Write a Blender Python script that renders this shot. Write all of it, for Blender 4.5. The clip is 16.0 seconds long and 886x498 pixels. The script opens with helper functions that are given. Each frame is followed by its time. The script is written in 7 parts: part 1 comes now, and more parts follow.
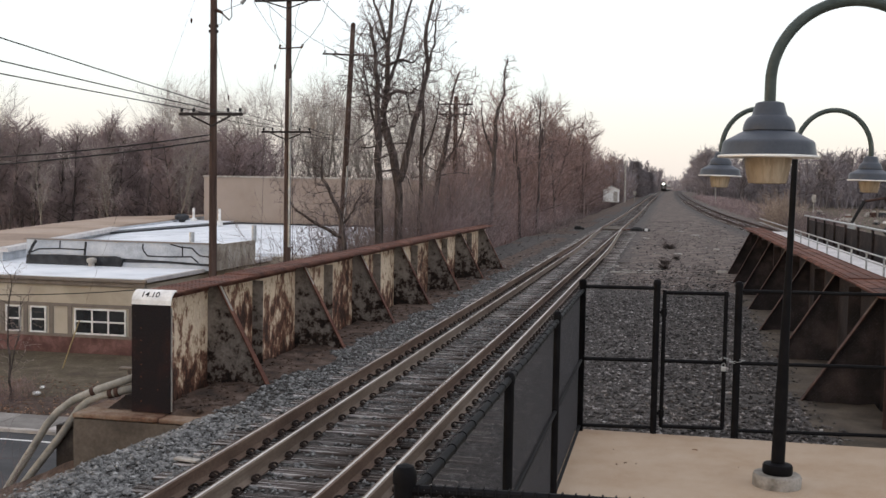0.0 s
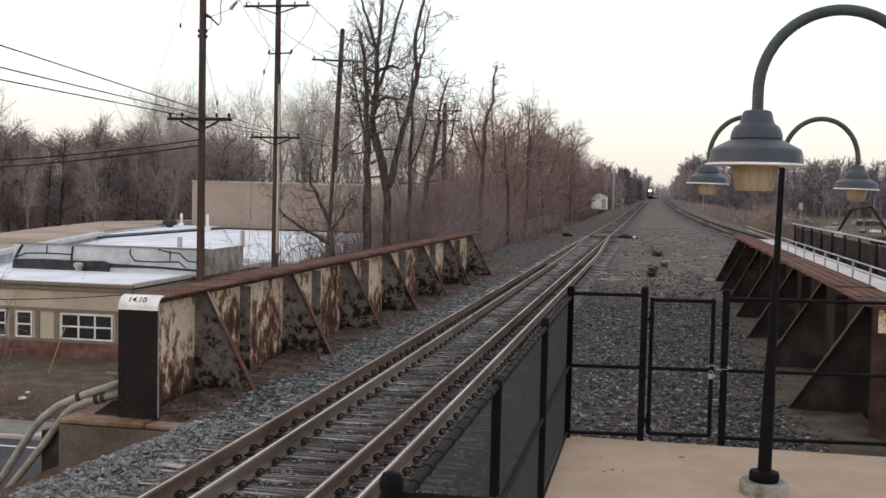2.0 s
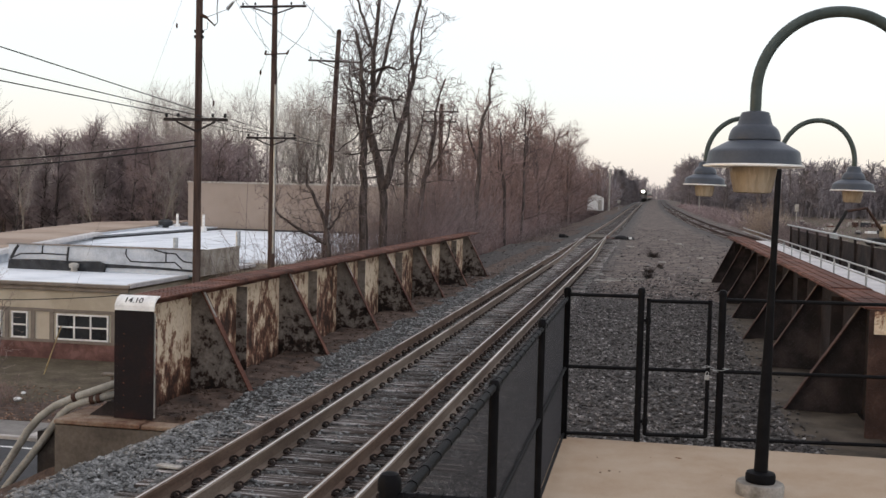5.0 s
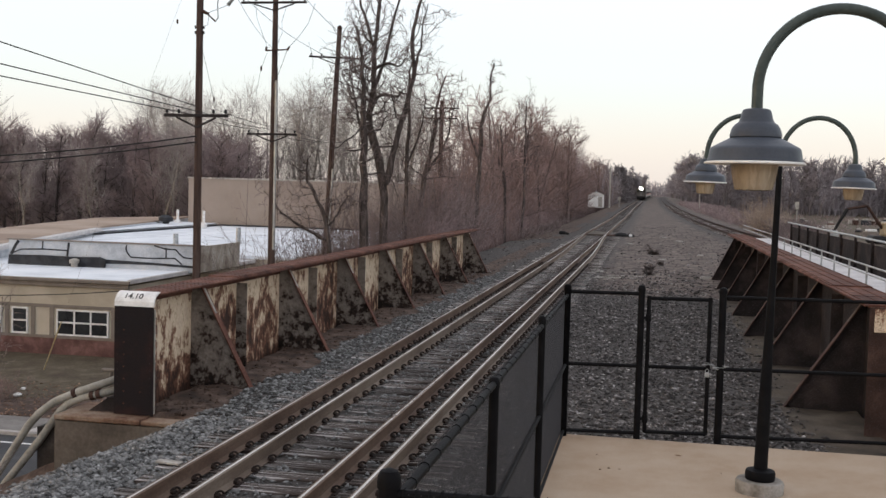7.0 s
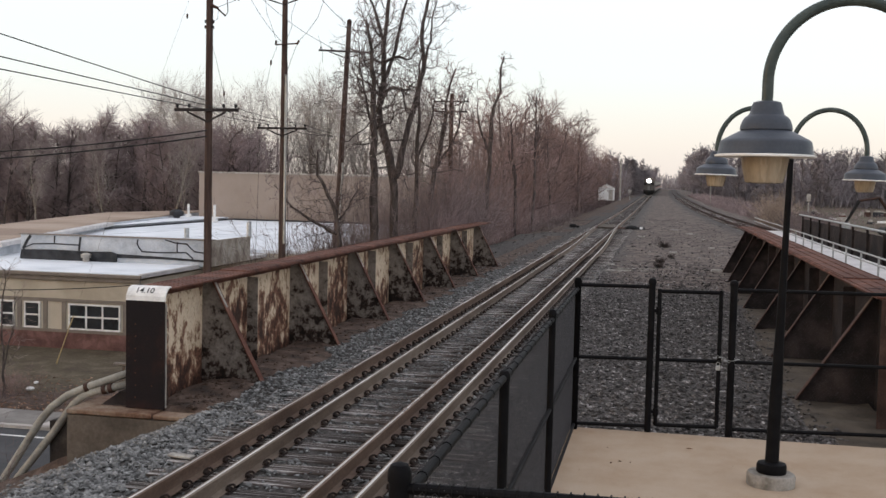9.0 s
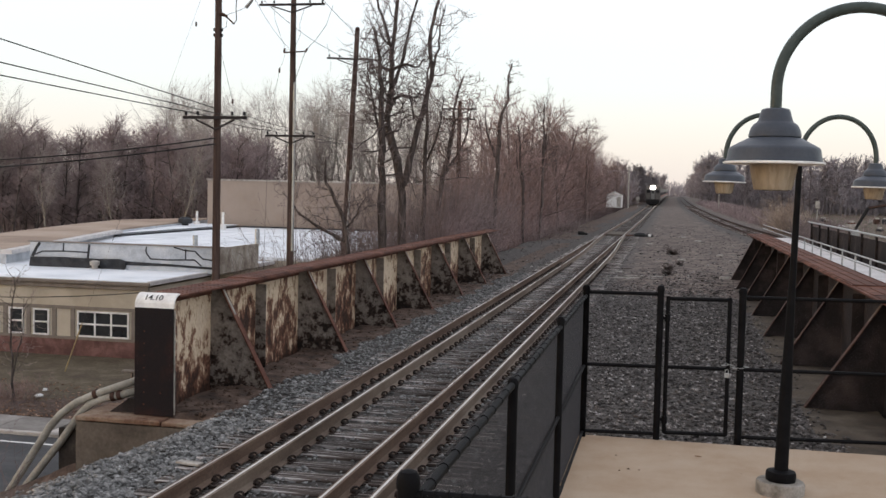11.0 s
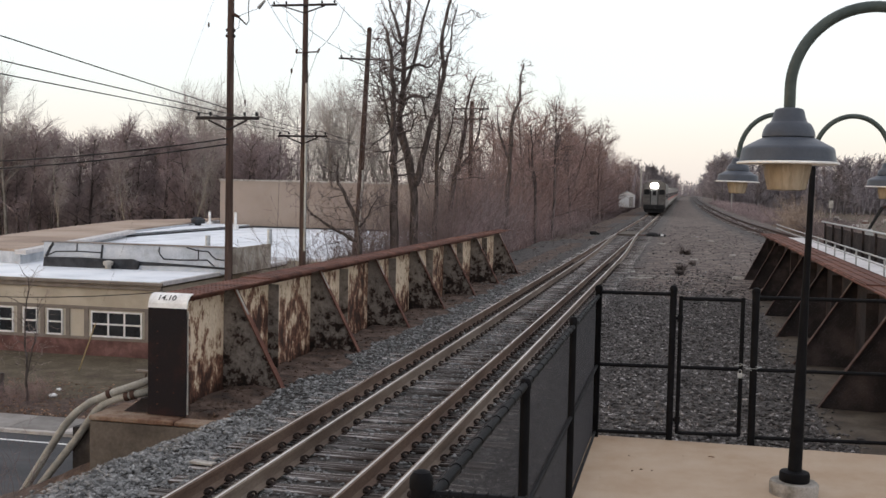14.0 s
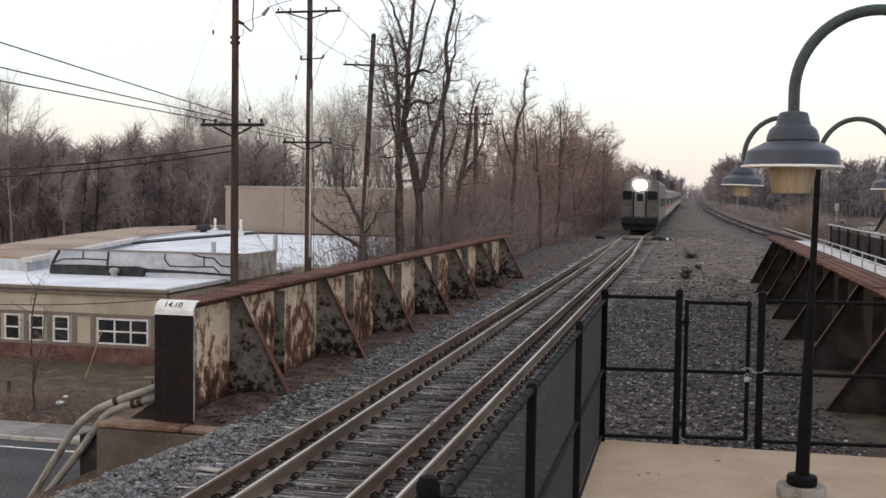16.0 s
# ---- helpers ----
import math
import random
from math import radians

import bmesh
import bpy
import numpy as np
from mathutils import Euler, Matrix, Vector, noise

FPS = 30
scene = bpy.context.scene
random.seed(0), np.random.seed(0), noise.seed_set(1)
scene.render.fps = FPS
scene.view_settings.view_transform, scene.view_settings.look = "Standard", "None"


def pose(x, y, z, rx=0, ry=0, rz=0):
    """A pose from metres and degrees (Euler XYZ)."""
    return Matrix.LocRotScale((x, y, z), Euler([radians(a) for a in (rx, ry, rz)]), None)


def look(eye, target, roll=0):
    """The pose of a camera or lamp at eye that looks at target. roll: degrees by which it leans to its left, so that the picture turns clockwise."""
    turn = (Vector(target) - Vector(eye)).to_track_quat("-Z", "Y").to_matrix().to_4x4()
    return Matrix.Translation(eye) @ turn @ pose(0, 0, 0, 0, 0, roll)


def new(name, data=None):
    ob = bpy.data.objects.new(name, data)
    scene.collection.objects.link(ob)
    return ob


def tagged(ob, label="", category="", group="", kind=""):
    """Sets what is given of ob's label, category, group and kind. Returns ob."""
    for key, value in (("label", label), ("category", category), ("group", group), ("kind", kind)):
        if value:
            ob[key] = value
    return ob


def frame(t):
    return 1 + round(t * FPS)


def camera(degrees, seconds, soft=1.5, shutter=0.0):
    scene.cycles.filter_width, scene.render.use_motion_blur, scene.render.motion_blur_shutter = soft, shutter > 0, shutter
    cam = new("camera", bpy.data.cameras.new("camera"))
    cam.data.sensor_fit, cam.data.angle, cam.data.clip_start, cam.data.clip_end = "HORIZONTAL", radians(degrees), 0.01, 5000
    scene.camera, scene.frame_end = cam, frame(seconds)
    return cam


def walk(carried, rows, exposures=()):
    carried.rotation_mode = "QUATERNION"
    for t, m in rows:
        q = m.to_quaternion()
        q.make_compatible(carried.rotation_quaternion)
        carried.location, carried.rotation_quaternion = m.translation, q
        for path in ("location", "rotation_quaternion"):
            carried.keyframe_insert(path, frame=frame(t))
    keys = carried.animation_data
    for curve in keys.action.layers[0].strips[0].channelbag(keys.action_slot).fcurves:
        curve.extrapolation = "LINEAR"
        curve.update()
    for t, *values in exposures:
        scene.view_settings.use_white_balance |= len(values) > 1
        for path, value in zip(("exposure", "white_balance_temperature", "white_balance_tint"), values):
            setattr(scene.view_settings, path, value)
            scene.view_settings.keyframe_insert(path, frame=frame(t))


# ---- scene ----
cam = camera(45.5, 16.0, soft=1.5)

def aim(x, y, z, yaw, pitch, roll):
    """The camera's pose from yaw (to the left), pitch (up) and roll, in degrees."""
    a, b = radians(yaw), radians(pitch)
    way = (-math.sin(a) * math.cos(b), math.cos(a) * math.cos(b), math.sin(b))
    return look((x, y, z), (x + way[0], y + way[1], z + way[2]), roll)


# seconds, eye (x, y, z), yaw, pitch, roll
EYES = [
    (0, -0.000, 0.000, 3.000, 11.876, -3.456, 0.990),
    (0.5, -0.000, -0.002, 3.002, 11.829, -3.336, 1.101),
    (1, 0.001, -0.004, 2.999, 11.622, -3.170, 1.155),
    (1.5, 0.000, -0.003, 3.001, 11.360, -3.091, 1.302),
    (2, 0.001, 0.003, 3.000, 11.251, -3.100, 1.287),
    (2.5, -0.002, 0.002, 2.999, 11.204, -3.148, 1.168),
    (3, -0.002, 0.004, 3.001, 11.333, -3.169, 1.086),
    (3.5, -0.002, 0.009, 3.002, 11.282, -2.974, 1.294),
    (4, -0.007, 0.001, 2.999, 11.061, -3.010, 1.357),
    (6.5, -0.009, 0.008, 3.000, 11.022, -3.119, 1.392),
    (7, -0.010, 0.011, 2.999, 11.046, -3.228, 1.526),
    (7.5, -0.009, 0.012, 3.000, 11.136, -3.249, 1.520),
    (8, -0.008, 0.008, 2.998, 11.322, -3.458, 1.436),
    (8.5, -0.007, 0.013, 3.000, 11.518, -3.645, 1.471),
    (9, -0.007, 0.010, 3.002, 11.602, -3.601, 1.315),
    (11.5, -0.009, -0.000, 3.001, 12.172, -3.118, 1.258),
    (12, -0.010, -0.007, 3.000, 12.312, -3.060, 1.175),
    (12.5, -0.012, -0.009, 3.003, 12.409, -3.168, 1.130),
    (13, -0.012, -0.005, 3.003, 12.511, -3.265, 1.229),
    (13.5, -0.014, -0.005, 3.000, 12.537, -3.312, 1.277),
    (14, -0.011, -0.000, 3.004, 12.693, -3.231, 1.202),
    (14.5, -0.009, -0.007, 3.004, 12.738, -3.148, 1.069),
    (15, -0.009, -0.010, 3.007, 12.683, -3.110, 0.936),
    (15.5, -0.009, -0.006, 3.003, 12.849, -3.052, 0.753),
    (16, -0.009, -0.010, 3.006, 12.989, -2.955, 0.833),
]
walk(cam, [(row[0], aim(*row[1:])) for row in EYES], exposures=[(0, 0.06), (4, 0.05), (6.5, -0.02), (9, 0.0), (12, 0.02), (16, 0.03)])

# ---- light: a dull, bright winter evening sky, the sun low behind haze to the right and behind ----
SUN_UP, SUN_TURN = radians(5), radians(118)
world = bpy.data.worlds.new("evening_sky")
scene.world = world
world.use_nodes = True
wn, wl = world.node_tree.nodes, world.node_tree.links
wn.clear()
sky = wn.new("ShaderNodeTexSky")
sky.sky_type, sky.sun_disc = "NISHITA", False
sky.sun_elevation, sky.sun_rotation = SUN_UP, -SUN_TURN
sky.dust_density, sky.air_density, sky.ozone_density = 3.0, 1.0, 1.0
clear = wn.new("ShaderNodeBackground")
clear.inputs[1].default_value = 0.1
haze = wn.new("ShaderNodeBackground")
haze.inputs[0].default_value = (0.955, 0.953, 0.985, 1)
haze.inputs[1].default_value = 0.9
both = wn.new("ShaderNodeAddShader")
out = wn.new("ShaderNodeOutputWorld")
wl.new(sky.outputs[0], clear.inputs[0])
wl.new(clear.outputs[0], both.inputs[0])
# the haze warms towards the horizon
place = wn.new("ShaderNodeTexCoord")
split = wn.new("ShaderNodeSeparateXYZ")
height = wn.new("ShaderNodeMapRange")
height.inputs[1].default_value, height.inputs[2].default_value = 0.0, 0.25
tint = wn.new("ShaderNodeValToRGB")
tint.color_ramp.elements[0].color = (1.0, 0.89, 0.815, 1)
tint.color_ramp.elements[1].color = (0.99, 0.985, 1.05, 1)
for p, c in ((0.16, (1.0, 0.94, 0.885, 1)), (0.36, (0.925, 0.97, 0.985, 1)), (0.52, (0.935, 0.98, 1.035, 1)), (0.75, (0.99, 0.995, 1.05, 1))):
    tint.color_ramp.elements.new(p).color = c
wl.new(place.outputs["Generated"], split.inputs[0])
wl.new(split.outputs[2], height.inputs[0])
wl.new(height.outputs[0], tint.inputs[0])
wl.new(tint.outputs[0], haze.inputs[0])
wl.new(haze.outputs[0], both.inputs[1])
wl.new(both.outputs[0], out.inputs[0])
sun_data = bpy.data.lights.new("sun", "SUN")
sun_data.energy, sun_data.angle, sun_data.color = 0.4, radians(40), (1.0, 0.88, 0.76)
sun = new("sun", sun_data)
sun.matrix_world = look((0, 0, 0), (-math.sin(SUN_TURN) * math.cos(SUN_UP), -math.cos(SUN_TURN) * math.cos(SUN_UP), -math.sin(SUN_UP)))


# ---- materials ----
def surface(name, colours, rough=0.8, metal=0.0, scale=4.0, stretch=(1, 1, 1), bump=0.3, fine=40.0, stops=None, spread=0.12, per="", spec=0.2, fine_mix=0.35, vary=(0.55, 1.5)):
    """A worn surface: patches of the colours by a coarse noise, grain by a fine one, with relief and uneven gloss."""
    m = bpy.data.materials.new(name)
    m.use_nodes = True
    n, l = m.node_tree.nodes, m.node_tree.links
    b = n["Principled BSDF"]
    at = n.new("ShaderNodeTexCoord")
    mp = n.new("ShaderNodeMapping")
    mp.inputs["Scale"].default_value = stretch
    l.new(at.outputs["Object"], mp.inputs[0])
    big = n.new("ShaderNodeTexNoise")
    big.inputs["Scale"].default_value, big.inputs["Detail"].default_value, big.inputs["Roughness"].default_value = scale, 6, 0.62
    small = n.new("ShaderNodeTexNoise")
    small.inputs["Scale"].default_value, small.inputs["Detail"].default_value = fine, 4
    l.new(mp.outputs[0], big.inputs[0])
    l.new(mp.outputs[0], small.inputs[0])
    ramp = n.new("ShaderNodeValToRGB")
    el = ramp.color_ramp.elements
    k = len(colours)
    stops = stops or [0.5 + (i / max(k - 1, 1) - 0.5) * 2 * spread for i in range(k)]
    while len(el) < k:
        el.new(0.5)
    for e, s, c in zip(el, stops, colours):
        e.position, e.color = s, (*c, 1)
    l.new(big.outputs[0], ramp.inputs[0])
    grain = n.new("ShaderNodeMix")
    grain.data_type, grain.blend_type = "RGBA", "OVERLAY"
    grain.inputs[0].default_value = fine_mix
    l.new(ramp.outputs[0], grain.inputs[6])
    l.new(small.outputs[0], grain.inputs[7])
    tint = grain.outputs[2]
    if per:
        src = n.new("ShaderNodeNewGeometry" if per == "island" else "ShaderNodeObjectInfo")
        hsv = n.new("ShaderNodeHueSaturation")
        mr = n.new("ShaderNodeMapRange")
        mr.inputs[3].default_value, mr.inputs[4].default_value = vary
        l.new(src.outputs["Random Per Island" if per == "island" else "Random"], mr.inputs[0])
        l.new(mr.outputs[0], hsv.inputs["Value"])
        l.new(tint, hsv.inputs["Color"])
        tint = hsv.outputs[0]
    l.new(tint, b.inputs["Base Color"])
    rr = n.new("ShaderNodeMapRange")
    rr.inputs[3].default_value, rr.inputs[4].default_value = max(rough - 0.15, 0.02), min(rough + 0.15, 1)
    l.new(big.outputs[0], rr.inputs[0])
    l.new(rr.outputs[0], b.inputs["Roughness"])
    b.inputs["Metallic"].default_value = metal
    b.inputs["Specular IOR Level"].default_value = spec
    if bump:
        bp = n.new("ShaderNodeBump")
        bp.inputs["Strength"].default_value, bp.inputs["Distance"].default_value = bump, 0.02
        mx = n.new("ShaderNodeMath")
        mx.operation = "ADD"
        l.new(big.outputs[0], mx.inputs[0])
        l.new(small.outputs[0], mx.inputs[1])
        l.new(mx.outputs[0], bp.inputs["Height"])
        l.new(bp.outputs[0], b.inputs["Normal"])
    return m


def glow(name, colour, strength):
    m = bpy.data.materials.new(name)
    m.use_nodes = True
    b = m.node_tree.nodes["Principled BSDF"]
    b.inputs["Base Color"].default_value = (*colour, 1)
    b.inputs["Emission Color"].default_value = (*colour, 1)
    b.inputs["Emission Strength"].default_value = strength
    return m


M_STONE = surface("crushed_stone", [(0.064, 0.064, 0.064), (0.152, 0.151, 0.149), (0.262, 0.262, 0.258)], 0.85, scale=9, bump=0.4, per="island", spread=0.2, vary=(0.45, 1.65), spec=0.3)
M_STONE_OLD = surface("weathered_stone", [(0.022, 0.019, 0.018), (0.066, 0.058, 0.055), (0.32, 0.302, 0.295)], 0.9, scale=9, bump=0.4, per="island", spread=0.18, vary=(0.25, 1.75), spec=0.3)
M_BED = surface("ballast_bed", [(0.026, 0.0225, 0.021), (0.064, 0.057, 0.053), (0.12, 0.11, 0.105)], 0.95, scale=11, bump=1.0, fine=60, spread=0.16, fine_mix=0.8)
M_DIRT = surface("rusty_dirt", [(0.04, 0.03, 0.026), (0.08, 0.054, 0.042), (0.14, 0.102, 0.084)], 0.95, scale=3, bump=0.8, fine=35, spread=0.15, fine_mix=0.6)
M_CINDER = surface("cinder_by_the_rails", [(0.032, 0.025, 0.022), (0.098, 0.076, 0.066), (0.16, 0.128, 0.112), (0.33, 0.285, 0.25)], 0.95, scale=1.1, bump=0.4, fine=7, stops=[0.33, 0.48, 0.6, 0.76], fine_mix=0.75)
crisp_cinder = next(x for x in M_CINDER.node_tree.nodes if x.type == "TEX_NOISE")
crisp_cinder.inputs["Roughness"].default_value, crisp_cinder.inputs["Detail"].default_value = 0.75, 9


def ballast_near_rails(m):
    """Grey ballast round both tracks and on the left shoulder, thinning out into brown cinders with pale worn streaks."""
    n, l = m.node_tree.nodes, m.node_tree.links
    b = n["Principled BSDF"]
    brown = b.inputs["Base Color"].links[0].from_socket
    fine = [x for x in n if x.type == "TEX_NOISE"][1].outputs[0]
    big = [x for x in n if x.type == "TEX_NOISE"][0].outputs[0]
    at = next(x for x in n if x.type == "TEX_COORD")
    sep = n.new("ShaderNodeSeparateXYZ")
    l.new(at.outputs["Object"], sep.inputs[0])

    def calc(op, a, c=0.0):
        k = n.new("ShaderNodeMath")
        k.operation = op
        for i, v in enumerate((a, c)):
            if isinstance(v, (int, float)):
                k.inputs[i].default_value = v
            else:
                l.new(v, k.inputs[i])
        return k.outputs[0]

    x, y = sep.outputs[0], sep.outputs[1]
    swing = calc("MULTIPLY", calc("POWER", calc("MAXIMUM", calc("SUBTRACT", y, 170), 0.0), 2.0), 1.3e-5)
    x = calc("SUBTRACT", x, swing)
    left = calc("MAXIMUM", calc("SUBTRACT", calc("ADD", x, 3.8), 0.0), -0.6)
    left = calc("ABSOLUTE", left)
    curve = calc("ADD", calc("MULTIPLY", calc("POWER", 2.718, calc("MULTIPLY", calc("SUBTRACT", y, 40), -0.0105)), 5.3), 3.8)
    right = calc("ABSOLUTE", calc("SUBTRACT", x, curve))
    near = calc("ADD", calc("MINIMUM", left, right), calc("MULTIPLY", calc("SUBTRACT", big, 0.5), 3.2))
    mr = n.new("ShaderNodeMapRange")
    mr.interpolation_type = "SMOOTHSTEP"
    for i, v in enumerate((1.3, 2.9, 0.0, 1.0)):
        mr.inputs[i + 1].default_value = v
    l.new(near, mr.inputs[0])
    grey = n.new("ShaderNodeValToRGB")
    for e, s_, c in zip(grey.color_ramp.elements, (0.3, 0.7), ((0.022, 0.019, 0.018, 1), (0.1, 0.09, 0.084, 1))):
        e.position, e.color = s_, c
    l.new(fine, grey.inputs[0])
    mix = n.new("ShaderNodeMix")
    mix.data_type = "RGBA"
    l.new(mr.outputs[0], mix.inputs[0])
    l.new(grey.outputs[0], mix.inputs[6])
    l.new(brown, mix.inputs[7])
    l.new(mix.outputs[2], b.inputs["Base Color"])


ballast_near_rails(M_CINDER)
M_GRASS = surface("winter_grass", [(0.062, 0.045, 0.034), (0.084, 0.069, 0.046), (0.128, 0.102, 0.074)], 0.95, scale=0.9, bump=0.8, fine=9, spread=0.18, fine_mix=0.7)
M_LEAF = surface("fallen_leaves", [(0.09, 0.045, 0.03), (0.2, 0.12, 0.08), (0.34, 0.25, 0.19)], 0.9, scale=3, bump=0.2, spread=0.2, per="island", vary=(0.4, 1.5))
M_ASPHALT = surface("asphalt", [(0.04, 0.041, 0.044), (0.055, 0.056, 0.06), (0.075, 0.075, 0.078)], 0.8, scale=0.6, bump=0.2, fine=60, stretch=(0.3, 1, 1))
M_CONC = surface("tan_concrete", [(0.265, 0.158, 0.092), (0.325, 0.236, 0.162), (0.368, 0.282, 0.205), (0.41, 0.328, 0.252)], 0.85, scale=0.9, bump=0.12, fine=70, stops=[0.26, 0.38, 0.52, 0.72], fine_mix=0.25)
M_CONC_OLD = surface("old_concrete", [(0.055, 0.044, 0.036), (0.1, 0.083, 0.068), (0.15, 0.126, 0.104)], 0.9, scale=1.3, bump=0.3, fine=22, spread=0.2, fine_mix=0.4)
# concrete darkened in colour to hold the shade beside the abutment
M_CONC_SHADED = surface("shaded_concrete", [(0.016, 0.014, 0.013), (0.036, 0.03, 0.027), (0.075, 0.063, 0.054)], 0.8, scale=2.2, bump=0.3, fine=24, spread=0.2, fine_mix=0.4)
M_CONC_TAN = surface("tan_stained_concrete", [(0.036, 0.028, 0.022), (0.072, 0.057, 0.043), (0.112, 0.092, 0.07)], 0.9, scale=1.8, bump=0.3, fine=30, spread=0.18)
M_CONC_RUST = surface("rust_stained_concrete", [(0.085, 0.036, 0.022), (0.19, 0.125, 0.088), (0.25, 0.195, 0.15)], 0.9, scale=3.2, bump=0.4, fine=30, spread=0.16, fine_mix=0.45)
M_CONC_PALE = surface("pale_concrete", [(0.24, 0.22, 0.2), (0.36, 0.34, 0.31), (0.42, 0.4, 0.37)], 0.9, scale=3, bump=0.3, fine=40)
M_CONC_WHITE = surface("bleached_concrete", [(0.44, 0.42, 0.42), (0.56, 0.54, 0.53)], 0.8, scale=1.5, bump=0.1, fine=30)
M_FOOTING = surface("grey_footing_concrete", [(0.16, 0.145, 0.125), (0.25, 0.23, 0.205), (0.31, 0.29, 0.265)], 0.9, scale=4, bump=0.3, fine=40)
M_RAILTOP = surface("worn_steel", [(0.4, 0.37, 0.345), (0.62, 0.6, 0.58)], 0.3, metal=0.7, scale=3, bump=0.05, stretch=(1, 0.1, 1))
M_RAIL = surface("rail_rust", [(0.08, 0.055, 0.041), (0.15, 0.113, 0.088), (0.215, 0.174, 0.14)], 0.7, scale=1.5, bump=0.3, fine=50, stretch=(1, 0.3, 1), spread=0.2)
M_RAIL_BROWN = surface("brown_rail_rust", [(0.068, 0.042, 0.031), (0.13, 0.086, 0.064), (0.19, 0.14, 0.108)], 0.75, scale=1.5, bump=0.3, fine=50, stretch=(1, 0.3, 1), spread=0.2)
M_TIE = surface("weathered_tie", [(0.015, 0.011, 0.009), (0.055, 0.042, 0.036), (0.12, 0.1, 0.09), (0.5, 0.47, 0.455)], 0.85, scale=2.6, stretch=(0.3, 13, 3), bump=1.0, fine=16, stops=[0.36, 0.47, 0.54, 0.64], per="object", vary=(0.6, 1.35))
M_CLIP = surface("rusty_clip", [(0.014, 0.01, 0.009), (0.038, 0.025, 0.02)], 0.9, scale=9, bump=0.3)
M_FLAKE = surface("flaking_cream_paint", [(0.04, 0.022, 0.017), (0.14, 0.066, 0.044), (0.28, 0.165, 0.112), (0.48, 0.375, 0.265), (0.68, 0.56, 0.425), (0.6, 0.485, 0.37)], 0.75, scale=5.6, stretch=(1, 1, 0.62), bump=0.6, fine=34, stops=[0.39, 0.465, 0.515, 0.535, 0.59, 0.71], fine_mix=0.45)
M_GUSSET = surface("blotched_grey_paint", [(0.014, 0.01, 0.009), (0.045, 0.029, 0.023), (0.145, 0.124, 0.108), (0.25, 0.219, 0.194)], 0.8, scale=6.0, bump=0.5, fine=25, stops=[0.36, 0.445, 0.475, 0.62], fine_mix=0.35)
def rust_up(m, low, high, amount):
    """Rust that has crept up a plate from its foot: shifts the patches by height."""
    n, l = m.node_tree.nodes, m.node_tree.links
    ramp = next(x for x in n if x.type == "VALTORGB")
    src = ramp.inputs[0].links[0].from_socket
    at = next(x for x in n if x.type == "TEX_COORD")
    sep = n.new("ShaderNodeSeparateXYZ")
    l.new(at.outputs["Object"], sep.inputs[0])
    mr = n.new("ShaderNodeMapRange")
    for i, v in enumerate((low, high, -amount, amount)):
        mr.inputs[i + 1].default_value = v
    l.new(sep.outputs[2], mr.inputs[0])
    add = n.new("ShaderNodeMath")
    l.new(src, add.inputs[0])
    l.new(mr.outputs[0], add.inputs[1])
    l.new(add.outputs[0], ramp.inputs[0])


def crisp(m, roughness, detail):
    """Frays the edges of the patches."""
    t = next(x for x in m.node_tree.nodes if x.type == "TEX_NOISE")
    t.inputs["Roughness"].default_value, t.inputs["Detail"].default_value = roughness, detail


def patchy(m, scale, amount):
    """Lets the patches crowd in some stretches and thin out in others."""
    n, l = m.node_tree.nodes, m.node_tree.links
    ramp = next(x for x in n if x.type == "VALTORGB")
    src = ramp.inputs[0].links[0].from_socket
    wide = n.new("ShaderNodeTexNoise")
    wide.inputs["Scale"].default_value, wide.inputs["Detail"].default_value = scale, 1
    l.new(next(x for x in n if x.type == "TEX_COORD").outputs["Object"], wide.inputs[0])
    mr = n.new("ShaderNodeMapRange")
    for i, v in enumerate((0.25, 0.75, -amount, amount)):
        mr.inputs[i + 1].default_value = v
    l.new(wide.outputs[0], mr.inputs[0])
    add = n.new("ShaderNodeMath")
    l.new(src, add.inputs[0])
    l.new(mr.outputs[0], add.inputs[1])
    l.new(add.outputs[0], ramp.inputs[0])


crisp(M_FLAKE, 0.74, 9)
crisp(M_GUSSET, 0.7, 8)
crisp(M_CONC, 0.7, 9)
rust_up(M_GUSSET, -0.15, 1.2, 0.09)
rust_up(M_FLAKE, -0.15, 1.4, 0.07)
patchy(M_FLAKE, 0.8, 0.09)
M_RUST = surface("brown_rust", [(0.038, 0.018, 0.014), (0.1, 0.042, 0.03), (0.17, 0.085, 0.062)], 0.85, scale=2.2, bump=0.4, fine=35, spread=0.2)
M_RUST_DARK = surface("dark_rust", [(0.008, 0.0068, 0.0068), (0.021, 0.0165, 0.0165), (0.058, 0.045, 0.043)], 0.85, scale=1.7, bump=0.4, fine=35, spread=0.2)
M_RUST_EDGE = surface("dark_brown_rust", [(0.02, 0.012, 0.01), (0.05, 0.028, 0.022), (0.1, 0.06, 0.048)], 0.85, scale=2.2, bump=0.4, fine=35, spread=0.2)
M_ORANGE_RUST = surface("orange_rust", [(0.05, 0.021, 0.012), (0.1, 0.042, 0.021)], 0.9, scale=20, bump=0.2)
M_POST = surface("tarred_plate", [(0.004, 0.004, 0.007), (0.009, 0.006, 0.008), (0.036, 0.013, 0.011)], 0.65, scale=1.3, bump=0.25, fine=30, spread=0.22, spec=0.2)
M_WHITE = surface("white_paint", [(0.62, 0.61, 0.6), (0.8, 0.8, 0.79)], 0.6, scale=4, bump=0.1)
M_INK = surface("black_paint", [(0.015, 0.015, 0.016), (0.03, 0.03, 0.032)], 0.6, scale=5, bump=0.05)
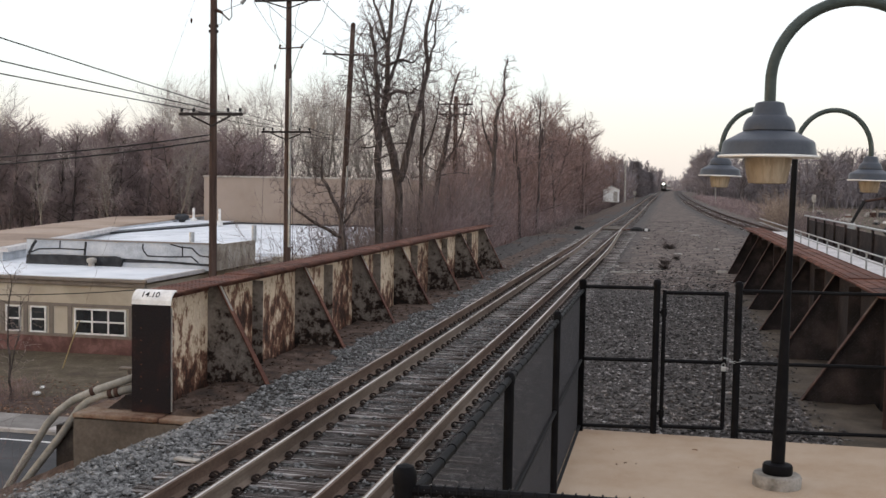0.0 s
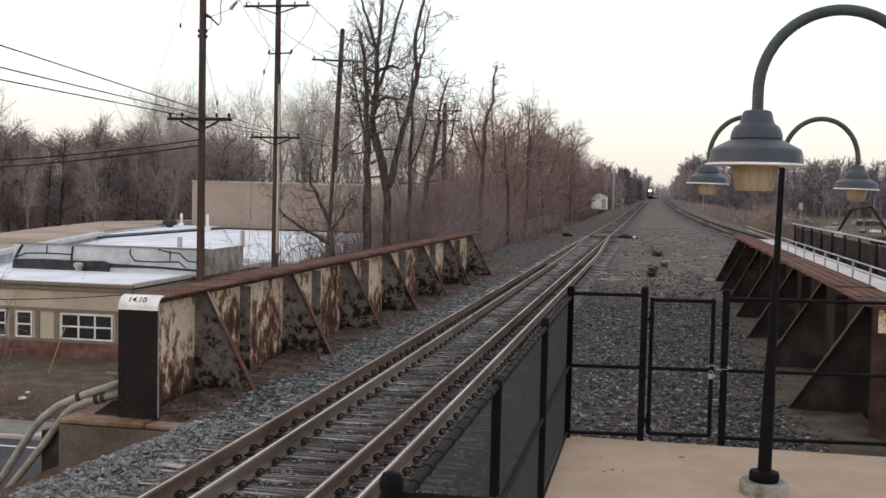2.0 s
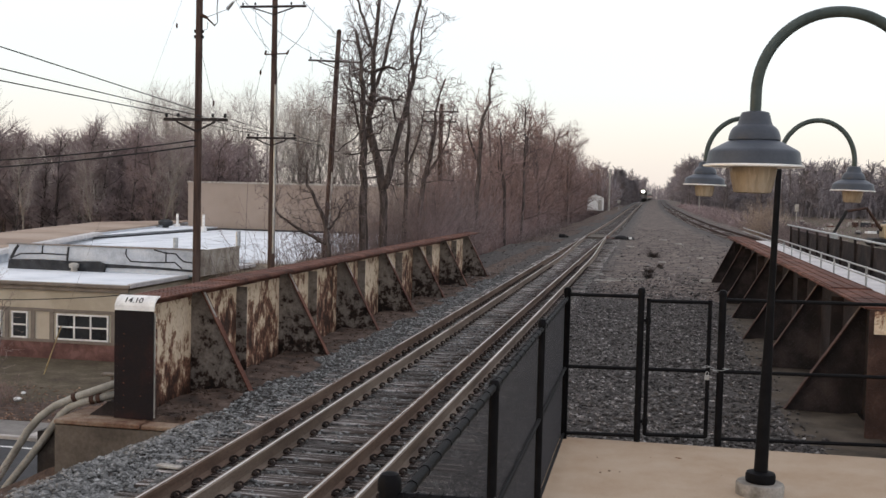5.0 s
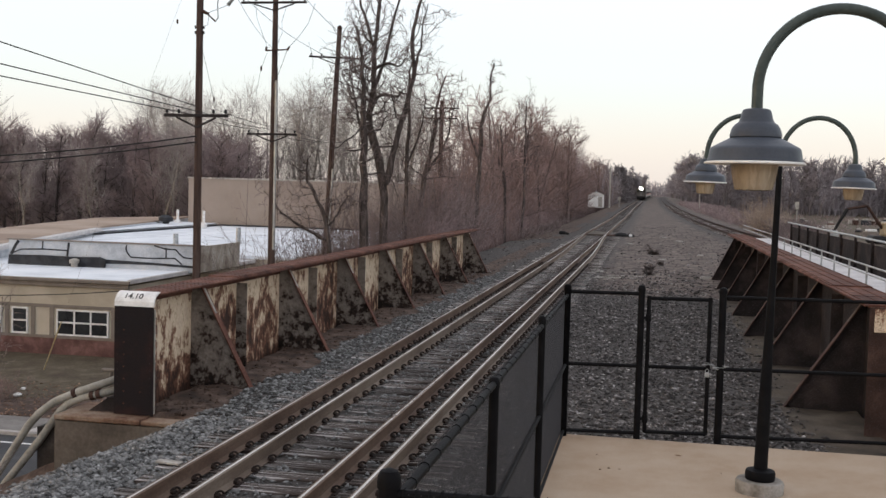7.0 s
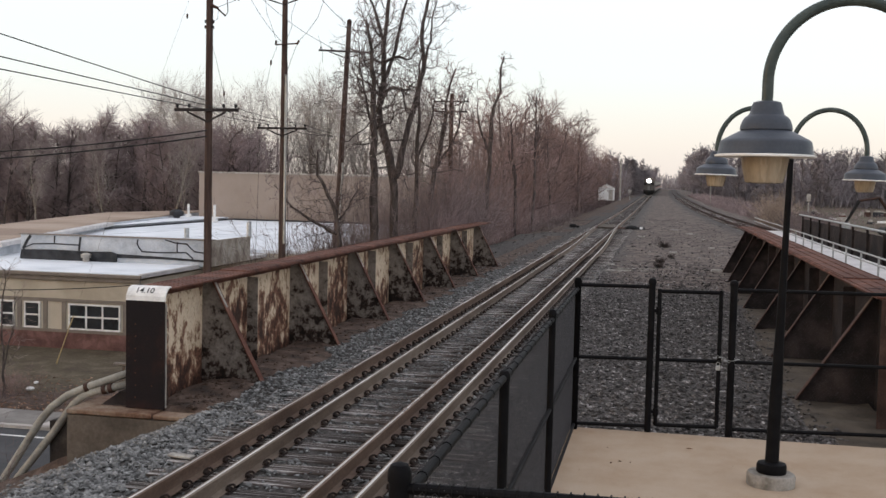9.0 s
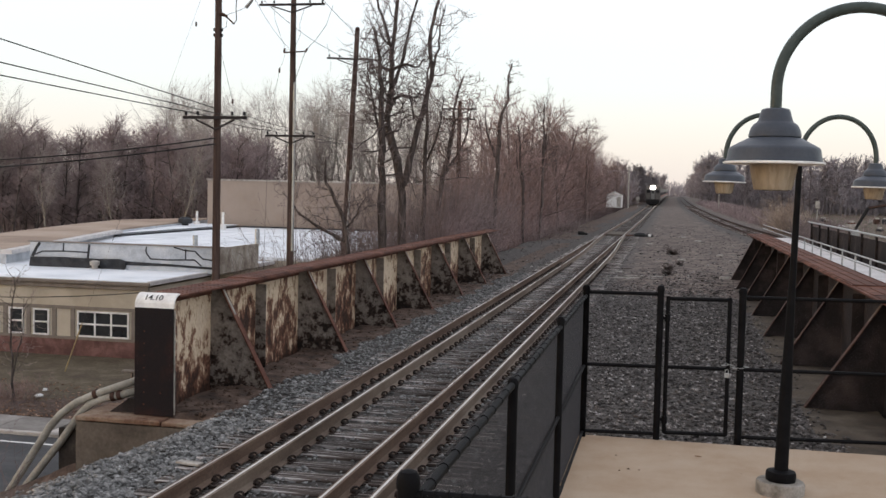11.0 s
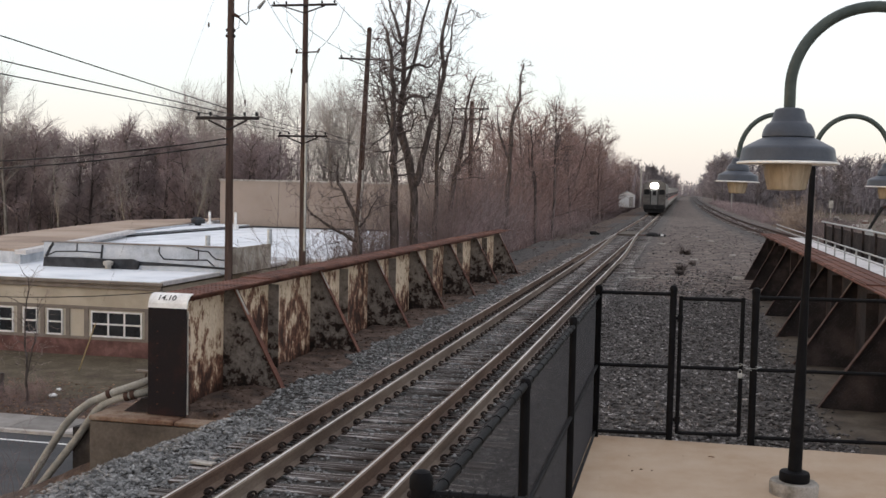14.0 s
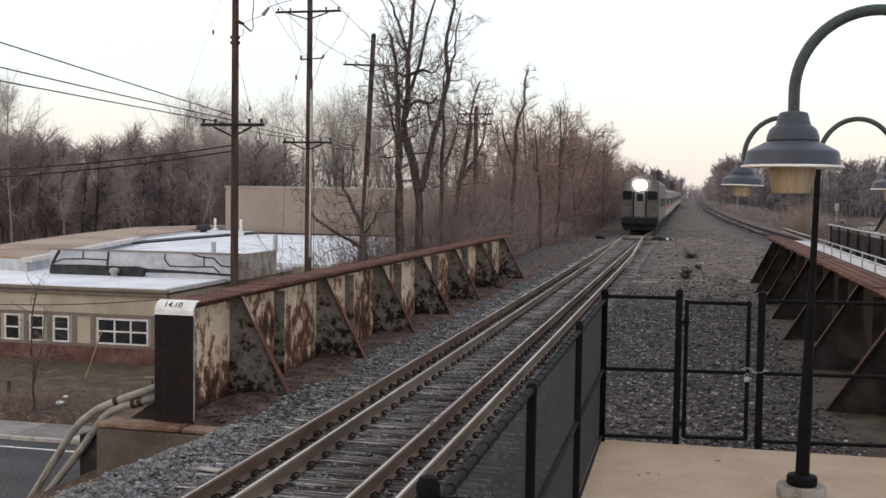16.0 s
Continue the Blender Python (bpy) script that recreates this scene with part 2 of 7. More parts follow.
M_BLACK = surface("black_enamel", [(0.005, 0.005, 0.006), (0.009, 0.009, 0.01)], 0.6, scale=6, bump=0.08, fine=90, spec=0.06)
M_WIRE = surface("black_vinyl_wire", [(0.028, 0.027, 0.03), (0.042, 0.041, 0.045)], 0.5, scale=6, bump=0, spec=0.3)
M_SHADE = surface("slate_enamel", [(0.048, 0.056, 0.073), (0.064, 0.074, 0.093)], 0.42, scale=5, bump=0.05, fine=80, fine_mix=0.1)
M_ARM = surface("green_enamel", [(0.042, 0.056, 0.054), (0.064, 0.082, 0.078)], 0.4, scale=6, bump=0.05)
M_LENS = surface("amber_prismatic_glass", [(0.22, 0.175, 0.125), (0.36, 0.3, 0.225)], 0.25, scale=7, bump=0.3, stretch=(1, 1, 0.15), fine=60, spec=0.5)
M_WOOD = surface("creosoted_pole", [(0.03, 0.019, 0.017), (0.07, 0.046, 0.039), (0.13, 0.094, 0.081)], 0.9, scale=2, stretch=(4, 4, 0.25), bump=0.6, fine=20, spread=0.2)
M_ARMWOOD = surface("blackened_crossarm", [(0.018, 0.015, 0.015), (0.04, 0.034, 0.034), (0.07, 0.06, 0.058)], 0.9, scale=2, bump=0.4, fine=20, spread=0.2)
M_CABLE = surface("black_cable", [(0.012, 0.012, 0.013), (0.022, 0.022, 0.024)], 0.6, scale=5, bump=0)
M_GALV = surface("galvanised_steel", [(0.3, 0.31, 0.31), (0.45, 0.46, 0.46)], 0.5, metal=0.6, scale=6, bump=0.1)
M_PIPE = surface("pale_pipe_paint", [(0.12, 0.115, 0.105), (0.29, 0.28, 0.25), (0.42, 0.4, 0.365)], 0.65, scale=1.6, bump=0.2, fine=40, spread=0.22)
M_BARK = surface("grey_bark", [(0.036, 0.03, 0.0275), (0.0792, 0.0648, 0.0612), (0.156, 0.13, 0.122)], 0.95, scale=4, stretch=(2, 2, 0.4), bump=0.8, fine=25, spread=0.2)
M_BARK_PALE = surface("pale_bark", [(0.14, 0.12, 0.1), (0.26, 0.23, 0.2), (0.42, 0.39, 0.35)], 0.95, scale=3, stretch=(2, 2, 0.4), bump=0.5, fine=25, spread=0.2)
M_TWIG = surface("red_brown_twigs", [(0.131, 0.0875, 0.0798), (0.256, 0.177, 0.162), (0.4, 0.297, 0.277)], 0.95, scale=0.35, bump=0, fine=3, spread=0.18)
M_TWIG_RUST = surface("rusty_twigs", [(0.156, 0.0996, 0.087), (0.288, 0.196, 0.177), (0.432, 0.318, 0.297)], 0.95, scale=0.35, bump=0, fine=3, spread=0.18, per="object", vary=(0.75, 1.15))
M_TWIG_DUSK = surface("dusky_twigs", [(0.132, 0.096, 0.0934), (0.24, 0.181, 0.178), (0.372, 0.296, 0.292)], 0.95, scale=0.35, bump=0, fine=3, spread=0.18, per="object", vary=(0.75, 1.15))
M_TWIG_TAN = surface("tan_twigs", [(0.2, 0.15, 0.12), (0.33, 0.255, 0.205), (0.45, 0.37, 0.31)], 0.95, scale=0.35, bump=0, fine=3, spread=0.18)
M_TWIG_GREY = surface("grey_brown_twigs", [(0.0943, 0.0725, 0.0695), (0.164, 0.129, 0.124), (0.259, 0.209, 0.203)], 0.95, scale=0.3, bump=0, fine=3, spread=0.18)
M_TWIG_DARK = surface("dark_twigs", [(0.173, 0.132, 0.131), (0.286, 0.223, 0.222), (0.4, 0.325, 0.321)], 0.95, scale=0.3, bump=0, fine=3, spread=0.18)
M_BARK_BROWN = surface("brown_bark", [(0.072, 0.0528, 0.0495), (0.144, 0.108, 0.102), (0.228, 0.176, 0.168)], 0.95, scale=4, stretch=(2, 2, 0.4), bump=0.6, fine=25, spread=0.2)
# far bark and twigs: distance haze mixed into paler, bluer colours
M_BARK_HAZED = surface("hazed_far_bark", [(0.08, 0.068, 0.068), (0.15, 0.13, 0.132), (0.22, 0.195, 0.2)], 0.95, scale=1.5, bump=0, fine=8, spread=0.18)
M_TWIG_HAZED = surface("hazed_far_twigs", [(0.168, 0.147, 0.153), (0.257, 0.229, 0.242), (0.357, 0.324, 0.344)], 0.95, scale=0.2, bump=0, fine=2, spread=0.18, per="object", vary=(0.8, 1.15))
M_TWIG_ASH = surface("ashen_twigs", [(0.22, 0.187, 0.172), (0.352, 0.308, 0.287), (0.484, 0.435, 0.414)], 0.95, scale=0.3, bump=0, fine=3, spread=0.18)
# pale twigs: backlit haze over the wood put into the tone; also a pale sapling
M_TWIG_PALE = surface("pale_twigs", [(0.176, 0.14, 0.13), (0.292, 0.24, 0.225), (0.418, 0.359, 0.339)], 0.95, scale=0.3, bump=0, fine=3, spread=0.18)
# conifer needles, lightened and greyed in colour for the distance haze
M_NEEDLE = surface("hazed_needles", [(0.154, 0.14, 0.147), (0.264, 0.238, 0.248)], 0.9, scale=2, bump=0)
M_STUCCO = surface("cream_stucco", [(0.38, 0.335, 0.265), (0.45, 0.4, 0.325), (0.49, 0.44, 0.36)], 0.9, scale=0.5, bump=0.15, fine=40, fine_mix=0.15)
M_TAUPE = surface("taupe_trim", [(0.17, 0.145, 0.125), (0.22, 0.19, 0.165)], 0.85, scale=2, bump=0.1)
M_BRICK = surface("red_brown_brick", [(0.065, 0.034, 0.031), (0.095, 0.05, 0.045), (0.135, 0.075, 0.067)], 0.9, scale=1.6, bump=0.3, fine=30, per="object")
M_ROOF = surface("white_roof_coating", [(0.5, 0.53, 0.57), (0.68, 0.71, 0.75), (0.78, 0.8, 0.83)], 0.6, scale=0.35, bump=0.15, fine=8, spread=0.2, fine_mix=0.2)
M_ROOFGREY = surface("grey_roof_coating", [(0.3, 0.32, 0.35), (0.45, 0.48, 0.52), (0.6, 0.62, 0.64)], 0.7, scale=0.8, bump=0.2, fine=12, spread=0.2, fine_mix=0.3)
M_STAINED = surface("stained_pale_render", [(0.16, 0.13, 0.105), (0.33, 0.29, 0.245), (0.46, 0.43, 0.385)], 0.9, scale=1.3, stretch=(1, 1, 0.6), bump=0.2, fine=14, spread=0.14, fine_mix=0.4)
M_TAR = surface("roof_tar", [(0.02, 0.022, 0.025), (0.05, 0.052, 0.058)], 0.7, scale=2, bump=0.3)
M_BROWNROOF = surface("brown_gravel_roof", [(0.25, 0.185, 0.145), (0.33, 0.255, 0.2), (0.37, 0.295, 0.24)], 0.9, scale=0.15, bump=0.15, fine=6, fine_mix=0.3)
M_CLAD = surface("taupe_cladding", [(0.26, 0.21, 0.18), (0.3, 0.25, 0.215), (0.33, 0.275, 0.24)], 0.8, scale=0.15, bump=0.1, fine=12, fine_mix=0.15)
M_GLASS = surface("dark_window_glass", [(0.012, 0.014, 0.017), (0.03, 0.033, 0.037)], 0.12, scale=0.8, bump=0, spec=0.6)
M_TRAINGLASS = surface("black_cab_glass", [(0.006, 0.006, 0.007), (0.012, 0.012, 0.013)], 0.3, scale=0.8, bump=0, spec=0.15)
M_YELLOW = surface("yellow_plastic", [(0.38, 0.29, 0.15), (0.47, 0.38, 0.22)], 0.6, scale=4, bump=0.05)
M_KERB = surface("kerb_stone", [(0.24, 0.22, 0.205), (0.34, 0.32, 0.3)], 0.9, scale=1.5, bump=0.3, per="object")
M_TRAIN = surface("brushed_stainless", [(0.15, 0.138, 0.128), (0.24, 0.225, 0.21)], 0.5, metal=0.2, scale=1.2, bump=0.08, stretch=(1, 0.2, 3))
M_TRAINCAB = surface("grimy_stainless", [(0.085, 0.077, 0.072), (0.14, 0.129, 0.12)], 0.5, metal=0.2, scale=1.2, bump=0.08, stretch=(1, 0.2, 3))
M_TRAINDARK = surface("grimy_black_steel", [(0.008, 0.008, 0.009), (0.02, 0.019, 0.019)], 0.7, scale=3, bump=0.2)
M_TRAINDOOR = surface("grey_train_door", [(0.15, 0.148, 0.144), (0.2, 0.197, 0.19)], 0.5, metal=0.1, scale=2, bump=0.05)
M_ORANGE = surface("orange_end_panel", [(0.5, 0.2, 0.1), (0.6, 0.28, 0.16)], 0.6, scale=2, bump=0.05)
M_HEADLIGHT = glow("headlight_glow", (1.0, 0.96, 0.9), 60)
M_TRAINRED = surface("dull_train_red", [(0.3, 0.1, 0.085), (0.38, 0.14, 0.115)], 0.6, scale=2, bump=0.05)
M_LAMPRED = glow("tail_lamp_red", (0.12, 0.012, 0.016), 0.03)
M_TYRE = surface("tyre_rubber", [(0.012, 0.012, 0.012), (0.025, 0.025, 0.025)], 0.9, scale=8, bump=0.2)
M_RIM = surface("alloy_rim", [(0.1, 0.1, 0.105), (0.2, 0.2, 0.21)], 0.4, metal=0.8, scale=6, bump=0.05)
M_VANWHITE = surface("van_white_paint", [(0.74, 0.79, 0.86), (0.8, 0.85, 0.92)], 0.35, scale=1.2, bump=0.02, fine_mix=0.08)
M_CARSILVER = surface("silver_car_paint", [(0.68, 0.71, 0.75), (0.75, 0.78, 0.82)], 0.2, metal=0.0, scale=1, bump=0.0, fine_mix=0.05)
M_CARDARK = surface("dark_blue_car_paint", [(0.06, 0.068, 0.085), (0.08, 0.09, 0.11)], 0.14, metal=0.0, scale=1, bump=0.0, fine_mix=0.05, spec=1.0)
M_RED = surface("red_paint", [(0.45, 0.03, 0.04), (0.55, 0.05, 0.06)], 0.5, scale=3, bump=0.03)
M_MACHINE = surface("machine_cream", [(0.34, 0.26, 0.16), (0.42, 0.34, 0.22)], 0.6, scale=2, bump=0.1)


# ---- building tools ----
class Shape:
    """Collects points and faces of one mesh."""

    def __init__(self):
        self.v, self.f, self.k = [], [], []

    def add(self, points, faces, slot=0):
        o = len(self.v)
        self.v += [tuple(p) for p in points]
        self.f += [[i + o for i in f] for f in faces]
        self.k += [slot] * len(faces)
        return self

    def box(self, x0, x1, y0, y1, z0, z1, slot=0, bevel=0.0):
        if bevel:
            b = bevel
            p = []
            for z, i in ((z0, b), (z0 + b, 0), (z1 - b, 0), (z1, b)):
                p += [(x0 + i, y0 + i, z), (x1 - i, y0 + i, z), (x1 - i, y1 - i, z), (x0 + i, y1 - i, z)]
            f = [(3, 2, 1, 0), (12, 13, 14, 15)]
            for r in range(3):
                for i in range(4):
                    j = (i + 1) % 4
                    f.append((r * 4 + i, r * 4 + j, r * 4 + 4 + j, r * 4 + 4 + i))
            return self.add(p, f, slot)
        p = [(x, y, z) for z in (z0, z1) for x, y in ((x0, y0), (x1, y0), (x1, y1), (x0, y1))]
        return self.add(p, [(3, 2, 1, 0), (4, 5, 6, 7), (0, 1, 5, 4), (1, 2, 6, 5), (2, 3, 7, 6), (3, 0, 4, 7)], slot)

    def prism(self, outline, axis, a, b, slot=0):
        """A flat outline (u, v) drawn out along an axis from a to b; (u, v) are the other two axes in order."""
        n = len(outline)
        def place(u, v, w):
            return {"x": (w, u, v), "y": (u, w, v), "z": (u, v, w)}[axis]
        p = [place(u, v, a) for u, v in outline] + [place(u, v, b) for u, v in outline]
        f = [list(range(n))[::-1], list(range(n, 2 * n))] + [(i, (i + 1) % n, n + (i + 1) % n, n + i) for i in range(n)]
        return self.add(p, f, slot)

    def tube(self, path, radius, sides=10, slot=0, caps=True):
        """A round bar along a path; radius is one number or one for each point."""
        path = [Vector(p) for p in path]
        rs = radius if isinstance(radius, (list, tuple)) else [radius] * len(path)
        pts, side = [], None
        for i, p in enumerate(path):
            d = (path[min(i + 1, len(path) - 1)] - path[max(i - 1, 0)]).normalized()
            if side is None:
                side = d.cross(Vector((0, 0, 1)) if abs(d.z) < 0.9 else Vector((1, 0, 0))).normalized()
            side = (side - d * side.dot(d)).normalized()
            up = d.cross(side)
            for k in range(sides):
                a = 2 * math.pi * k / sides
                pts.append(p + (side * math.cos(a) + up * math.sin(a)) * rs[i])
        f = []
        for i in range(len(path) - 1):
            for k in range(sides):
                j = (k + 1) % sides
                f.append((i * sides + k, i * sides + j, (i + 1) * sides + j, (i + 1) * sides + k))
        if caps:
            f.append(list(range(sides))[::-1])
            f.append([(len(path) - 1) * sides + k for k in range(sides)])
        return self.add(pts, f, slot)

    def lathe(self, profile, at=(0, 0, 0), sides=28, slot=0):
        pts, f, n = [], [], len(profile)
        for r, z in profile:
            for k in range(sides):
                a = 2 * math.pi * k / sides
                pts.append((at[0] + r * math.cos(a), at[1] + r * math.sin(a), at[2] + z))
        for i in range(n - 1):
            for k in range(sides):
                j = (k + 1) % sides
                f.append((i * sides + k, i * sides + j, (i + 1) * sides + j, (i + 1) * sides + k))
        f.append(list(range(sides))[::-1])
        f.append([(n - 1) * sides + k for k in range(sides)])
        return self.add(pts, f, slot)

    def mesh(self, name, mats, smooth=False):
        me = bpy.data.meshes.new(name)
        me.from_pydata(self.v, [], self.f)
        for m in mats if isinstance(mats, (list, tuple)) else [mats]:
            me.materials.append(m)
        me.polygons.foreach_set("material_index", self.k)
        if smooth:
            me.polygons.foreach_set("use_smooth", [True] * len(self.f))
            me.set_sharp_from_angle(angle=radians(35))
        me.update()
        return me


def part(name, shape, mats, parent, label="", smooth=False, kind=""):
    ob = new(name, shape.mesh(name, mats, smooth) if isinstance(shape, Shape) else shape)
    ob.parent = parent
    return tagged(ob, label, kind=kind)


def thing(name, label, category, at=(0, 0, 0), turn=0, group="", kind=""):
    ob = new(name)
    ob.matrix_basis = pose(*at, 0, 0, turn)
    ob.empty_display_size = 0.2
    return tagged(ob, label, category, group, kind)


def solo(name, shape, mats, label, category, smooth=False, group="", kind="", at=(0, 0, 0), turn=0):
    ob = new(name, shape.mesh(name, mats, smooth) if isinstance(shape, Shape) else shape)
    ob.matrix_basis = pose(*at, 0, 0, turn)
    return tagged(ob, label, category, group, kind)


def arrays_mesh(name, verts, faces, mats, slots=None):
    """A mesh from numpy arrays of points and of faces that all have the same number of corners."""
    me = bpy.data.meshes.new(name)
    n, k = faces.shape
    me.vertices.add(len(verts))
    me.vertices.foreach_set("co", verts.astype(np.float32).ravel())
    me.loops.add(n * k)
    me.loops.foreach_set("vertex_index", faces.astype(np.int32).ravel())
    me.polygons.add(n)
    me.polygons.foreach_set("loop_start", np.arange(0, n * k, k, dtype=np.int32))
    for m in mats if isinstance(mats, (list, tuple)) else [mats]:
        me.materials.append(m)
    if slots is not None:
        me.polygons.foreach_set("material_index", slots.astype(np.int32))
    me.update(calc_edges=True)
    me.validate()
    return me


def stick_arrays(a, b, ra, rb):
    """Three-sided tapered sticks from points a to b."""
    d = b - a
    d /= np.linalg.norm(d, axis=1, keepdims=True) + 1e-9
    ref = np.where(np.abs(d[:, 2:3]) < 0.9, np.array([[0, 0, 1.0]]), np.array([[1.0, 0, 0]]))
    s = np.cross(d, ref)
    s /= np.linalg.norm(s, axis=1, keepdims=True) + 1e-9
    u = np.cross(d, s)
    n = len(a)
    v = np.zeros((n, 6, 3))
    for k in range(3):
        w = s * math.cos(k * 2.0944) + u * math.sin(k * 2.0944)
        v[:, k] = a + w * ra[:, None]
        v[:, 3 + k] = b + w * rb[:, None]
    base = np.arange(n)[:, None, None] * 6
    f = (np.array([[0, 1, 4, 3], [1, 2, 5, 4], [2, 0, 3, 5]])[None] + base).reshape(-1, 4)
    return v.reshape(-1, 3), f


def cone_arrays(a, b, r):
    """Three-sided twigs that end in a point."""
    v, f = stick_arrays(a, b, r, r * 0)
    n = len(a)
    v = v.reshape(n, 6, 3)[:, :4]
    f = (np.array([[0, 1, 3], [1, 2, 3], [2, 0, 3]])[None] + np.arange(n)[:, None, None] * 4).reshape(-1, 3)
    return v.reshape(-1, 3), f


def twiggy_mesh(name, bars, cones, mats):
    """Bars (a, b, ra, rb) and pointed twigs (a, b, r) in one mesh."""
    v, f = stick_arrays(*(np.asarray(c, float) for c in bars))
    f = np.concatenate([f[:, [0, 1, 2]], f[:, [0, 2, 3]]])
    w, g = cone_arrays(*(np.asarray(c, float) for c in cones))
    return arrays_mesh(name, np.concatenate([v, w]), np.concatenate([f, g + len(v)]), mats)


def sticks_mesh(name, a, b, ra, rb, mats):
    v, f = stick_arrays(np.array(a, float), np.array(b, float), np.array(ra, float), np.array(rb, float))
    return arrays_mesh(name, v, f, mats)



# ---- ground ----
RAIL_TOP = 0.085
DECK = -0.14
ROAD = -7.0
rng = np.random.default_rng(7)
LATTICE = rng.random((256, 256))


def rough_field(x, y, size):
    """Smooth uneven values from -1 to 1, with lumps of that size in metres."""
    u, v = np.asarray(x) / size, np.asarray(y) / size
    i, j = np.floor(u).astype(int), np.floor(v).astype(int)
    a, b = u - i, v - j
    a, b = a * a * (3 - 2 * a), b * b * (3 - 2 * b)
    g = lambda p, q: LATTICE[p % 256, q % 256]
    return 2 * ((g(i, j) * (1 - a) + g(i + 1, j) * a) * (1 - b) + (g(i, j + 1) * (1 - a) + g(i + 1, j + 1) * a) * b) - 1


def grade(y):
    """The line climbs gently away from the bridge."""
    return 0.0045 * np.clip(np.asarray(y, float) - 130, 0, 370)


def bend(y):
    """How far the line swings to the right in the distance."""
    return 1.3e-5 * np.clip(np.asarray(y, float) - 170, 0, None) ** 2


def land(x, y):
    """Height of the land: an embankment that the road cuts through."""
    x, y = np.asarray(x, float), np.asarray(y, float)
    far = y > 40.25
    left = np.where(far, -8.6, -6.0)
    steep = np.where(far, 0.55, 0.43)
    floor_l = np.where(far & (y > 48), ROAD + 0.2, ROAD)
    z = np.where(x < left, np.maximum(DECK - 0.06 - (left - x) * steep, floor_l), DECK - 0.06)
    z = np.where(x > 13, np.maximum(DECK - (x - 13) * 0.2, -2.2), z)
    cut = (y > np.where(x < -7.55, 13.39, 12.98)) & (y < 40.22)
    z = np.where(cut, ROAD, z)
    bank = (y > 39.2) & (y < 56) & (x < -14)
    z = np.where(bank, np.maximum(ROAD + 0.15 + 0.14 * np.clip((y - 39.2) / 8.0, 0, 1), np.where(far, z, -99)), z)
    return z + np.where(y > 60, 0.08, 0.02) * rough_field(x, y, 3.0) + grade(y)


def sheet(xs, ys, height, keep=None):
    gx, gy = np.meshgrid(xs, ys)
    v = np.stack([gx, gy, height(gx, gy)], -1).reshape(-1, 3)
    nx, ny = len(xs), len(ys)
    i = (np.arange(ny - 1)[:, None] * nx + np.arange(nx - 1)[None]).ravel()
    f = np.stack([i, i + 1, i + nx + 1, i + nx], -1)
    cx, cy = v[f][:, :, 0].mean(1), v[f][:, :, 1].mean(1)
    if keep is not None:
        m = keep(cx, cy)
        f, cx, cy = f[m], cx[m], cy[m]
    return v, f, cx, cy


xs = np.unique(np.r_[np.linspace(-1500, -140, 18), np.arange(-140, -40, 5.0), np.arange(-40, 30, 1.0), [-8.6, -6.0], np.arange(30, 140, 5.0), np.linspace(140, 1500, 18)])
ys = np.unique(np.r_[np.linspace(-300, -10, 8), np.arange(-10, 12, 1.0), [12.97, 12.99, 13.38, 13.4, 39.2, 40.4, 43.0, 40.21, 40.23], np.arange(14, 38, 1.0), np.arange(38, 56, 0.5), np.arange(56, 90, 1.0), np.arange(90, 300, 5.0), np.linspace(300, 4000, 30)])
v, f, cx, cy = sheet(xs, ys, land)
slots = np.where((cx > -8.6) & (cx < 13.5) & ((cy > 40.2) | (cy < 13)), 1, 0)
slots = np.where((cx < np.where(cy > 72, -6.5, -8.6) + 0.5 * rough_field(cx, cy, 5)) & (cx > -14) & (cy > 40) & (cy < 400), 2, slots)
slots = np.where((cy > 39.2) & (cy < 42.6 + 1.6 * rough_field(cx, cy, 3.0)) & (cx < -14), 2, slots)
tagged(new("ground", arrays_mesh("ground", v, f, [M_GRASS, M_CINDER, M_DIRT], slots)), "dull winter grass and cinder embankment cut by a road", "ground", kind="structure")


def bed_height(x, y):
    x, y = np.asarray(x, float), np.asarray(y, float)
    z = -0.125 + 0.02 * rough_field(x, y, 0.35) + 0.012 * rough_field(x, y, 0.13)
    z = z + 0.05 * np.clip((-5.3 - x) / 0.4, 0, 1)
    z = z + 0.05 * np.clip((x + 2.0) / 1.2, 0, 1)
    z = np.where((y < 13.5) & (x < -6.0) & ((y < 13.0) | (x < -7.5)), z - (-6.0 - x) * 0.43, z)
    # washed out in front of the abutment
    hollow = np.clip((-5.75 - x) / 0.5, 0, 1) * np.clip((8.9 + x) / 1.2, 0, 1) * np.clip((y - 10.6) / 1.6, 0, 1)
    z = np.where(y < 13.0, z - 0.19 * hollow, z)
    return z


def bed_keep(x, y):
    return ~(((y > 12.97) & (x < -6.72) & (x > -7.58)) | ((y > 13.35) & (x < -6.72)) | ((y < 13.08) & (x > -1.02)))


v, f, cx, cy = sheet(np.arange(-11, 3.1, 0.12), np.r_[np.arange(5.0, 40, 0.12), np.arange(40, 64.1, 0.3)], bed_height, bed_keep)
slots = np.where((cx < -5.75 + 0.2 * rough_field(cx, cy, 0.8)) & (cy > 12.9), 1, 0)
slots = np.where((cy < 13) & (cy > 11.7) & (cx < -5.8), 1, slots)
slots = np.where((cy < 13) & (cx < -6.4 - 0.16 * (cy - 12.5) + 0.3 * rough_field(cx, cy, 0.5)), 1, slots)
slots = np.where((cx > 2.05 + 0.2 * rough_field(cx, cy, 0.9)) & (cy < 41), 3, slots)
slots = np.where((cy > 33 + 3 * rough_field(cx, cy, 1.0)) & (cx > -1.9), 2, slots)
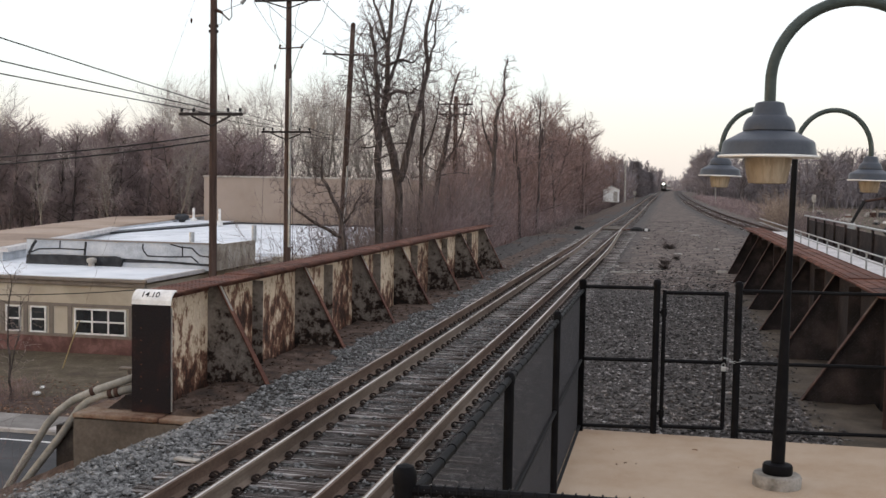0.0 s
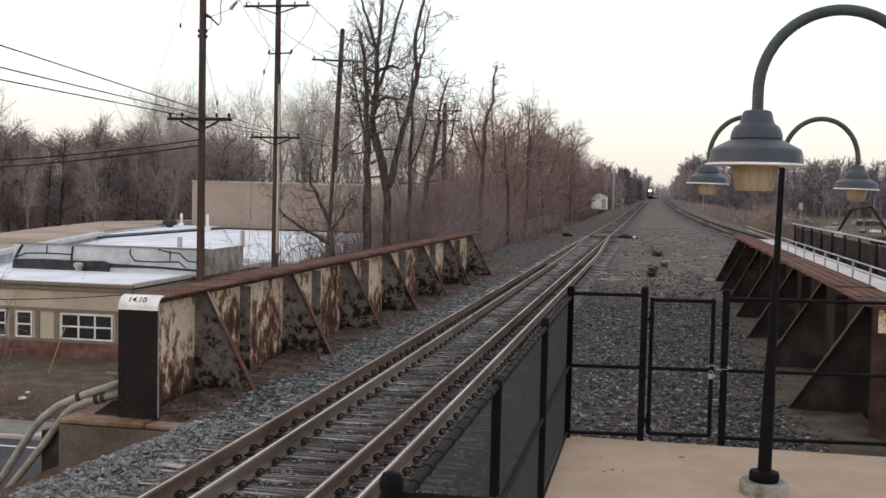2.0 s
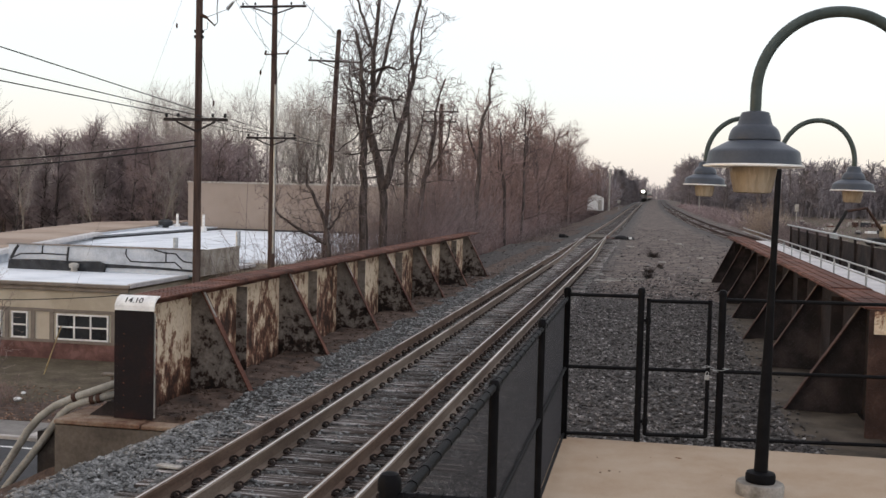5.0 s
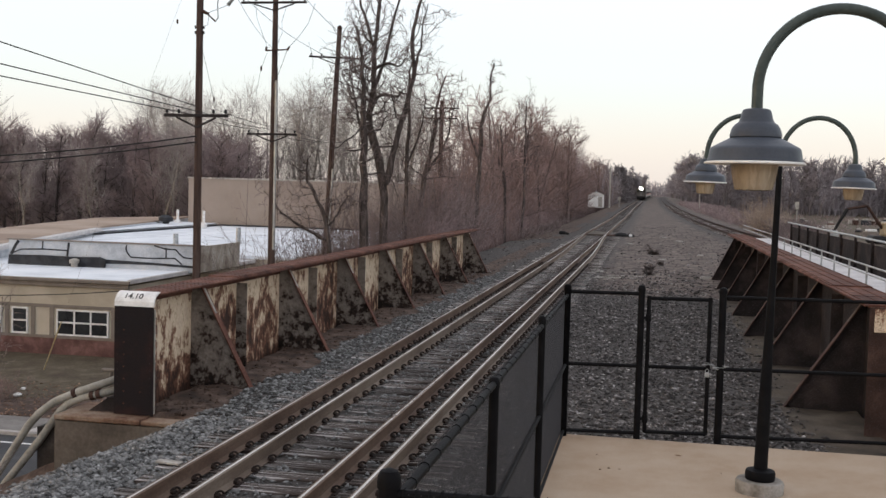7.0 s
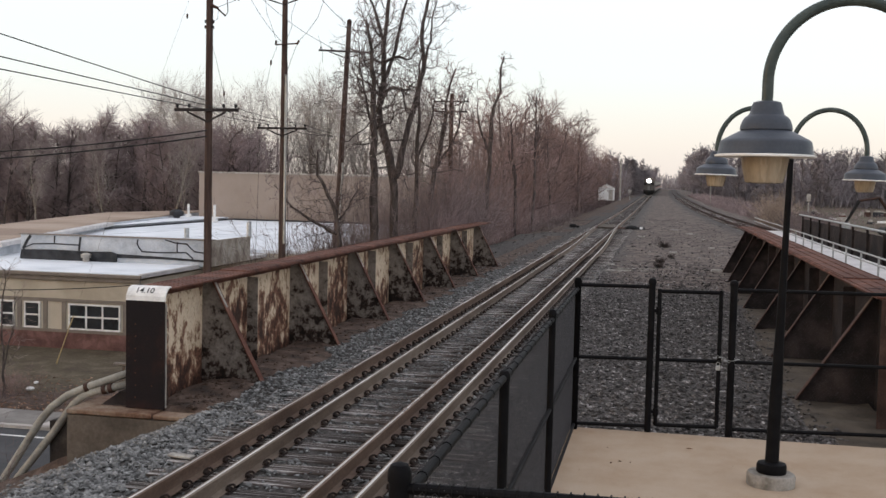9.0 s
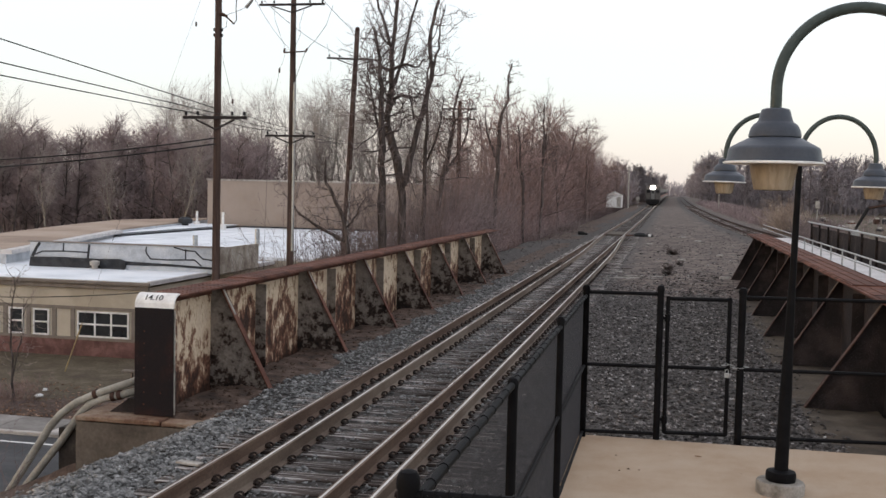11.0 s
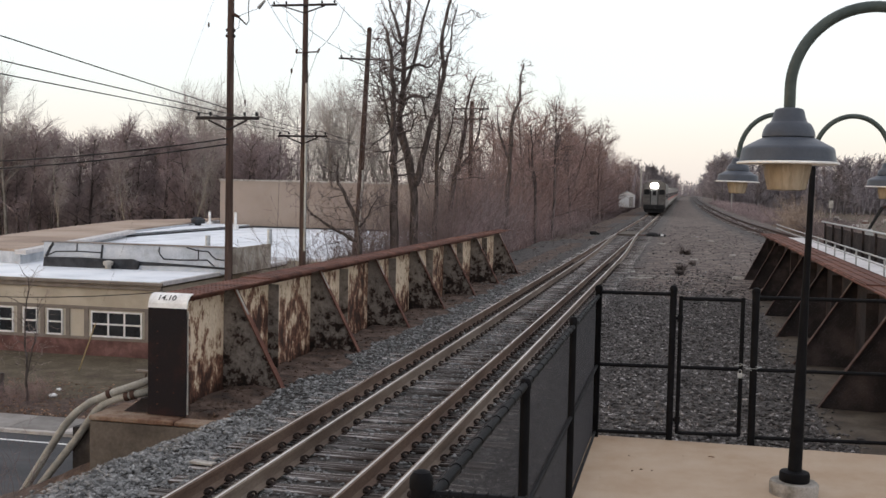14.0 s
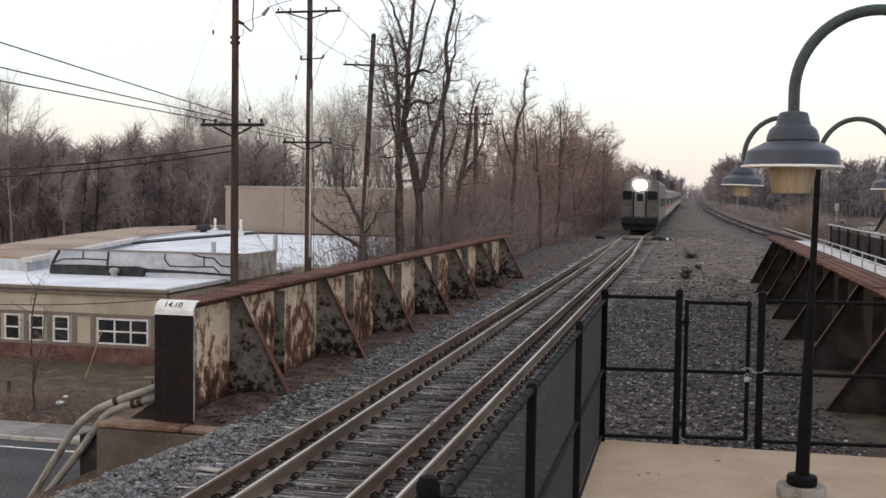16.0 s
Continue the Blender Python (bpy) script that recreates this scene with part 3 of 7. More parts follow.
tagged(new("ballast_bed", arrays_mesh("ballast_bed", v, f, [M_BED, M_DIRT, M_CINDER, M_CONC_TAN], slots)), "dark crushed-stone bed with rusty dirt along the girder", "ballast", kind="structure")
v, f, cx, cy = sheet(np.arange(-6.6, -0.99, 0.35), np.r_[np.arange(63, 200, 1.0), np.arange(200, 900, 10.0)], lambda x, y: -0.11 - 0.3 * np.clip((np.abs(x + 3.8) - 1.8) / 1.0, 0, 1) ** 1.5 + 0.015 * rough_field(x, y, 0.7) + grade(y))
v[:, 0] += bend(v[:, 1])
tagged(new("track_bed", arrays_mesh("track_bed", v, f, M_CINDER)), "grey ballast under the far track", "ballast", kind="structure")

OCT_F = np.array([[0, 2, 4], [2, 1, 4], [1, 3, 4], [3, 0, 4], [2, 0, 5], [1, 2, 5], [3, 1, 5], [0, 3, 5]])
OCT_V = np.array([[1, 0, 0], [-1, 0, 0], [0, 1, 0], [0, -1, 0], [0, 0, 1], [0, 0, -1.0]])


def stones(name, x, y, z, size, material, label):
    """Loose broken stones, one lump for each place."""
    n = len(x)
    p = OCT_V[None] * rng.uniform(0.55, 1.3, (n, 6, 1)) + rng.normal(0, 0.22, (n, 6, 3))
    p *= (size[:, None] * rng.uniform([0.9, 0.6, 0.4], [1.9, 1.05, 0.8], (n, 3)))[:, None]
    a = rng.uniform(0, 6.283, n)
    c, s = np.cos(a)[:, None], np.sin(a)[:, None]
    q = np.stack([p[..., 0] * c - p[..., 1] * s, p[..., 0] * s + p[..., 1] * c, p[..., 2]], -1)
    q += np.stack([x, y, z], -1)[:, None]
    fs = (OCT_F[None] + np.arange(n)[:, None, None] * 6).reshape(-1, 3)
    return tagged(new(name, arrays_mesh(name, q.reshape(-1, 3), fs, material)), label, "gravel", kind="stuff")


def strewn(n, x0, x1, y0, y1, near=2.0):
    """Places in a strip, closer together towards its near end."""
    u = rng.random(n)
    return rng.uniform(x0, x1, n), y0 + (y1 - y0) * u ** near


x1, y1 = strewn(14000, -6.05, -4.72, 8.0, 40, 1.7)
x2, y2 = strewn(9000, -5.0, -2.0, 6.5, 42, 1.7)
x3, y3 = strewn(10500, -9.6, -5.2, 8.0, 13.0, 0.8)
ok = (x3 > -6.25 - 0.16 * (y3 - 12.5) - 1.5 * rng.random(len(x3)) ** 4) & ((y3 < 11.95 - 0.6 * rng.random(len(x3)) ** 2) | (x3 > -5.85 - 0.3 * (12.7 - y3) - 0.35 * rng.random(len(x3))))
x, y = np.r_[x1, x2, x3[ok]], np.r_[y1, y2, y3[ok]]
ok = (x < -2.05) & ~((y > 12.9) & (x < -5.75 + 0.25 * rough_field(x, y, 0.8)))
x, y = x[ok], y[ok]
stones("ballast_stones", x, y, bed_height(x, y) + 0.012, rng.uniform(0.015, 0.042, len(x)), M_STONE, "grey crushed stone ballast beside and between the rails")
x, y = strewn(24000, -2.1, 2.35, 9.0, 44, 1.6)
ok = bed_keep(x, y) & (x < 1.92 + 0.2 * rough_field(x, y, 0.9) + 0.5 * rng.random(len(x)) ** 3) & (rng.random(len(x)) > np.clip((y - 26) / 14, 0, 0.8))
x, y = x[ok], y[ok]
stones("old_gravel", x, y, bed_height(x, y) + 0.008, rng.uniform(0.015, 0.045, len(x)), M_STONE_OLD, "dull grey gravel between the track and the second girder")
x, y = strewn(10000, -8.5, 9.0, 34, 110, 1.7)
ok = np.abs(x + 3.8) > 1.5
x, y = x[ok], y[ok]
stones("scattered_stones", x, y, np.maximum(land(x, y), np.where(y < 64, bed_height(x, y), -9)) + 0.01, 0.012 + 0.06 * rng.random(len(x)) ** 3, M_STONE_OLD, "scattered stones on the cinder ground past the bridge")
x, y = strewn(700, -6.7, -5.8, 13, 40, 1.5)
stones("dirt_crumbs", x, y, bed_height(x, y) + 0.005, rng.uniform(0.012, 0.045, len(x)), M_DIRT, "rusty crumbs and dirt along the girder foot")

# ---- road below ----
s = Shape().box(-260, 160, 27.6, 36.6, ROAD - 0.3, ROAD + 0.03)
tagged(new("road", s.mesh("road", M_ASPHALT)), "dark worn asphalt road passing under the bridge", "road", kind="structure")
s = Shape().box(-260, 160, 35.5, 35.64, ROAD + 0.03, ROAD + 0.036)
tagged(new("road_marking", s.mesh("road_marking", M_WHITE)), "white painted edge line", "road marking", kind="structure")
pave = thing("pavement", "pale concrete kerb and sidewalk slabs beside the road", "pavement", kind="structure")
kerb_me = Shape().box(-1.18, 1.18, 36.6, 36.85, ROAD - 0.1, ROAD + 0.17, bevel=0.02).mesh("kerb_stone", M_KERB)
slab_me = Shape().box(-1.18, 1.18, 36.87, 39.15, ROAD - 0.1, ROAD + 0.16, bevel=0.01).mesh("paving_slab", M_KERB)
for k in range(30):
    for nm, me in (("kerb_stone", kerb_me), ("paving_slab", slab_me)):
        o = part(nm, me, None, pave)
        o.location.x = -80 + 2.4 * k

# ---- abutments, deck and pad ----
s = Shape().box(-7.7, 4.2, 12.71, 12.96, ROAD - 0.2, -0.62).box(-7.7, -6.07, 12.7, 12.98, ROAD - 0.2, -0.21)
tagged(new("abutment_near", s.mesh("abutment_near", M_CONC_OLD)), "weathered tan concrete bridge abutment", "abutment", kind="structure")
# wing of the abutment; its near-black tone is painted shade
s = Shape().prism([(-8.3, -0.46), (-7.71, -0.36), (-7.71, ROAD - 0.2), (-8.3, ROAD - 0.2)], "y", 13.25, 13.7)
tagged(new("wing_wall", s.mesh("wing_wall", M_CONC_SHADED)), "concrete wing of the abutment with shade painted into its colour", "abutment", kind="structure")
s = Shape().box(-7.705, -6.48, 12.69, 13.6, -0.2, -0.13, bevel=0.014).box(-6.455, -5.95, 12.69, 12.95, -0.2, -0.135, bevel=0.014).box(-7.69, -6.5, 12.99, 13.58, -0.5, -0.2)
tagged(new("bridge_seat", s.mesh("bridge_seat", M_CONC_RUST)), "rust-stained concrete bearing seat under the girder end", "bridge seat", kind="structure")
s = Shape().box(-9.5, 6.5, 40.26, 41.2, ROAD - 0.2, DECK - 0.3)
tagged(new("abutment_far", s.mesh("abutment_far", M_CONC_OLD)), "weathered concrete far abutment", "abutment", kind="structure")
s = Shape().box(-6.69, 3.14, 12.97, 40.25, -0.75, -0.26)
tagged(new("bridge_deck", s.mesh("bridge_deck", M_CONC_OLD)), "concrete ballast deck between the girders", "bridge deck", kind="structure")
s = Shape().box(-1.02, 8.0, 3.6, 12.98 + 0.12, -0.35, 0.0, bevel=0.015)
tagged(new("pad", s.mesh("pad", M_CONC)), "tan concrete landing with small stains", "landing", kind="structure")
s = Shape().box(-1.6, 8.0, -30, 3.55, 1.1, 1.4, bevel=0.02).box(-1.2, 7.8, -30, 3.4, -0.3, 1.1)
tagged(new("platform", s.mesh("platform", M_CONC)), "raised concrete station platform", "platform", kind="structure")

v, f, cx, cy = sheet(np.arange(-7.45, -6.42, 0.05), np.arange(12.78, 13.55, 0.05), lambda x, y: -0.16 + 0.07 * np.clip(1.15 - ((x + 7.0) / 0.42) ** 2 - ((y - 13.3) / 0.36) ** 2, 0, 1) + 0.012 * rough_field(x, y, 0.12))
tagged(new("seat_dirt", arrays_mesh("seat_dirt", v, f, M_DIRT)), "dark dirt heaped on the bearing seat", "dirt", kind="stuff")

# ---- track ----
RAIL_SECTION = [(-0.075, -0.18), (0.075, -0.18), (0.075, -0.168), (0.012, -0.148), (0.009, -0.055), (0.034, -0.042), (0.0365, -0.006), (0.03, -0.001), (0.013, 0.0), (-0.013, 0.0), (-0.03, -0.001), (-0.0365, -0.006), (-0.034, -0.042), (-0.009, -0.055), (-0.012, -0.148), (-0.075, -0.168)]


def rail(places, z=RAIL_TOP):
    """A rail swept along places (x, y)."""
    s, n = Shape(), len(RAIL_SECTION)
    pts, f, k = [], [], []
    for x, y in places:
        pts += [(x + float(bend(y)) + u, y, z + w + float(grade(y))) for u, w in RAIL_SECTION]
    s.v = pts
    for i in range(len(places) - 1):
        for j in range(n):
            m = (j + 1) % n
            f.append((i * n + j, i * n + m, (i + 1) * n + m, (i + 1) * n + j))
            k.append(1 if j == 8 else 0)
    f += [list(range(n))[::-1], [(len(places) - 1) * n + j for j in range(n)]]
    s.f, s.k = f, k + [0, 0]
    return s


def ease(a, b, t):
    t = min(max((t - a) / (b - a), 0), 1)
    return t * t * (3 - 2 * t)


track = thing("railway_track", "gauntlet railway track of rusty steel rails on weathered wooden ties", "railway track", kind="structure")
ys_r = [-4, 20, 40, 46] + [50 + 2 * i for i in range(14)]
XA, XC, GAUNT = -4.63, -3.125, 0.462
for x0 in (XA, XC):
    part("rail", rail([(x0, y) for y in (-4, 60, 130, 170, *range(200, 901, 50))]), [M_RAIL_BROWN, M_RAILTOP], track)
    part("rail", rail([(x0 + 0.075 * ease(60, 77, y) + GAUNT * (1 - 0.84 * ease(48, 77, y)) - 0.075 * ease(60, 77, y), y) for y in ys_r]), [M_RAIL, M_RAILTOP], track)
TIE = 0.495
tie_me = []
for k in range(5):
    s = Shape()
    w = 0.112 + 0.006 * (k % 3)
    s.box(-1.5 - 0.05 * (k % 2), 1.6 + 0.05 * (k % 3), -w, w, -0.28, -0.1, bevel=0.012)
    tie_me.append(s.mesh("tie", M_TIE))
clip_bits = Shape()
y = 5.2
while y < 78:
    if y < 78:
        o = part("tie", tie_me[int(rng.integers(5))], None, track)
        o.location = (-3.66 + rng.normal(0, 0.03), y, rng.normal(0, 0.006))
        o.rotation_euler = (0, 0, rng.normal(0, 0.008))
    if y < 46:
        for xr in (XA, XA + GAUNT, XC, XC + GAUNT):
            clip_bits.box(xr - 0.12, xr + 0.12, y - 0.09, y + 0.09, -0.1, -0.086)
            for side in (-1, 1):
                xa, xb = sorted((xr + side * 0.058, xr + side * 0.1))
                clip_bits.box(xa, xb, y - 0.045, y + 0.04, -0.087, -0.05, bevel=0.012)
                ring = [(xr + side * 0.098 + 0.033 * math.cos(a), y + 0.034 * math.sin(a + 0.9), -0.055 + 0.026 * math.sin(a)) for a in np.linspace(0, 4.9, 9 if y < 26 else 6)]
                clip_bits.tube(ring, 0.0125, 5 if y < 26 else 4)
    y += TIE
part("rail_clips", clip_bits, M_CLIP, track, "rusty tie plates and spring clips", kind="stuff")
far_ties = Shape()
while y < 330:
    far_ties.box(-5.2 + rng.normal(0, 0.03) + float(bend(y)), -2.55 + float(bend(y)), y - 0.11, y + 0.11, -0.25 + grade(y), -0.1 + grade(y))
    y += TIE * (1 if y < 160 else 2)
part("far_ties", far_ties, M_TIE, track, kind="stuff")
s = Shape().box(-4.52, -3.24, 78.2, 84.0, -0.1, 0.02, bevel=0.01)
part("timber_crossing", s, M_CONC_OLD, track, "grey timber crossing panel between the rails")

second = thing("side_track", "second railway track curving in beside the first", "railway track", kind="structure")
CURVE = [(40, 9.0), (65, 7.95), (90, 7.05), (115, 6.35), (140, 5.8), (170, 5.3), (210, 4.8), (260, 4.4), (330, 4.1), (420, 3.9), (500, 3.8), (900, 3.4)]
for off in (-0.75, 0.75):
    part("rail", rail([(x + off, y) for y, x in CURVE], 0.1), [M_RUST_EDGE, M_RAIL], second)
tb = Shape()
yy, cy2 = 42.0, np.array(CURVE)
while yy < 260:
    xc = np.interp(yy, cy2[:, 0], cy2[:, 1]) + float(bend(yy))
    tb.box(xc - 1.3, xc + 1.3, yy - 0.11, yy + 0.11, -0.2 + grade(yy), -0.08 + grade(yy))
    yy += TIE * 1.5
part("ties", tb, M_TIE, second, kind="stuff")
v, f, cx, cy = sheet(np.linspace(-2.2, 2.2, 9), np.r_[np.arange(42, 200, 2.0), np.arange(200, 600, 20.0)], lambda x, y: -0.12 - 0.1 * np.clip((np.abs(x) - 1.5) / 0.6, 0, 1) + grade(y))
v[:, 0] += np.interp(v[:, 1], cy2[:, 0], cy2[:, 1]) + bend(v[:, 1])
part("bed", arrays_mesh("bed", v, f, M_CINDER), None, second)


# ---- the plate girders ----
def rivet_rows(s, rows, normal="z", r=0.016):
    """Rivet heads: low six-sided domes at the given places."""
    for x, y, z in rows:
        ring = []
        for rr, h in ((r, 0.0), (r * 0.7, r * 0.6)):
            for k in range(6):
                a = k * math.pi / 3
                u, w = rr * math.cos(a), rr * math.sin(a)
                ring.append((x + u, y + w, z + h) if normal == "z" else ((x + u, y - h, z + w) if normal == "-y" else (x + h * normal, y + u, z + w)))
        s.add(ring, [(k, (k + 1) % 6, 6 + (k + 1) % 6, 6 + k) for k in range(6)] + [[6, 7, 8, 9, 10, 11]])


def girder(name, web_x, side, y0, y1, gussets, top, half, foot, label, web_mat, stiff_mat, rust, gusset_mat, edge_mat, wx=0.0):
    """A riveted through girder; side is +1 where the brackets face +x."""
    g = thing(name, label, "bridge girder", (web_x, y0, 0), kind="structure")
    ln = y1 - y0
    part("web", Shape().box(wx - 0.012, wx + 0.012, 0.1, ln, -2.0, top - 0.04), web_mat, g, "web plate with flaking paint and rust")
    fl = Shape().box(-half, half, 0.19, ln, top - 0.03, top, bevel=0.004)
    fl.box(-half + 0.02, half - 0.02, 3.0, ln - 3.0, top, top + 0.018).box(-0.14, -0.012, 0.1, ln, top - 0.045, top - 0.03).box(0.012, 0.14, 0.1, ln, top - 0.045, top - 0.03)
    fl.box(wx + 0.012, wx + 0.028, 0.1, ln, top - 0.17, top - 0.045).box(wx - 0.028, wx - 0.012, 0.1, ln, top - 0.17, top - 0.045)
    part("top_flange", fl, rust, g, "rusty brown top flange")
    rv = Shape()
    for x in (-half + 0.06, -0.09, 0.09, half - 0.06):
        yy = 0.4
        while yy < ln - 0.2:
            rivet_rows(rv, [(x, yy, top if not 3.0 < yy < ln - 3.0 else top + 0.018)])
            yy += 0.13
    part("rivets", rv, rust, g, kind="stuff")
    edges = sorted(y - y0 for y in gussets)
    spots = []
    for a, b in zip(edges, edges[1:] + [ln]):
        if b - a > 1.5:
            spots.append(a + (b - a) * 0.46)
    for yy in spots + [0.33]:
        a, b = sorted((wx + side * 0.012, wx + side * 0.2))
        c, d = sorted((wx + side * 0.012, wx + side * 0.03))
        s = Shape().box(a, b, yy - 0.008, yy + 0.008, -0.4, top - 0.17).box(c, d, yy, yy + 0.1, -0.4, top - 0.17)
        part("stiffener", s, stiff_mat, g)
    for yg in gussets:
        yy = yg - y0
        x_in, x_top, x_out = wx + side * 0.012, side * 0.03, side * (foot[0] + (foot[1] - foot[0]) * yy / ln)
        outline = [(x_in, -0.28), (x_out, -0.28), (x_out, -0.12), (x_top, top - 0.06), (x_in, top - 0.06)]
        p = part("gusset", Shape().prism(outline, "y", yy - 0.008, yy + 0.008), gusset_mat, g, "triangular bracket plate with blotched paint")
        dx, dz = x_top - x_out, top - 0.06 + 0.12
        ln2 = math.hypot(dx, dz)
        nx, nz = dz / ln2 * side * 0.016 * (1 if dx * side < 0 else -1), 0.016 * abs(dx) / ln2
        bar = [(x_out, -0.12), (x_top, top - 0.06), (x_top + nx, top - 0.06 + nz), (x_out + nx, -0.12 + nz)]
        part("bracket_edge", Shape().prism(bar, "y", yy - 0.07, yy + 0.07), edge_mat, p, "rusty flange along the bracket's sloping edge")
        top_paint, low_paint = (0.97, 0.74 + 0.06 * math.sin(5 * yg)) if side > 0 else (0.98, 0.84 + 0.05 * math.sin(3 * yg))
        lerp = lambda k, e: (x_out + (x_top - x_out) * k + nx * e, -0.12 + dz * k + nz * e)
        patch = [lerp(low_paint, 1.0), lerp(top_paint, 1.0), lerp(top_paint, 1.15), lerp(low_paint, 1.15)]
        part("old_paint", Shape().prism(patch, "y", yy - 0.03, yy + 0.035), M_CONC_PALE if side > 0 else M_CONC_OLD, p, "pale paint left along the bracket's edge")
        a, b = sorted((x_in, wx + side * 0.03))
        part("bracket_angle", Shape().box(a, b, yy + 0.008, yy + 0.11, -0.3, top - 0.17), stiff_mat, p)
    return g


LEFT_Y0 = 12.95
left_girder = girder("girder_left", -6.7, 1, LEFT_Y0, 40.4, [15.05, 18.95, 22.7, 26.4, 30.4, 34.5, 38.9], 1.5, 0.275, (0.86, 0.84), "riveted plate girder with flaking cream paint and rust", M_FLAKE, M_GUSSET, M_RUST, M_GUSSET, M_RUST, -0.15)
# bent end plate with a white band and its number
arc = [(0.0, -0.12), (0.0, 1.335)] + [(0.18 - 0.18 * math.cos(a * math.pi / 10), 1.345 + 0.18 * math.sin(a * math.pi / 10)) for a in range(1, 6)]


def bent(points, t, x0, x1):
    """A plate of thickness t that follows points (y, z)."""
    outer = [(y - t * 0.2, z) for y, z in points]
    inner = [(y + t, z - (0 if z < 1.34 else t)) for y, z in points][::-1]
    return Shape().prism(outer + inner, "x", x0, x1)


part("end_plate", bent(arc[:2], 0.014, -0.28, 0.28), M_POST, left_girder, "tar-black riveted end plate")
# dark wedge added where the hollow behind the ledge lies in shade
part("bearing_shade", Shape().prism([(-0.7, 0.0), (-0.28, 0.0), (-0.28, 0.2), (-0.42, 0.2)], "y", 0.1, 0.5), M_RUST_DARK, left_girder, "dark wedge painted as the shade at the girder's bearing").location.z = -0.13
bolts = Shape()
for k in range(7):
    for x in ((-0.14, 0.1) if k == 1 else (-0.14,)):
        bolts.box(x - 0.009, x + 0.009, -0.014, 0.0, 0.02 + 0.165 * k, 0.038 + 0.165 * k, bevel=0.006)
part("bolts", bolts, M_ORANGE_RUST, left_girder, "small orange rusted bolts", kind="stuff")
part("number_band", bent(arc[1:], 0.016, -0.283, 0.283), M_WHITE, left_girder, "white painted band with a black number")
part("end_angle", Shape().box(-0.27, -0.25, 0.02, 0.3, -0.12, 1.3), M_RUST_DARK, left_girder)
part("end_angle", Shape().box(0.25, 0.27, 0.02, 0.14, -0.12, 1.3), M_FLAKE, left_girder)
rv = Shape()
for x in (-0.235, 0.235):
    for k in range(13):
        rivet_rows(rv, [(x, -0.002, -0.02 + 0.1 * k)], "-y", 0.009)
for k in range(13):
    rivet_rows(rv, [(0.27, 0.09, -0.02 + 0.1 * k)], 1, 0.012)
part("end_pale_edge", Shape().box(0.271, 0.29, 0.03, 0.045, -0.1, 1.3), M_CONC_PALE, left_girder, "bare pale edge of the end angle")
part("end_rivets", rv, M_RUST_DARK, left_girder, kind="stuff")


def lettering(name, text, height, material, parent, m, label=""):
    """Flat raised letters from the built-in font."""
    cu = bpy.data.curves.new(name, "FONT")
    cu.body, cu.size, cu.extrude, cu.align_x, cu.align_y = text, height * 1.4, 0.001, "CENTER", "CENTER"
    cu.offset = 0.002
    tmp = bpy.data.objects.new(name, cu)
    scene.collection.objects.link(tmp)
    me = bpy.data.meshes.new_from_object(tmp.evaluated_get(bpy.context.evaluated_depsgraph_get()))
    bpy.data.objects.remove(tmp)
    me.materials.clear()
    me.materials.append(material)
    ob = new(name, me)
    ob.parent = parent
    ob.matrix_basis = m
    return tagged(ob, label)


lettering("number", "14.10", 0.088, M_INK, left_girder, pose(-0.03, 0.046, 1.467, 45, 0, 0), "black stencilled number")
# web and brackets take a darker colour than the top flange
right_girder = girder("girder_right", 3.13, -1, 14.45, 40.4, [16.15, 20.2, 24.2, 28.3, 32.3, 36.3, 40.1], 1.64, 0.33, (1.15, 0.85), "dark rusty plate girder with triangular brackets", M_RUST_DARK, M_RUST_DARK, M_RUST, M_RUST_DARK, M_RUST_EDGE)
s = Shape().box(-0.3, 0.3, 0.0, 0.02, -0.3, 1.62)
part("end_plate", s, M_RUST_EDGE, right_girder, "dark rusted end plate")
part("end_paint", Shape().box(-0.24, 0.24, -0.006, 0.0, 1.3, 1.6), M_FLAKE, right_girder, "flaking cream paint on the girder's end")
for yy in (1.2, 3.0, 11.6, 18.9):
    part("flange_joint", Shape().box(-0.295, 0.295, yy, yy + 0.03, 1.658, 1.664), M_RUST_DARK, right_girder, "dark joint across the flange")


# ---- black chain-link fence and gate ----
def mesh_fabric(length, z0, z1, along, origin, pitch=0.07, r=0.0009):
    """Diagonal wires of a chain-link panel along a direction from an origin."""
    h = z1 - z0
    a, b = [], []
    n = int((length + h) / pitch)
    for k in range(n):
        for sgn in (1, -1):
            u0 = k * pitch - h if sgn == 1 else k * pitch
            pu, pv = u0, 0.0
            qu, qv = u0 + sgn * h, h
            # clip to the panel
            def cut(u, v):
                if u < 0:
                    return 0.0, v + (0 - u) * sgn
                if u > length:
                    return length, v + (length - u) * sgn
                return u, v
            (pu, pv), (qu, qv) = cut(pu, pv), cut(qu, qv)
            if pv < -1e-6 or qv > h + 1e-6 or qv - pv < 0.02:
                continue
            a.append((origin[0] + along[0] * pu, origin[1] + along[1] * pu, z0 + pv))
            b.append((origin[0] + along[0] * qu, origin[1] + along[1] * qu, z0 + qv))
    return sticks_mesh("wire_mesh", a, b, [r] * len(a), [r] * len(a), M_WIRE)


def fence_post(x, y, h, r, parent):
    s = Shape().tube([(x, y, -0.02), (x, y, h - 0.06)], r, 14)
    s.lathe([(r * 1.12, h - 0.075), (r * 1.15, h - 0.05), (r * 1.1, h - 0.03), (r * 0.8, h - 0.008), (r * 0.3, h)], (x, y, 0), 14)
    part("post", s, M_BLACK, parent, smooth=True)


FA = Vector((-0.97, 13.0, 0))
FDIR = Vector((1, 0.12, 0)).normalized()


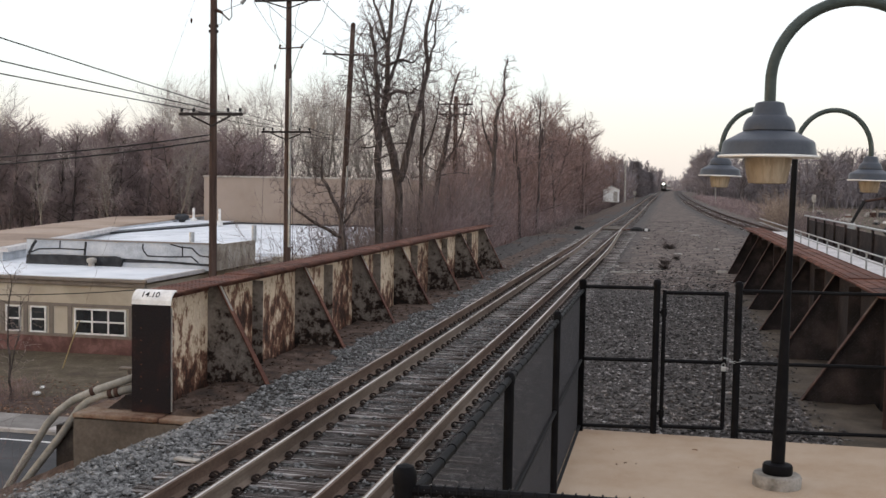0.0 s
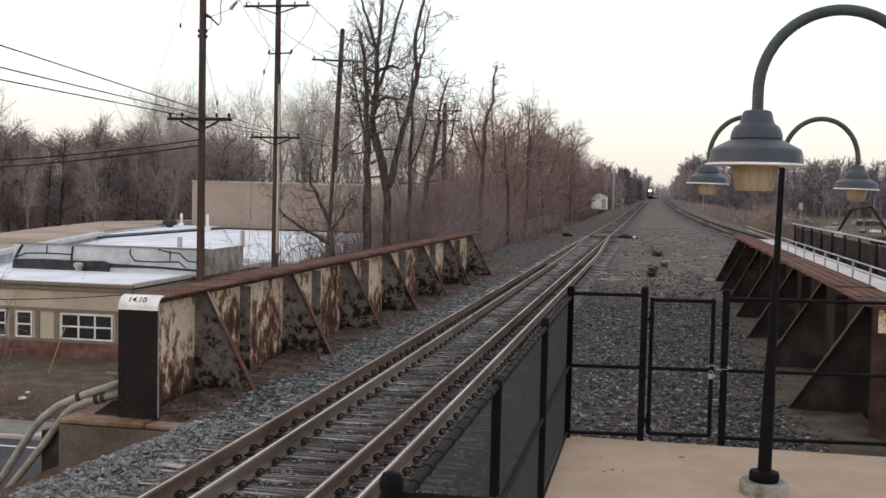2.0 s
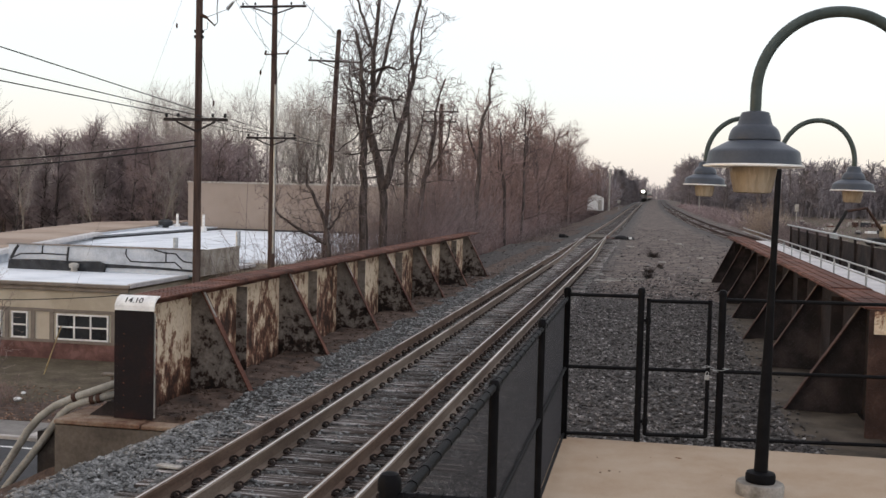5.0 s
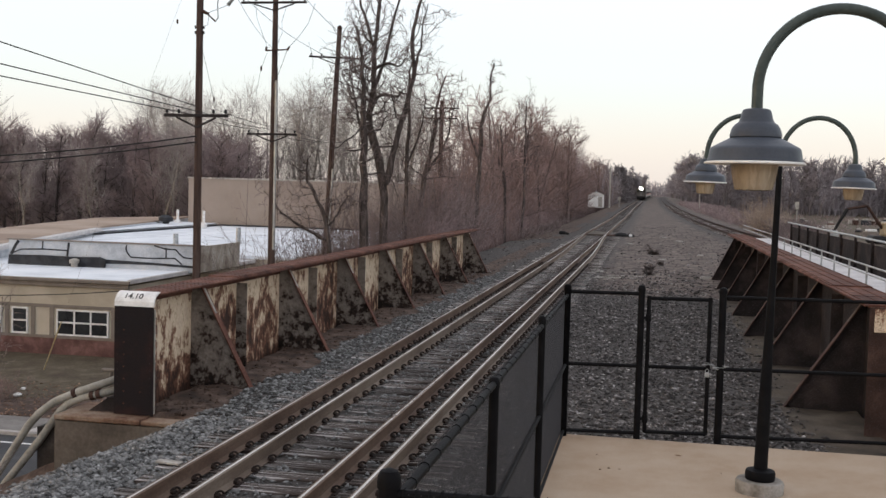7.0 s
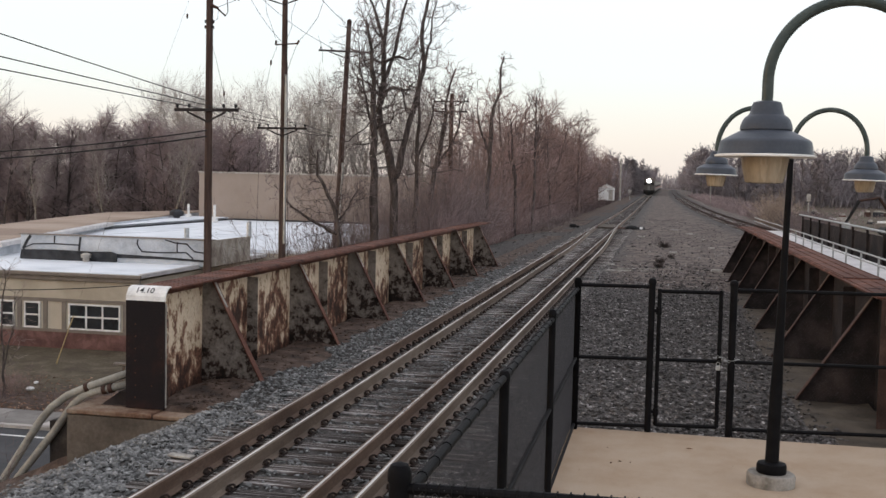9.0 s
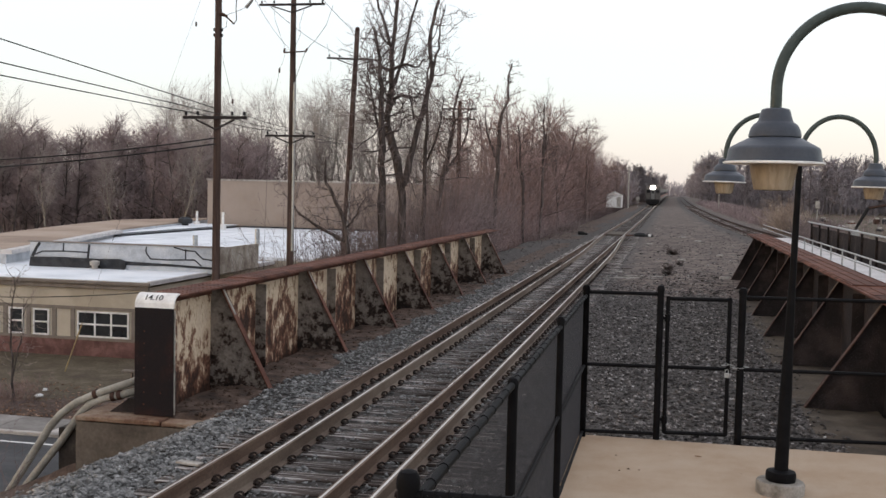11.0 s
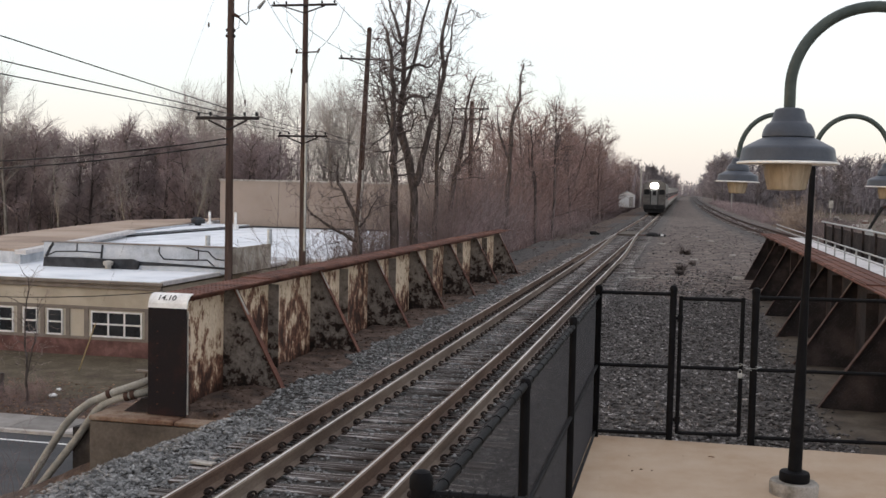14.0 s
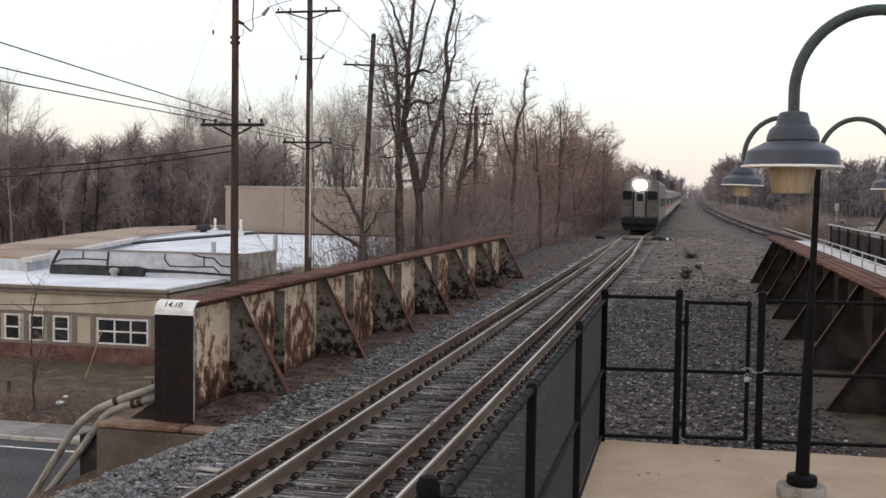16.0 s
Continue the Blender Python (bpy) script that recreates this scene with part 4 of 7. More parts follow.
def fpt(d, z):
    p = FA + FDIR * d
    return (p.x, p.y, z)


side_fence = thing("side_fence", "black chain-link fence with round posts beside the track", "fence")
for y, h in ((3.92, 1.92), (6.8, 1.79), (9.9, 1.84), (13.0, 1.88)):
    fence_post(-0.96 if y < 4 else -0.97, y, h, 0.042 if y in (3.92, 13.0) else 0.034, side_fence)
for z, nm in ((1.74, "top_rail"), (0.88, "mid_rail"), (0.06, "bottom_rail")):
    part(nm, Shape().tube([(-0.97, 3.92, z), (-0.97, 13.0, z)], 0.023 if z > 1 else 0.019, 10), M_BLACK, side_fence, smooth=True)
part("wire_mesh", mesh_fabric(9.08, 0.04, 1.76, (0, 1), (-1.0, 3.92), 0.036, 0.0017), None, side_fence, "black vinyl wire mesh")
tie_ring = Shape().tube([(0.024 * math.cos(a), 0, 0.026 * math.sin(a)) for a in np.linspace(0, 6.283, 9)], 0.003, 5).mesh("wire_tie", M_BLACK)
for k in range(34):
    part("wire_tie", tie_ring, None, side_fence).location = (-0.97, 4.1 + 0.265 * k, 1.74)

back_fence = thing("end_fence", "black chain-link fence closing the end of the landing", "fence")
fence_post(*fpt(0, 0)[:2], 1.88, 0.042, back_fence)
fence_post(*fpt(0.9, 0)[:2], 1.90, 0.042, back_fence)
for z, nm in ((1.79, "top_rail"), (0.9, "mid_rail"), (0.07, "bottom_rail")):
    part(nm, Shape().tube([fpt(0, z), fpt(0.905, z)], 0.023, 10), M_BLACK, back_fence, smooth=True)
part("wire_mesh", mesh_fabric(0.86, 0.05, 1.8, FDIR, fpt(0.03, 0), 0.05), None, back_fence)
gate = thing("gate", "closed black chain-link gate with a chain and padlock", "gate", kind="structure")
G0, G1 = 0.992, 1.73
for d, nm in ((G0, "stile"), (G1, "stile")):
    part(nm, Shape().tube([fpt(d, 0.08), fpt(d, 1.77)], 0.026, 10), M_BLACK, gate, smooth=True)
for z in (1.74, 0.9, 0.09):
    part("gate_rail", Shape().tube([fpt(G0, z), fpt(G1, z)], 0.023, 10), M_BLACK, gate, smooth=True)
part("wire_mesh", mesh_fabric(G1 - G0, 0.09, 1.74, FDIR, fpt(G0, 0), 0.05), None, gate)
for z in (1.5, 0.25):
    s = Shape().tube([fpt(0.9, z), fpt(0.99, z)], 0.022, 8).tube([fpt(0.99, z - 0.045), fpt(0.99, z + 0.045)], 0.036, 10)
    part("hinge", s, M_BLACK, gate)
s = Shape()
for k in range(9):
    d = 1.68 + 0.034 * k
    c = Vector(fpt(d, 0.95 - 0.004 * k + 0.02 * math.sin(k)))
    ax = Vector((0, 0, 1)) if k % 2 else Vector((0, 1, 0))
    s.tube([c + FDIR * 0.026 * math.cos(a) + ax * 0.013 * math.sin(a) - Vector((0, 0.035, 0)) for a in np.linspace(0, 6.283, 9)], 0.0035, 5)
part("chain", s, M_GALV, gate, "galvanised chain")
s = Shape().box(-0.028, 0.028, -0.012, 0.012, -0.06, 0.0, bevel=0.006).tube([(-0.018, 0, 0), (-0.018, 0, 0.03), (0, 0, 0.045), (0.018, 0, 0.03), (0.018, 0, 0)], 0.005, 6)
o = part("padlock", s, M_GALV, gate, "dull steel padlock")
o.location = Vector(fpt(1.72, 0.86)) - Vector((0, 0.05, 0))
tail_fence = thing("tail_fence", "black chain-link fence running past the lamp", "fence")
for d, r in ((1.88, 0.045), (4.9, 0.036), (7.6, 0.036)):
    fence_post(*fpt(d, 0)[:2], 1.9, r, tail_fence)
for z, nm in ((1.78, "top_rail"), (0.9, "mid_rail"), (0.07, "bottom_rail")):
    part(nm, Shape().tube([fpt(1.88, z), fpt(7.6, z)], 0.023, 10), M_BLACK, tail_fence, smooth=True)
part("wire_mesh", mesh_fabric(5.7, 0.05, 1.79, FDIR, fpt(1.88, 0), 0.05, 0.0004), None, tail_fence)
near_fence = thing("near_fence", "black chain-link fence across the platform end", "fence")
for x in (1.6, 4.2):
    fence_post(x, 3.92, 1.92, 0.036, near_fence)
part("top_rail", Shape().tube([(-0.93, 3.92, 1.82), (4.2, 3.92, 1.87)], 0.023, 10), M_BLACK, near_fence, smooth=True)
part("wire_mesh", mesh_fabric(5.0, 0.1, 1.83, (1, 0), (-0.9, 3.9), 0.05, 0.0022), None, near_fence)
wrap_ring = Shape().tube([(0, 0.026 * math.cos(a), 0.027 * math.sin(a)) for a in np.linspace(0, 6.283, 7)], 0.0035, 4).mesh("wire_wrap", M_BLACK)
for k in range(100):
    part("wire_wrap", wrap_ring, None, near_fence).location = (-0.9 + 0.05 * k, 3.92, 1.822 + 0.0005 * k)

# ---- twin lamp posts ----
SHADE = [(0.020, 0.262), (0.045, 0.26), (0.062, 0.254), (0.067, 0.243), (0.074, 0.215), (0.08, 0.198), (0.084, 0.194), (0.097, 0.186), (0.107, 0.172), (0.114, 0.155), (0.118, 0.138), (0.1185, 0.128), (0.114, 0.123), (0.121, 0.121), (0.16, 0.1), (0.191, 0.0835), (0.199, 0.079), (0.2045, 0.073), (0.2065, 0.067), (0.2085, 0.058), (0.213, 0.03), (0.2175, 0.014)]
RIM = [(0.221, 0.0125), (0.2285, 0.0095), (0.2295, 0.005), (0.2285, 0.0015), (0.2, 0.001)]
LENS = [(0.11, 0.006), (0.107, -0.012), (0.1, -0.05), (0.09, -0.092), (0.086, -0.105), (0.06, -0.109), (0.01, -0.11)]


def twin_lamp(x, y, base_z, rise=0.38, lift=0.0):
    lp = thing("lamp_post", "twin gooseneck lamp post with slate-blue bell shades", "lamp post", (x, y, 0), group="lamp posts on the landing")
    part("footing", Shape().lathe([(0.238, base_z - 0.02), (0.242, base_z + 0.1), (0.228, base_z + 0.125), (0.0, base_z + 0.13)], sides=32), M_FOOTING, lp, "round concrete footing", smooth=True)
    part("collar", Shape().lathe([(0.145, base_z + 0.13), (0.15, base_z + 0.15), (0.15, base_z + 0.2), (0.14, base_z + 0.225), (0.08, base_z + 0.24)]), M_BLACK, lp, smooth=True)
    part("pole", Shape().tube([(0, 0, base_z + 0.13), (0, 0, 1.0), (0, 0, 1.5), (0, 0, 2.3), (0, 0, 3.46)], [0.07, 0.062, 0.048, 0.034, 0.028], 18), M_BLACK, lp, smooth=True)
    for s_ in (-1, 1):
        c = s_ * 0.358
        pts = [(0, 0, 3.38)] + [(c - s_ * 0.358 * math.cos(a), 0, 3.437 + lift + rise * math.sin(a)) for a in np.linspace(0, math.pi, 45)] + [(s_ * 0.716, 0, 3.37)]
        part("arm", Shape().tube(pts, 0.0245, 16), M_ARM, lp, "dark green gooseneck arm", smooth=True)
        sh = part("shade", Shape().lathe([(0.94 * r, 0.94 * z) for r, z in SHADE], (s_ * 0.716, 0, 3.155), 40), M_SHADE, lp, "slate-blue stepped bell shade", smooth=True)
        part("rim", Shape().lathe([(0.94 * r, 0.94 * z) for r, z in RIM], (s_ * 0.716, 0, 3.155), 40), M_WHITE, sh, "white rim", smooth=True)
        part("lens", Shape().lathe([(0.94 * r, 1.04 * z) for r, z in LENS], (s_ * 0.716, 0, 3.155), 32), M_LENS, sh, "amber ribbed glass lens", smooth=True)
    return lp


far_lamp = twin_lamp(1.185, 11.1, 0.03, 0.408)
far_lamp.matrix_basis = pose(1.185, 11.1, -0.03, 0, 1.05, 0)
near_lamp = twin_lamp(1.136, 4.95, 0.0, 0.358, 0.045)
near_lamp.matrix_basis = pose(1.136, 4.95, -0.012, 0, 0, 9.5)

# ---- pipes beside the girder end ----
pipes = thing("conduits", "two pale painted conduits bending down beside the abutment", "pipe")
SHIFT = Vector((-0.06, 0, 0))
for k, pts in enumerate(([(-6.85, 13.3, 0.33), (-7.12, 13.2, 0.23), (-7.63, 13.2, 0.04), (-7.92, 13.2, -0.1), (-8.14, 13.2, -0.26), (-8.32, 13.2, -0.45), (-8.84, 13.2, -1.23), (-9.3, 13.2, -1.95)],
                         [(-6.85, 13.3, 0.17), (-7.08, 13.2, 0.1), (-7.36, 13.2, 0.025), (-7.55, 13.2, -0.03), (-7.7, 13.2, -0.11), (-7.82, 13.2, -0.22), (-8.14, 13.2, -0.64), (-8.66, 13.2, -1.28), (-9.06, 13.2, -1.85)])):
    pts = [Vector(p) + SHIFT * (1 + (0.5, 0.6)[k] * min(max((0.06 - p[2]) / 0.25, 0), 1)) + Vector((0, 0, 0.025 * min(max((p[2] + 0.5) / 0.4, 0), 1))) for p in pts]
    part("conduit", Shape().tube(pts, 0.054, 14), M_PIPE, pipes, smooth=True)
    c, d = Vector(pts[2]), (Vector(pts[1]) - Vector(pts[2])).normalized()
    for off in ((0.0,) if k == 0 else (0.0, 0.1)):
        part("coupling", Shape().tube([c + d * (off - 0.03), c + d * (off + 0.03)], 0.068, 14), M_RUST_EDGE, pipes, "rusty coupling band", smooth=True)
s = Shape().box(-7.28, -6.95, 13.31, 13.35, -0.005, 0.012).box(-7.26, -7.24, 13.31, 13.35, -0.14, -0.005)
part("bracket", s, M_BLACK, pipes)
s = Shape().box(-7.52, -6.98, 13.58, 13.66, 0.31, 0.35, bevel=0.01).box(-7.4, -7.37, 13.6, 13.64, 0.2, 0.31).box(-7.4, -6.98, 13.6, 13.64, 0.2, 0.23)
part("hanger_bar", s, M_TAUPE, pipes, "grey steel hanger behind the conduits")


# ---- utility poles and wires ----
def utility_pole(x, y, top, r, arms, label, riser=None):
    """arms: height, half length, height of the braces' feet below."""
    p = thing("utility_pole", label, "utility pole", (x, y, 0), group="utility poles along the line")
    part("shaft", Shape().tube([(0, 0, -7.6), (0, 0, 1), (0, 0, top)], [r * 1.1, r, r * 0.72], 14), M_WOOD, p, "weathered brown wooden shaft", smooth=True)
    for z, hl in arms:
        a = part("crossarm", Shape().box(-hl, hl, -r - 0.1, -r + 0.0, z - 0.04, z + 0.04, bevel=0.01), M_ARMWOOD, p)
        for s_ in (-1, 1):
            part("brace", Shape().tube([(s_ * hl * 0.62, -r - 0.05, z - 0.05), (0, -r, z - 0.3)], 0.028, 6), M_ARMWOOD, a)
            for u in (0.93, 0.55):
                part("insulator", Shape().lathe([(0.02, 0.05), (0.03, 0.07), (0.045, 0.085), (0.03, 0.11), (0.045, 0.125), (0.02, 0.16)], (s_ * hl * u, -r - 0.05, z), 8), M_INK, a)
    if riser:
        part("riser", Shape().tube([(r * 0.85, -r * 0.8, riser[0]), (r * 0.85, -r * 0.8, riser[1])], 0.05, 8), M_GALV, p, "grey riser conduit", smooth=True)
    return p


BACK = 1.28


def set_back(ob, k=BACK):
    """Puts a thing of the ground across the road to its true distance and size."""
    ob.matrix_basis = Matrix.Translation((0, 0, 3 - 3 * k)) @ Matrix.Scale(k, 4) @ ob.matrix_basis
    return ob


PX = -11.5
EYE_Z = 3.0


def along(p, k):
    """The point k times as far from the standing place as p."""
    return (p[0] * k, p[1] * k, EYE_Z + (p[2] - EYE_Z) * k)


def pole_along(k, x, y, top, r, arms, label, riser=None):
    up = lambda z: EYE_Z + (z - EYE_Z) * k
    return utility_pole(x * k, y * k, up(top), r * k, [(up(z), h * k) for z, h in arms], label, riser and (up(riser[0]), up(riser[1])))


K1, K2, K3 = 1.54, 1.27, 1.24
first = utility_pole(PX, 25.6, 12.5, 0.104, [(4.72, 0.86)], "tall weathered utility pole with one low crossarm")
second_pole = pole_along(K2, PX, 31.1, 8.95, 0.112, [(8.55, 1.05), (4.55, 0.8)], "weathered utility pole with two crossarms and a riser", (1.0, 6.2))
leaner = pole_along(K3, PX - 0.1, 37.6, 9.0, 0.118, [(7.95, 1.05)], "leaning weathered utility pole with a crossarm", (0.6, 3.9))
leaner.matrix_basis = pose((PX - 0.3) * K3, 37.6 * K3, -0.3, 0, 2.6, 0)
fuse = part("fuse_cutout", Shape().tube([(0.08, -0.05, 7.38), (0.27, -0.1, 7.3)], [0.05, 0.035], 8).tube([(0.25, -0.1, 7.3), (0.48, -0.12, 7.1)], 0.02, 6), M_RUST_EDGE, first, "brown porcelain fuse bracket")
part("loop_wire", Shape().tube([(0.48, -0.12, 7.1), (0.55, -0.12, 7.2), (0.53, -0.12, 7.5), (0.56, -0.12, 7.9), (0.58, -0.12, 9.2)], 0.012, 5), M_CABLE, fuse)
part("lead_wire", Shape().tube([(0.1, -0.12, 6.95), (0.27, -0.12, 7.02), (0.3, -0.12, 7.33), (0.78, -0.12, 7.5), (1.0, -0.12, 7.72), (1.7, -0.12, 7.9)], 0.007, 5), M_CABLE, fuse)
part("lead_insulator", Shape().tube([(0.8, -0.12, 7.51), (0.98, -0.12, 7.7)], [0.05, 0.03], 6), M_GALV, fuse)
for z in (6.98, 6.84):
    part("bolt", Shape().box(-0.118, 0.11, -0.05, 0.05, z - 0.04, z + 0.04, bevel=0.01), M_RUST_DARK, first)
part("bracket_bar", Shape().tube([(-0.3, -0.2, 8.2), (0.6, -0.2, 8.24)], 0.03, 6).tube([(-0.3, -0.2, 8.2), (-0.26, -0.2, 8.36)], 0.04, 6).tube([(0.58, -0.2, 8.2), (0.66, -0.2, 8.36)], 0.04, 6), M_RUST_EDGE, second_pole, "bar with small insulators")
part("pole_cap", Shape().lathe([(0.11, -0.02), (0.12, 0.08), (0.06, 0.16), (0.02, 0.18)], (0, 0, 3 + 6 * K3), 10), M_RUST_EDGE, leaner)
set_back(first, K1)
utility_pole(PX, 57.5, 7.9, 0.15, [(7.45, 1.0), (6.9, 0.9)], "distant utility pole with two crossarms")


def cable(name, pts, r, label, sag=0.0):
    path = []
    for (a, b) in zip(pts, pts[1:]):
        a, b = Vector(a), Vector(b)
        for k in range(12):
            t = k / 12
            path.append(a.lerp(b, t) - Vector((0, 0, 4 * sag * t * (1 - t))))
    path.append(Vector(pts[-1]))
    return solo(name, Shape().tube(path, r, 5), M_CABLE, label, "cable")


# ---- bare trees ----
def unit(v):
    return v / (np.linalg.norm(v, axis=-1, keepdims=True) + 1e-9)


class Wood:
    """Grows stems, limbs and twigs, many at a time."""

    def __init__(self, seed):
        self.r = np.random.default_rng(seed)
        self.bars, self.fine, self.cones = [], [], []

    def shoots(self, p, d, length, radius, n, wobble, lift=0.0, fine=False, taper=0.7):
        """One bent shoot from each point; gives the points along them."""
        p, d = np.asarray(p, float), np.asarray(d, float)
        length, radius = np.broadcast_to(length, len(p)), np.broadcast_to(radius, len(p))
        pts = [p]
        for k in range(n):
            d = unit(d + self.r.normal(0, wobble, d.shape) + np.array([0, 0, lift]))
            q = p + d * (length / n)[:, None]
            (self.fine if fine else self.bars).append((p, q, radius * (1 - taper * k / n), radius * (1 - taper * (k + 1) / n)))
            pts.append(q)
            p = q
        return np.array(pts)

    def stem(self, points, radius, taper=0.75, bend=0.0):
        """A stem through given points, smoothed and a little knotty."""
        pts = np.array(points, float)
        u = np.linspace(0, len(pts) - 1, 3 * len(pts))
        q = np.stack([np.interp(u, np.arange(len(pts)), pts[:, k]) for k in range(3)], -1)
        q[1:-1] = 0.25 * q[:-2] + 0.5 * q[1:-1] + 0.25 * q[2:]
        q[1:] += self.r.normal(0, bend, (len(q) - 1, 3)) * [1, 1, 0.3]
        rad = radius * (1 - taper * np.linspace(0, 1, len(q))) * self.r.uniform(0.88, 1.14, len(q))
        self.bars.append((q[:-1], q[1:], rad[:-1], rad[1:]))
        return q[:, None]

    def forks(self, pts, count, lo, hi, spread):
        """Places and directions of side shoots, count on each shoot, with how far along each one sits."""
        n, m = len(pts) - 1, pts.shape[1]
        t = lo + (hi - lo) * (np.arange(count)[:, None] + self.r.random((count, m))) / count
        i, j = np.minimum((t * n).astype(int), n - 1), np.arange(m)[None]
        a, b = pts[i, j], pts[i + 1, j]
        d = unit(b - a)
        side = unit(np.cross(d, self.r.normal(0, 1, d.shape)))
        w = spread * self.r.uniform(0.7, 1.3, t.shape)[..., None]
        at = a + (b - a) * (t * n - i)[..., None]
        return at.reshape(-1, 3), (d * np.cos(w) + side * np.sin(w)).reshape(-1, 3), t.ravel()

    def twigs(self, p, d, length, thin):
        d = unit(d + self.r.normal(0, 0.25, d.shape))
        self.cones.append((p, p + d * np.broadcast_to(length, len(p))[:, None], np.full(len(p), thin)))

    def meshes(self, bark, twig):
        trunk = sticks_mesh("trunk", *(np.concatenate(c) for c in zip(*self.bars)), bark)
        crown = twiggy_mesh("crown", [np.concatenate(c) for c in zip(*self.fine)], [np.concatenate(c) for c in zip(*self.cones)], twig)
        return [trunk, crown]


def crowned(seed, h, r, limbs, branches, twigs, spread, base, reach, thin, lift, bark, twig, wobble=0.16, bough=0.42, stems=1, haze=0, blur=0.06):
    """A bare tree with a rounded crown of limbs, branches and fine twigs."""
    w = Wood(seed)
    for s in range(stems):
        lean = w.r.normal(0, 0.06 + 0.1 * (stems > 1), 2)
        stem = w.shoots([[0, 0, 0]], [[lean[0], lean[1], 1.0]], h * 0.86, r / (1 + 0.25 * (stems - 1)), 8, 0.05, 0.05, taper=0.82)
        p, d, t = w.forks(stem, limbs // stems, base, 0.99, spread)
        ln = h * reach * (1.15 - 0.62 * t) * w.r.uniform(0.7, 1.2, len(t))
        limb = w.shoots(p, d, ln, np.maximum(r * 0.42 * (1.1 - t), thin * 1.6), 4, wobble, lift)
        p, d, t = w.forks(limb, branches, 0.18, 1.0, 0.6)
        bl = np.tile(ln, branches) * bough * w.r.uniform(0.6, 1.25, len(t))
        bran = w.shoots(p, d, bl, thin * 1.7, 3, wobble * 1.3, lift, fine=True)
        p, d, t = w.forks(bran, twigs, 0.1, 1.0, 0.65)
        w.twigs(p, d, np.tile(bl, twigs) * w.r.uniform(0.3, 0.65, len(t)), thin)
        if haze:
            # the finest twigs, spread through the crown round the limbs
            per = max(1, haze // (stems * limb.shape[1]))
            p, d, t = w.forks(limb, per, 0.22, 1.0, 0.8)
            off = w.r.normal(0, 1, p.shape)
            p = p + off * (0.4 * blur * h * (0.5 + 0.6 * t))[:, None]
            w.twigs(p, 0.5 * d + unit(off) + [0, 0, 0.3], blur * h * w.r.uniform(0.5, 1.5, len(t)), thin * 0.65)
    return w.meshes(bark, twig)


def gnarled(seed, stems, side, twig, thin=0.011, length=(0.6, 2.8), branches=5):
    """An old tree on given stems (points, radius), thick with short crooked side boughs."""
    w = Wood(seed)
    for k, (points, radius) in enumerate(stems):
        q = w.stem(points, radius, 0.72, 0.03)
        lo = 0.22 if k == 0 else 0.06
        side_k = max(8, int(side * (1.5 if k == 0 else 0.9)))
        p, d, t = w.forks(q, side_k, lo, 1.0, 1.1)
        ln = w.r.uniform(*length, len(t)) * (1.15 - 0.5 * t)
        bough = w.shoots(p, d, ln, np.maximum(radius * 0.3 * (1.05 - 0.7 * t), 0.016) * w.r.uniform(0.5, 1.1, len(t)), 6, 0.36, 0.1)
        p, d, t = w.forks(bough, branches, 0.15, 1.0, 0.8)
        bl = np.tile(ln, branches) * w.r.uniform(0.25, 0.6, len(t))
        bran = w.shoots(p, d, bl, thin * 1.5, 4, 0.34, 0.08, fine=True)
        p, d, t = w.forks(bran, 4, 0.2, 1.0, 0.7)
        w.twigs(p, d, np.tile(bl, 4) * w.r.uniform(0.3, 0.7, len(t)), thin * 0.8)
    return w.meshes(M_BARK, twig)


def tree(meshes, x, y, label, turn=0.0, size=1.0, group="", z=None):
    t = thing("bare_tree", label, "tree", (x, y, float(land(x, y)) - 0.1 if z is None else z), turn, group)
    t.scale = (size, size, size)
    part("trunk", meshes[0], None, t)
    part("crown", meshes[1], None, t)
    return t


# trees behind the girder: stems as x, y, z from each tree's foot
forked = gnarled(11, [
    ([(0, 0, 0), (0, 0, 4.8), (-0.55, 0, 6.5), (-0.72, 0, 7.6), (-0.6, 0.1, 8.8), (-0.6, 0, 10.3), (-0.45, 0, 12), (-0.2, 0, 14)], 0.24),
    ([(0, 0, 4.7), (0.45, -0.1, 6.4), (0.95, -0.2, 8.2), (1.2, -0.2, 9.5), (0.95, 0, 10.8), (1.3, 0, 12.2), (1.4, 0, 13.6)], 0.17),
    ([(-0.66, 0, 8.1), (-1.15, -0.1, 8.35), (-1.5, 0, 8.2), (-1.75, 0, 8.65)], 0.1),
    ([(-0.66, 0, 8.2), (-0.1, -0.1, 8.45), (0.4, -0.1, 8.3), (0.75, 0, 8.7)], 0.1),
    ([(-0.6, 0, 9.4), (-1.1, 0.1, 9.65), (-1.65, 0, 9.5)], 0.09),
    ([(-0.6, 0, 9.5), (0, -0.1, 9.75), (0.45, 0, 9.55), (0.8, 0, 9.95)], 0.09),
    ([(-0.6, 0, 10.4), (-1.05, 0.1, 10.9), (-1.3, 0, 11.5)], 0.07),
    ([(-0.6, 0.1, 8.8), (-0.2, 0.3, 9.8), (0, 0.4, 11.3), (0.4, 0.4, 12.6), (0.5, 0.4, 13.6)], 0.1),
    ([(-0.6, 0, 10.3), (-1.1, 0.2, 11.8), (-1.5, 0.2, 12.7), (-1.8, 0.2, 13.4)], 0.08),
    ([(1.2, -0.2, 9.5), (1.45, -0.3, 10.3), (1.5, -0.3, 11.2), (1.7, -0.3, 12.1)], 0.07)], 11, M_TWIG_GREY, 0.01, (0.5, 2.2))
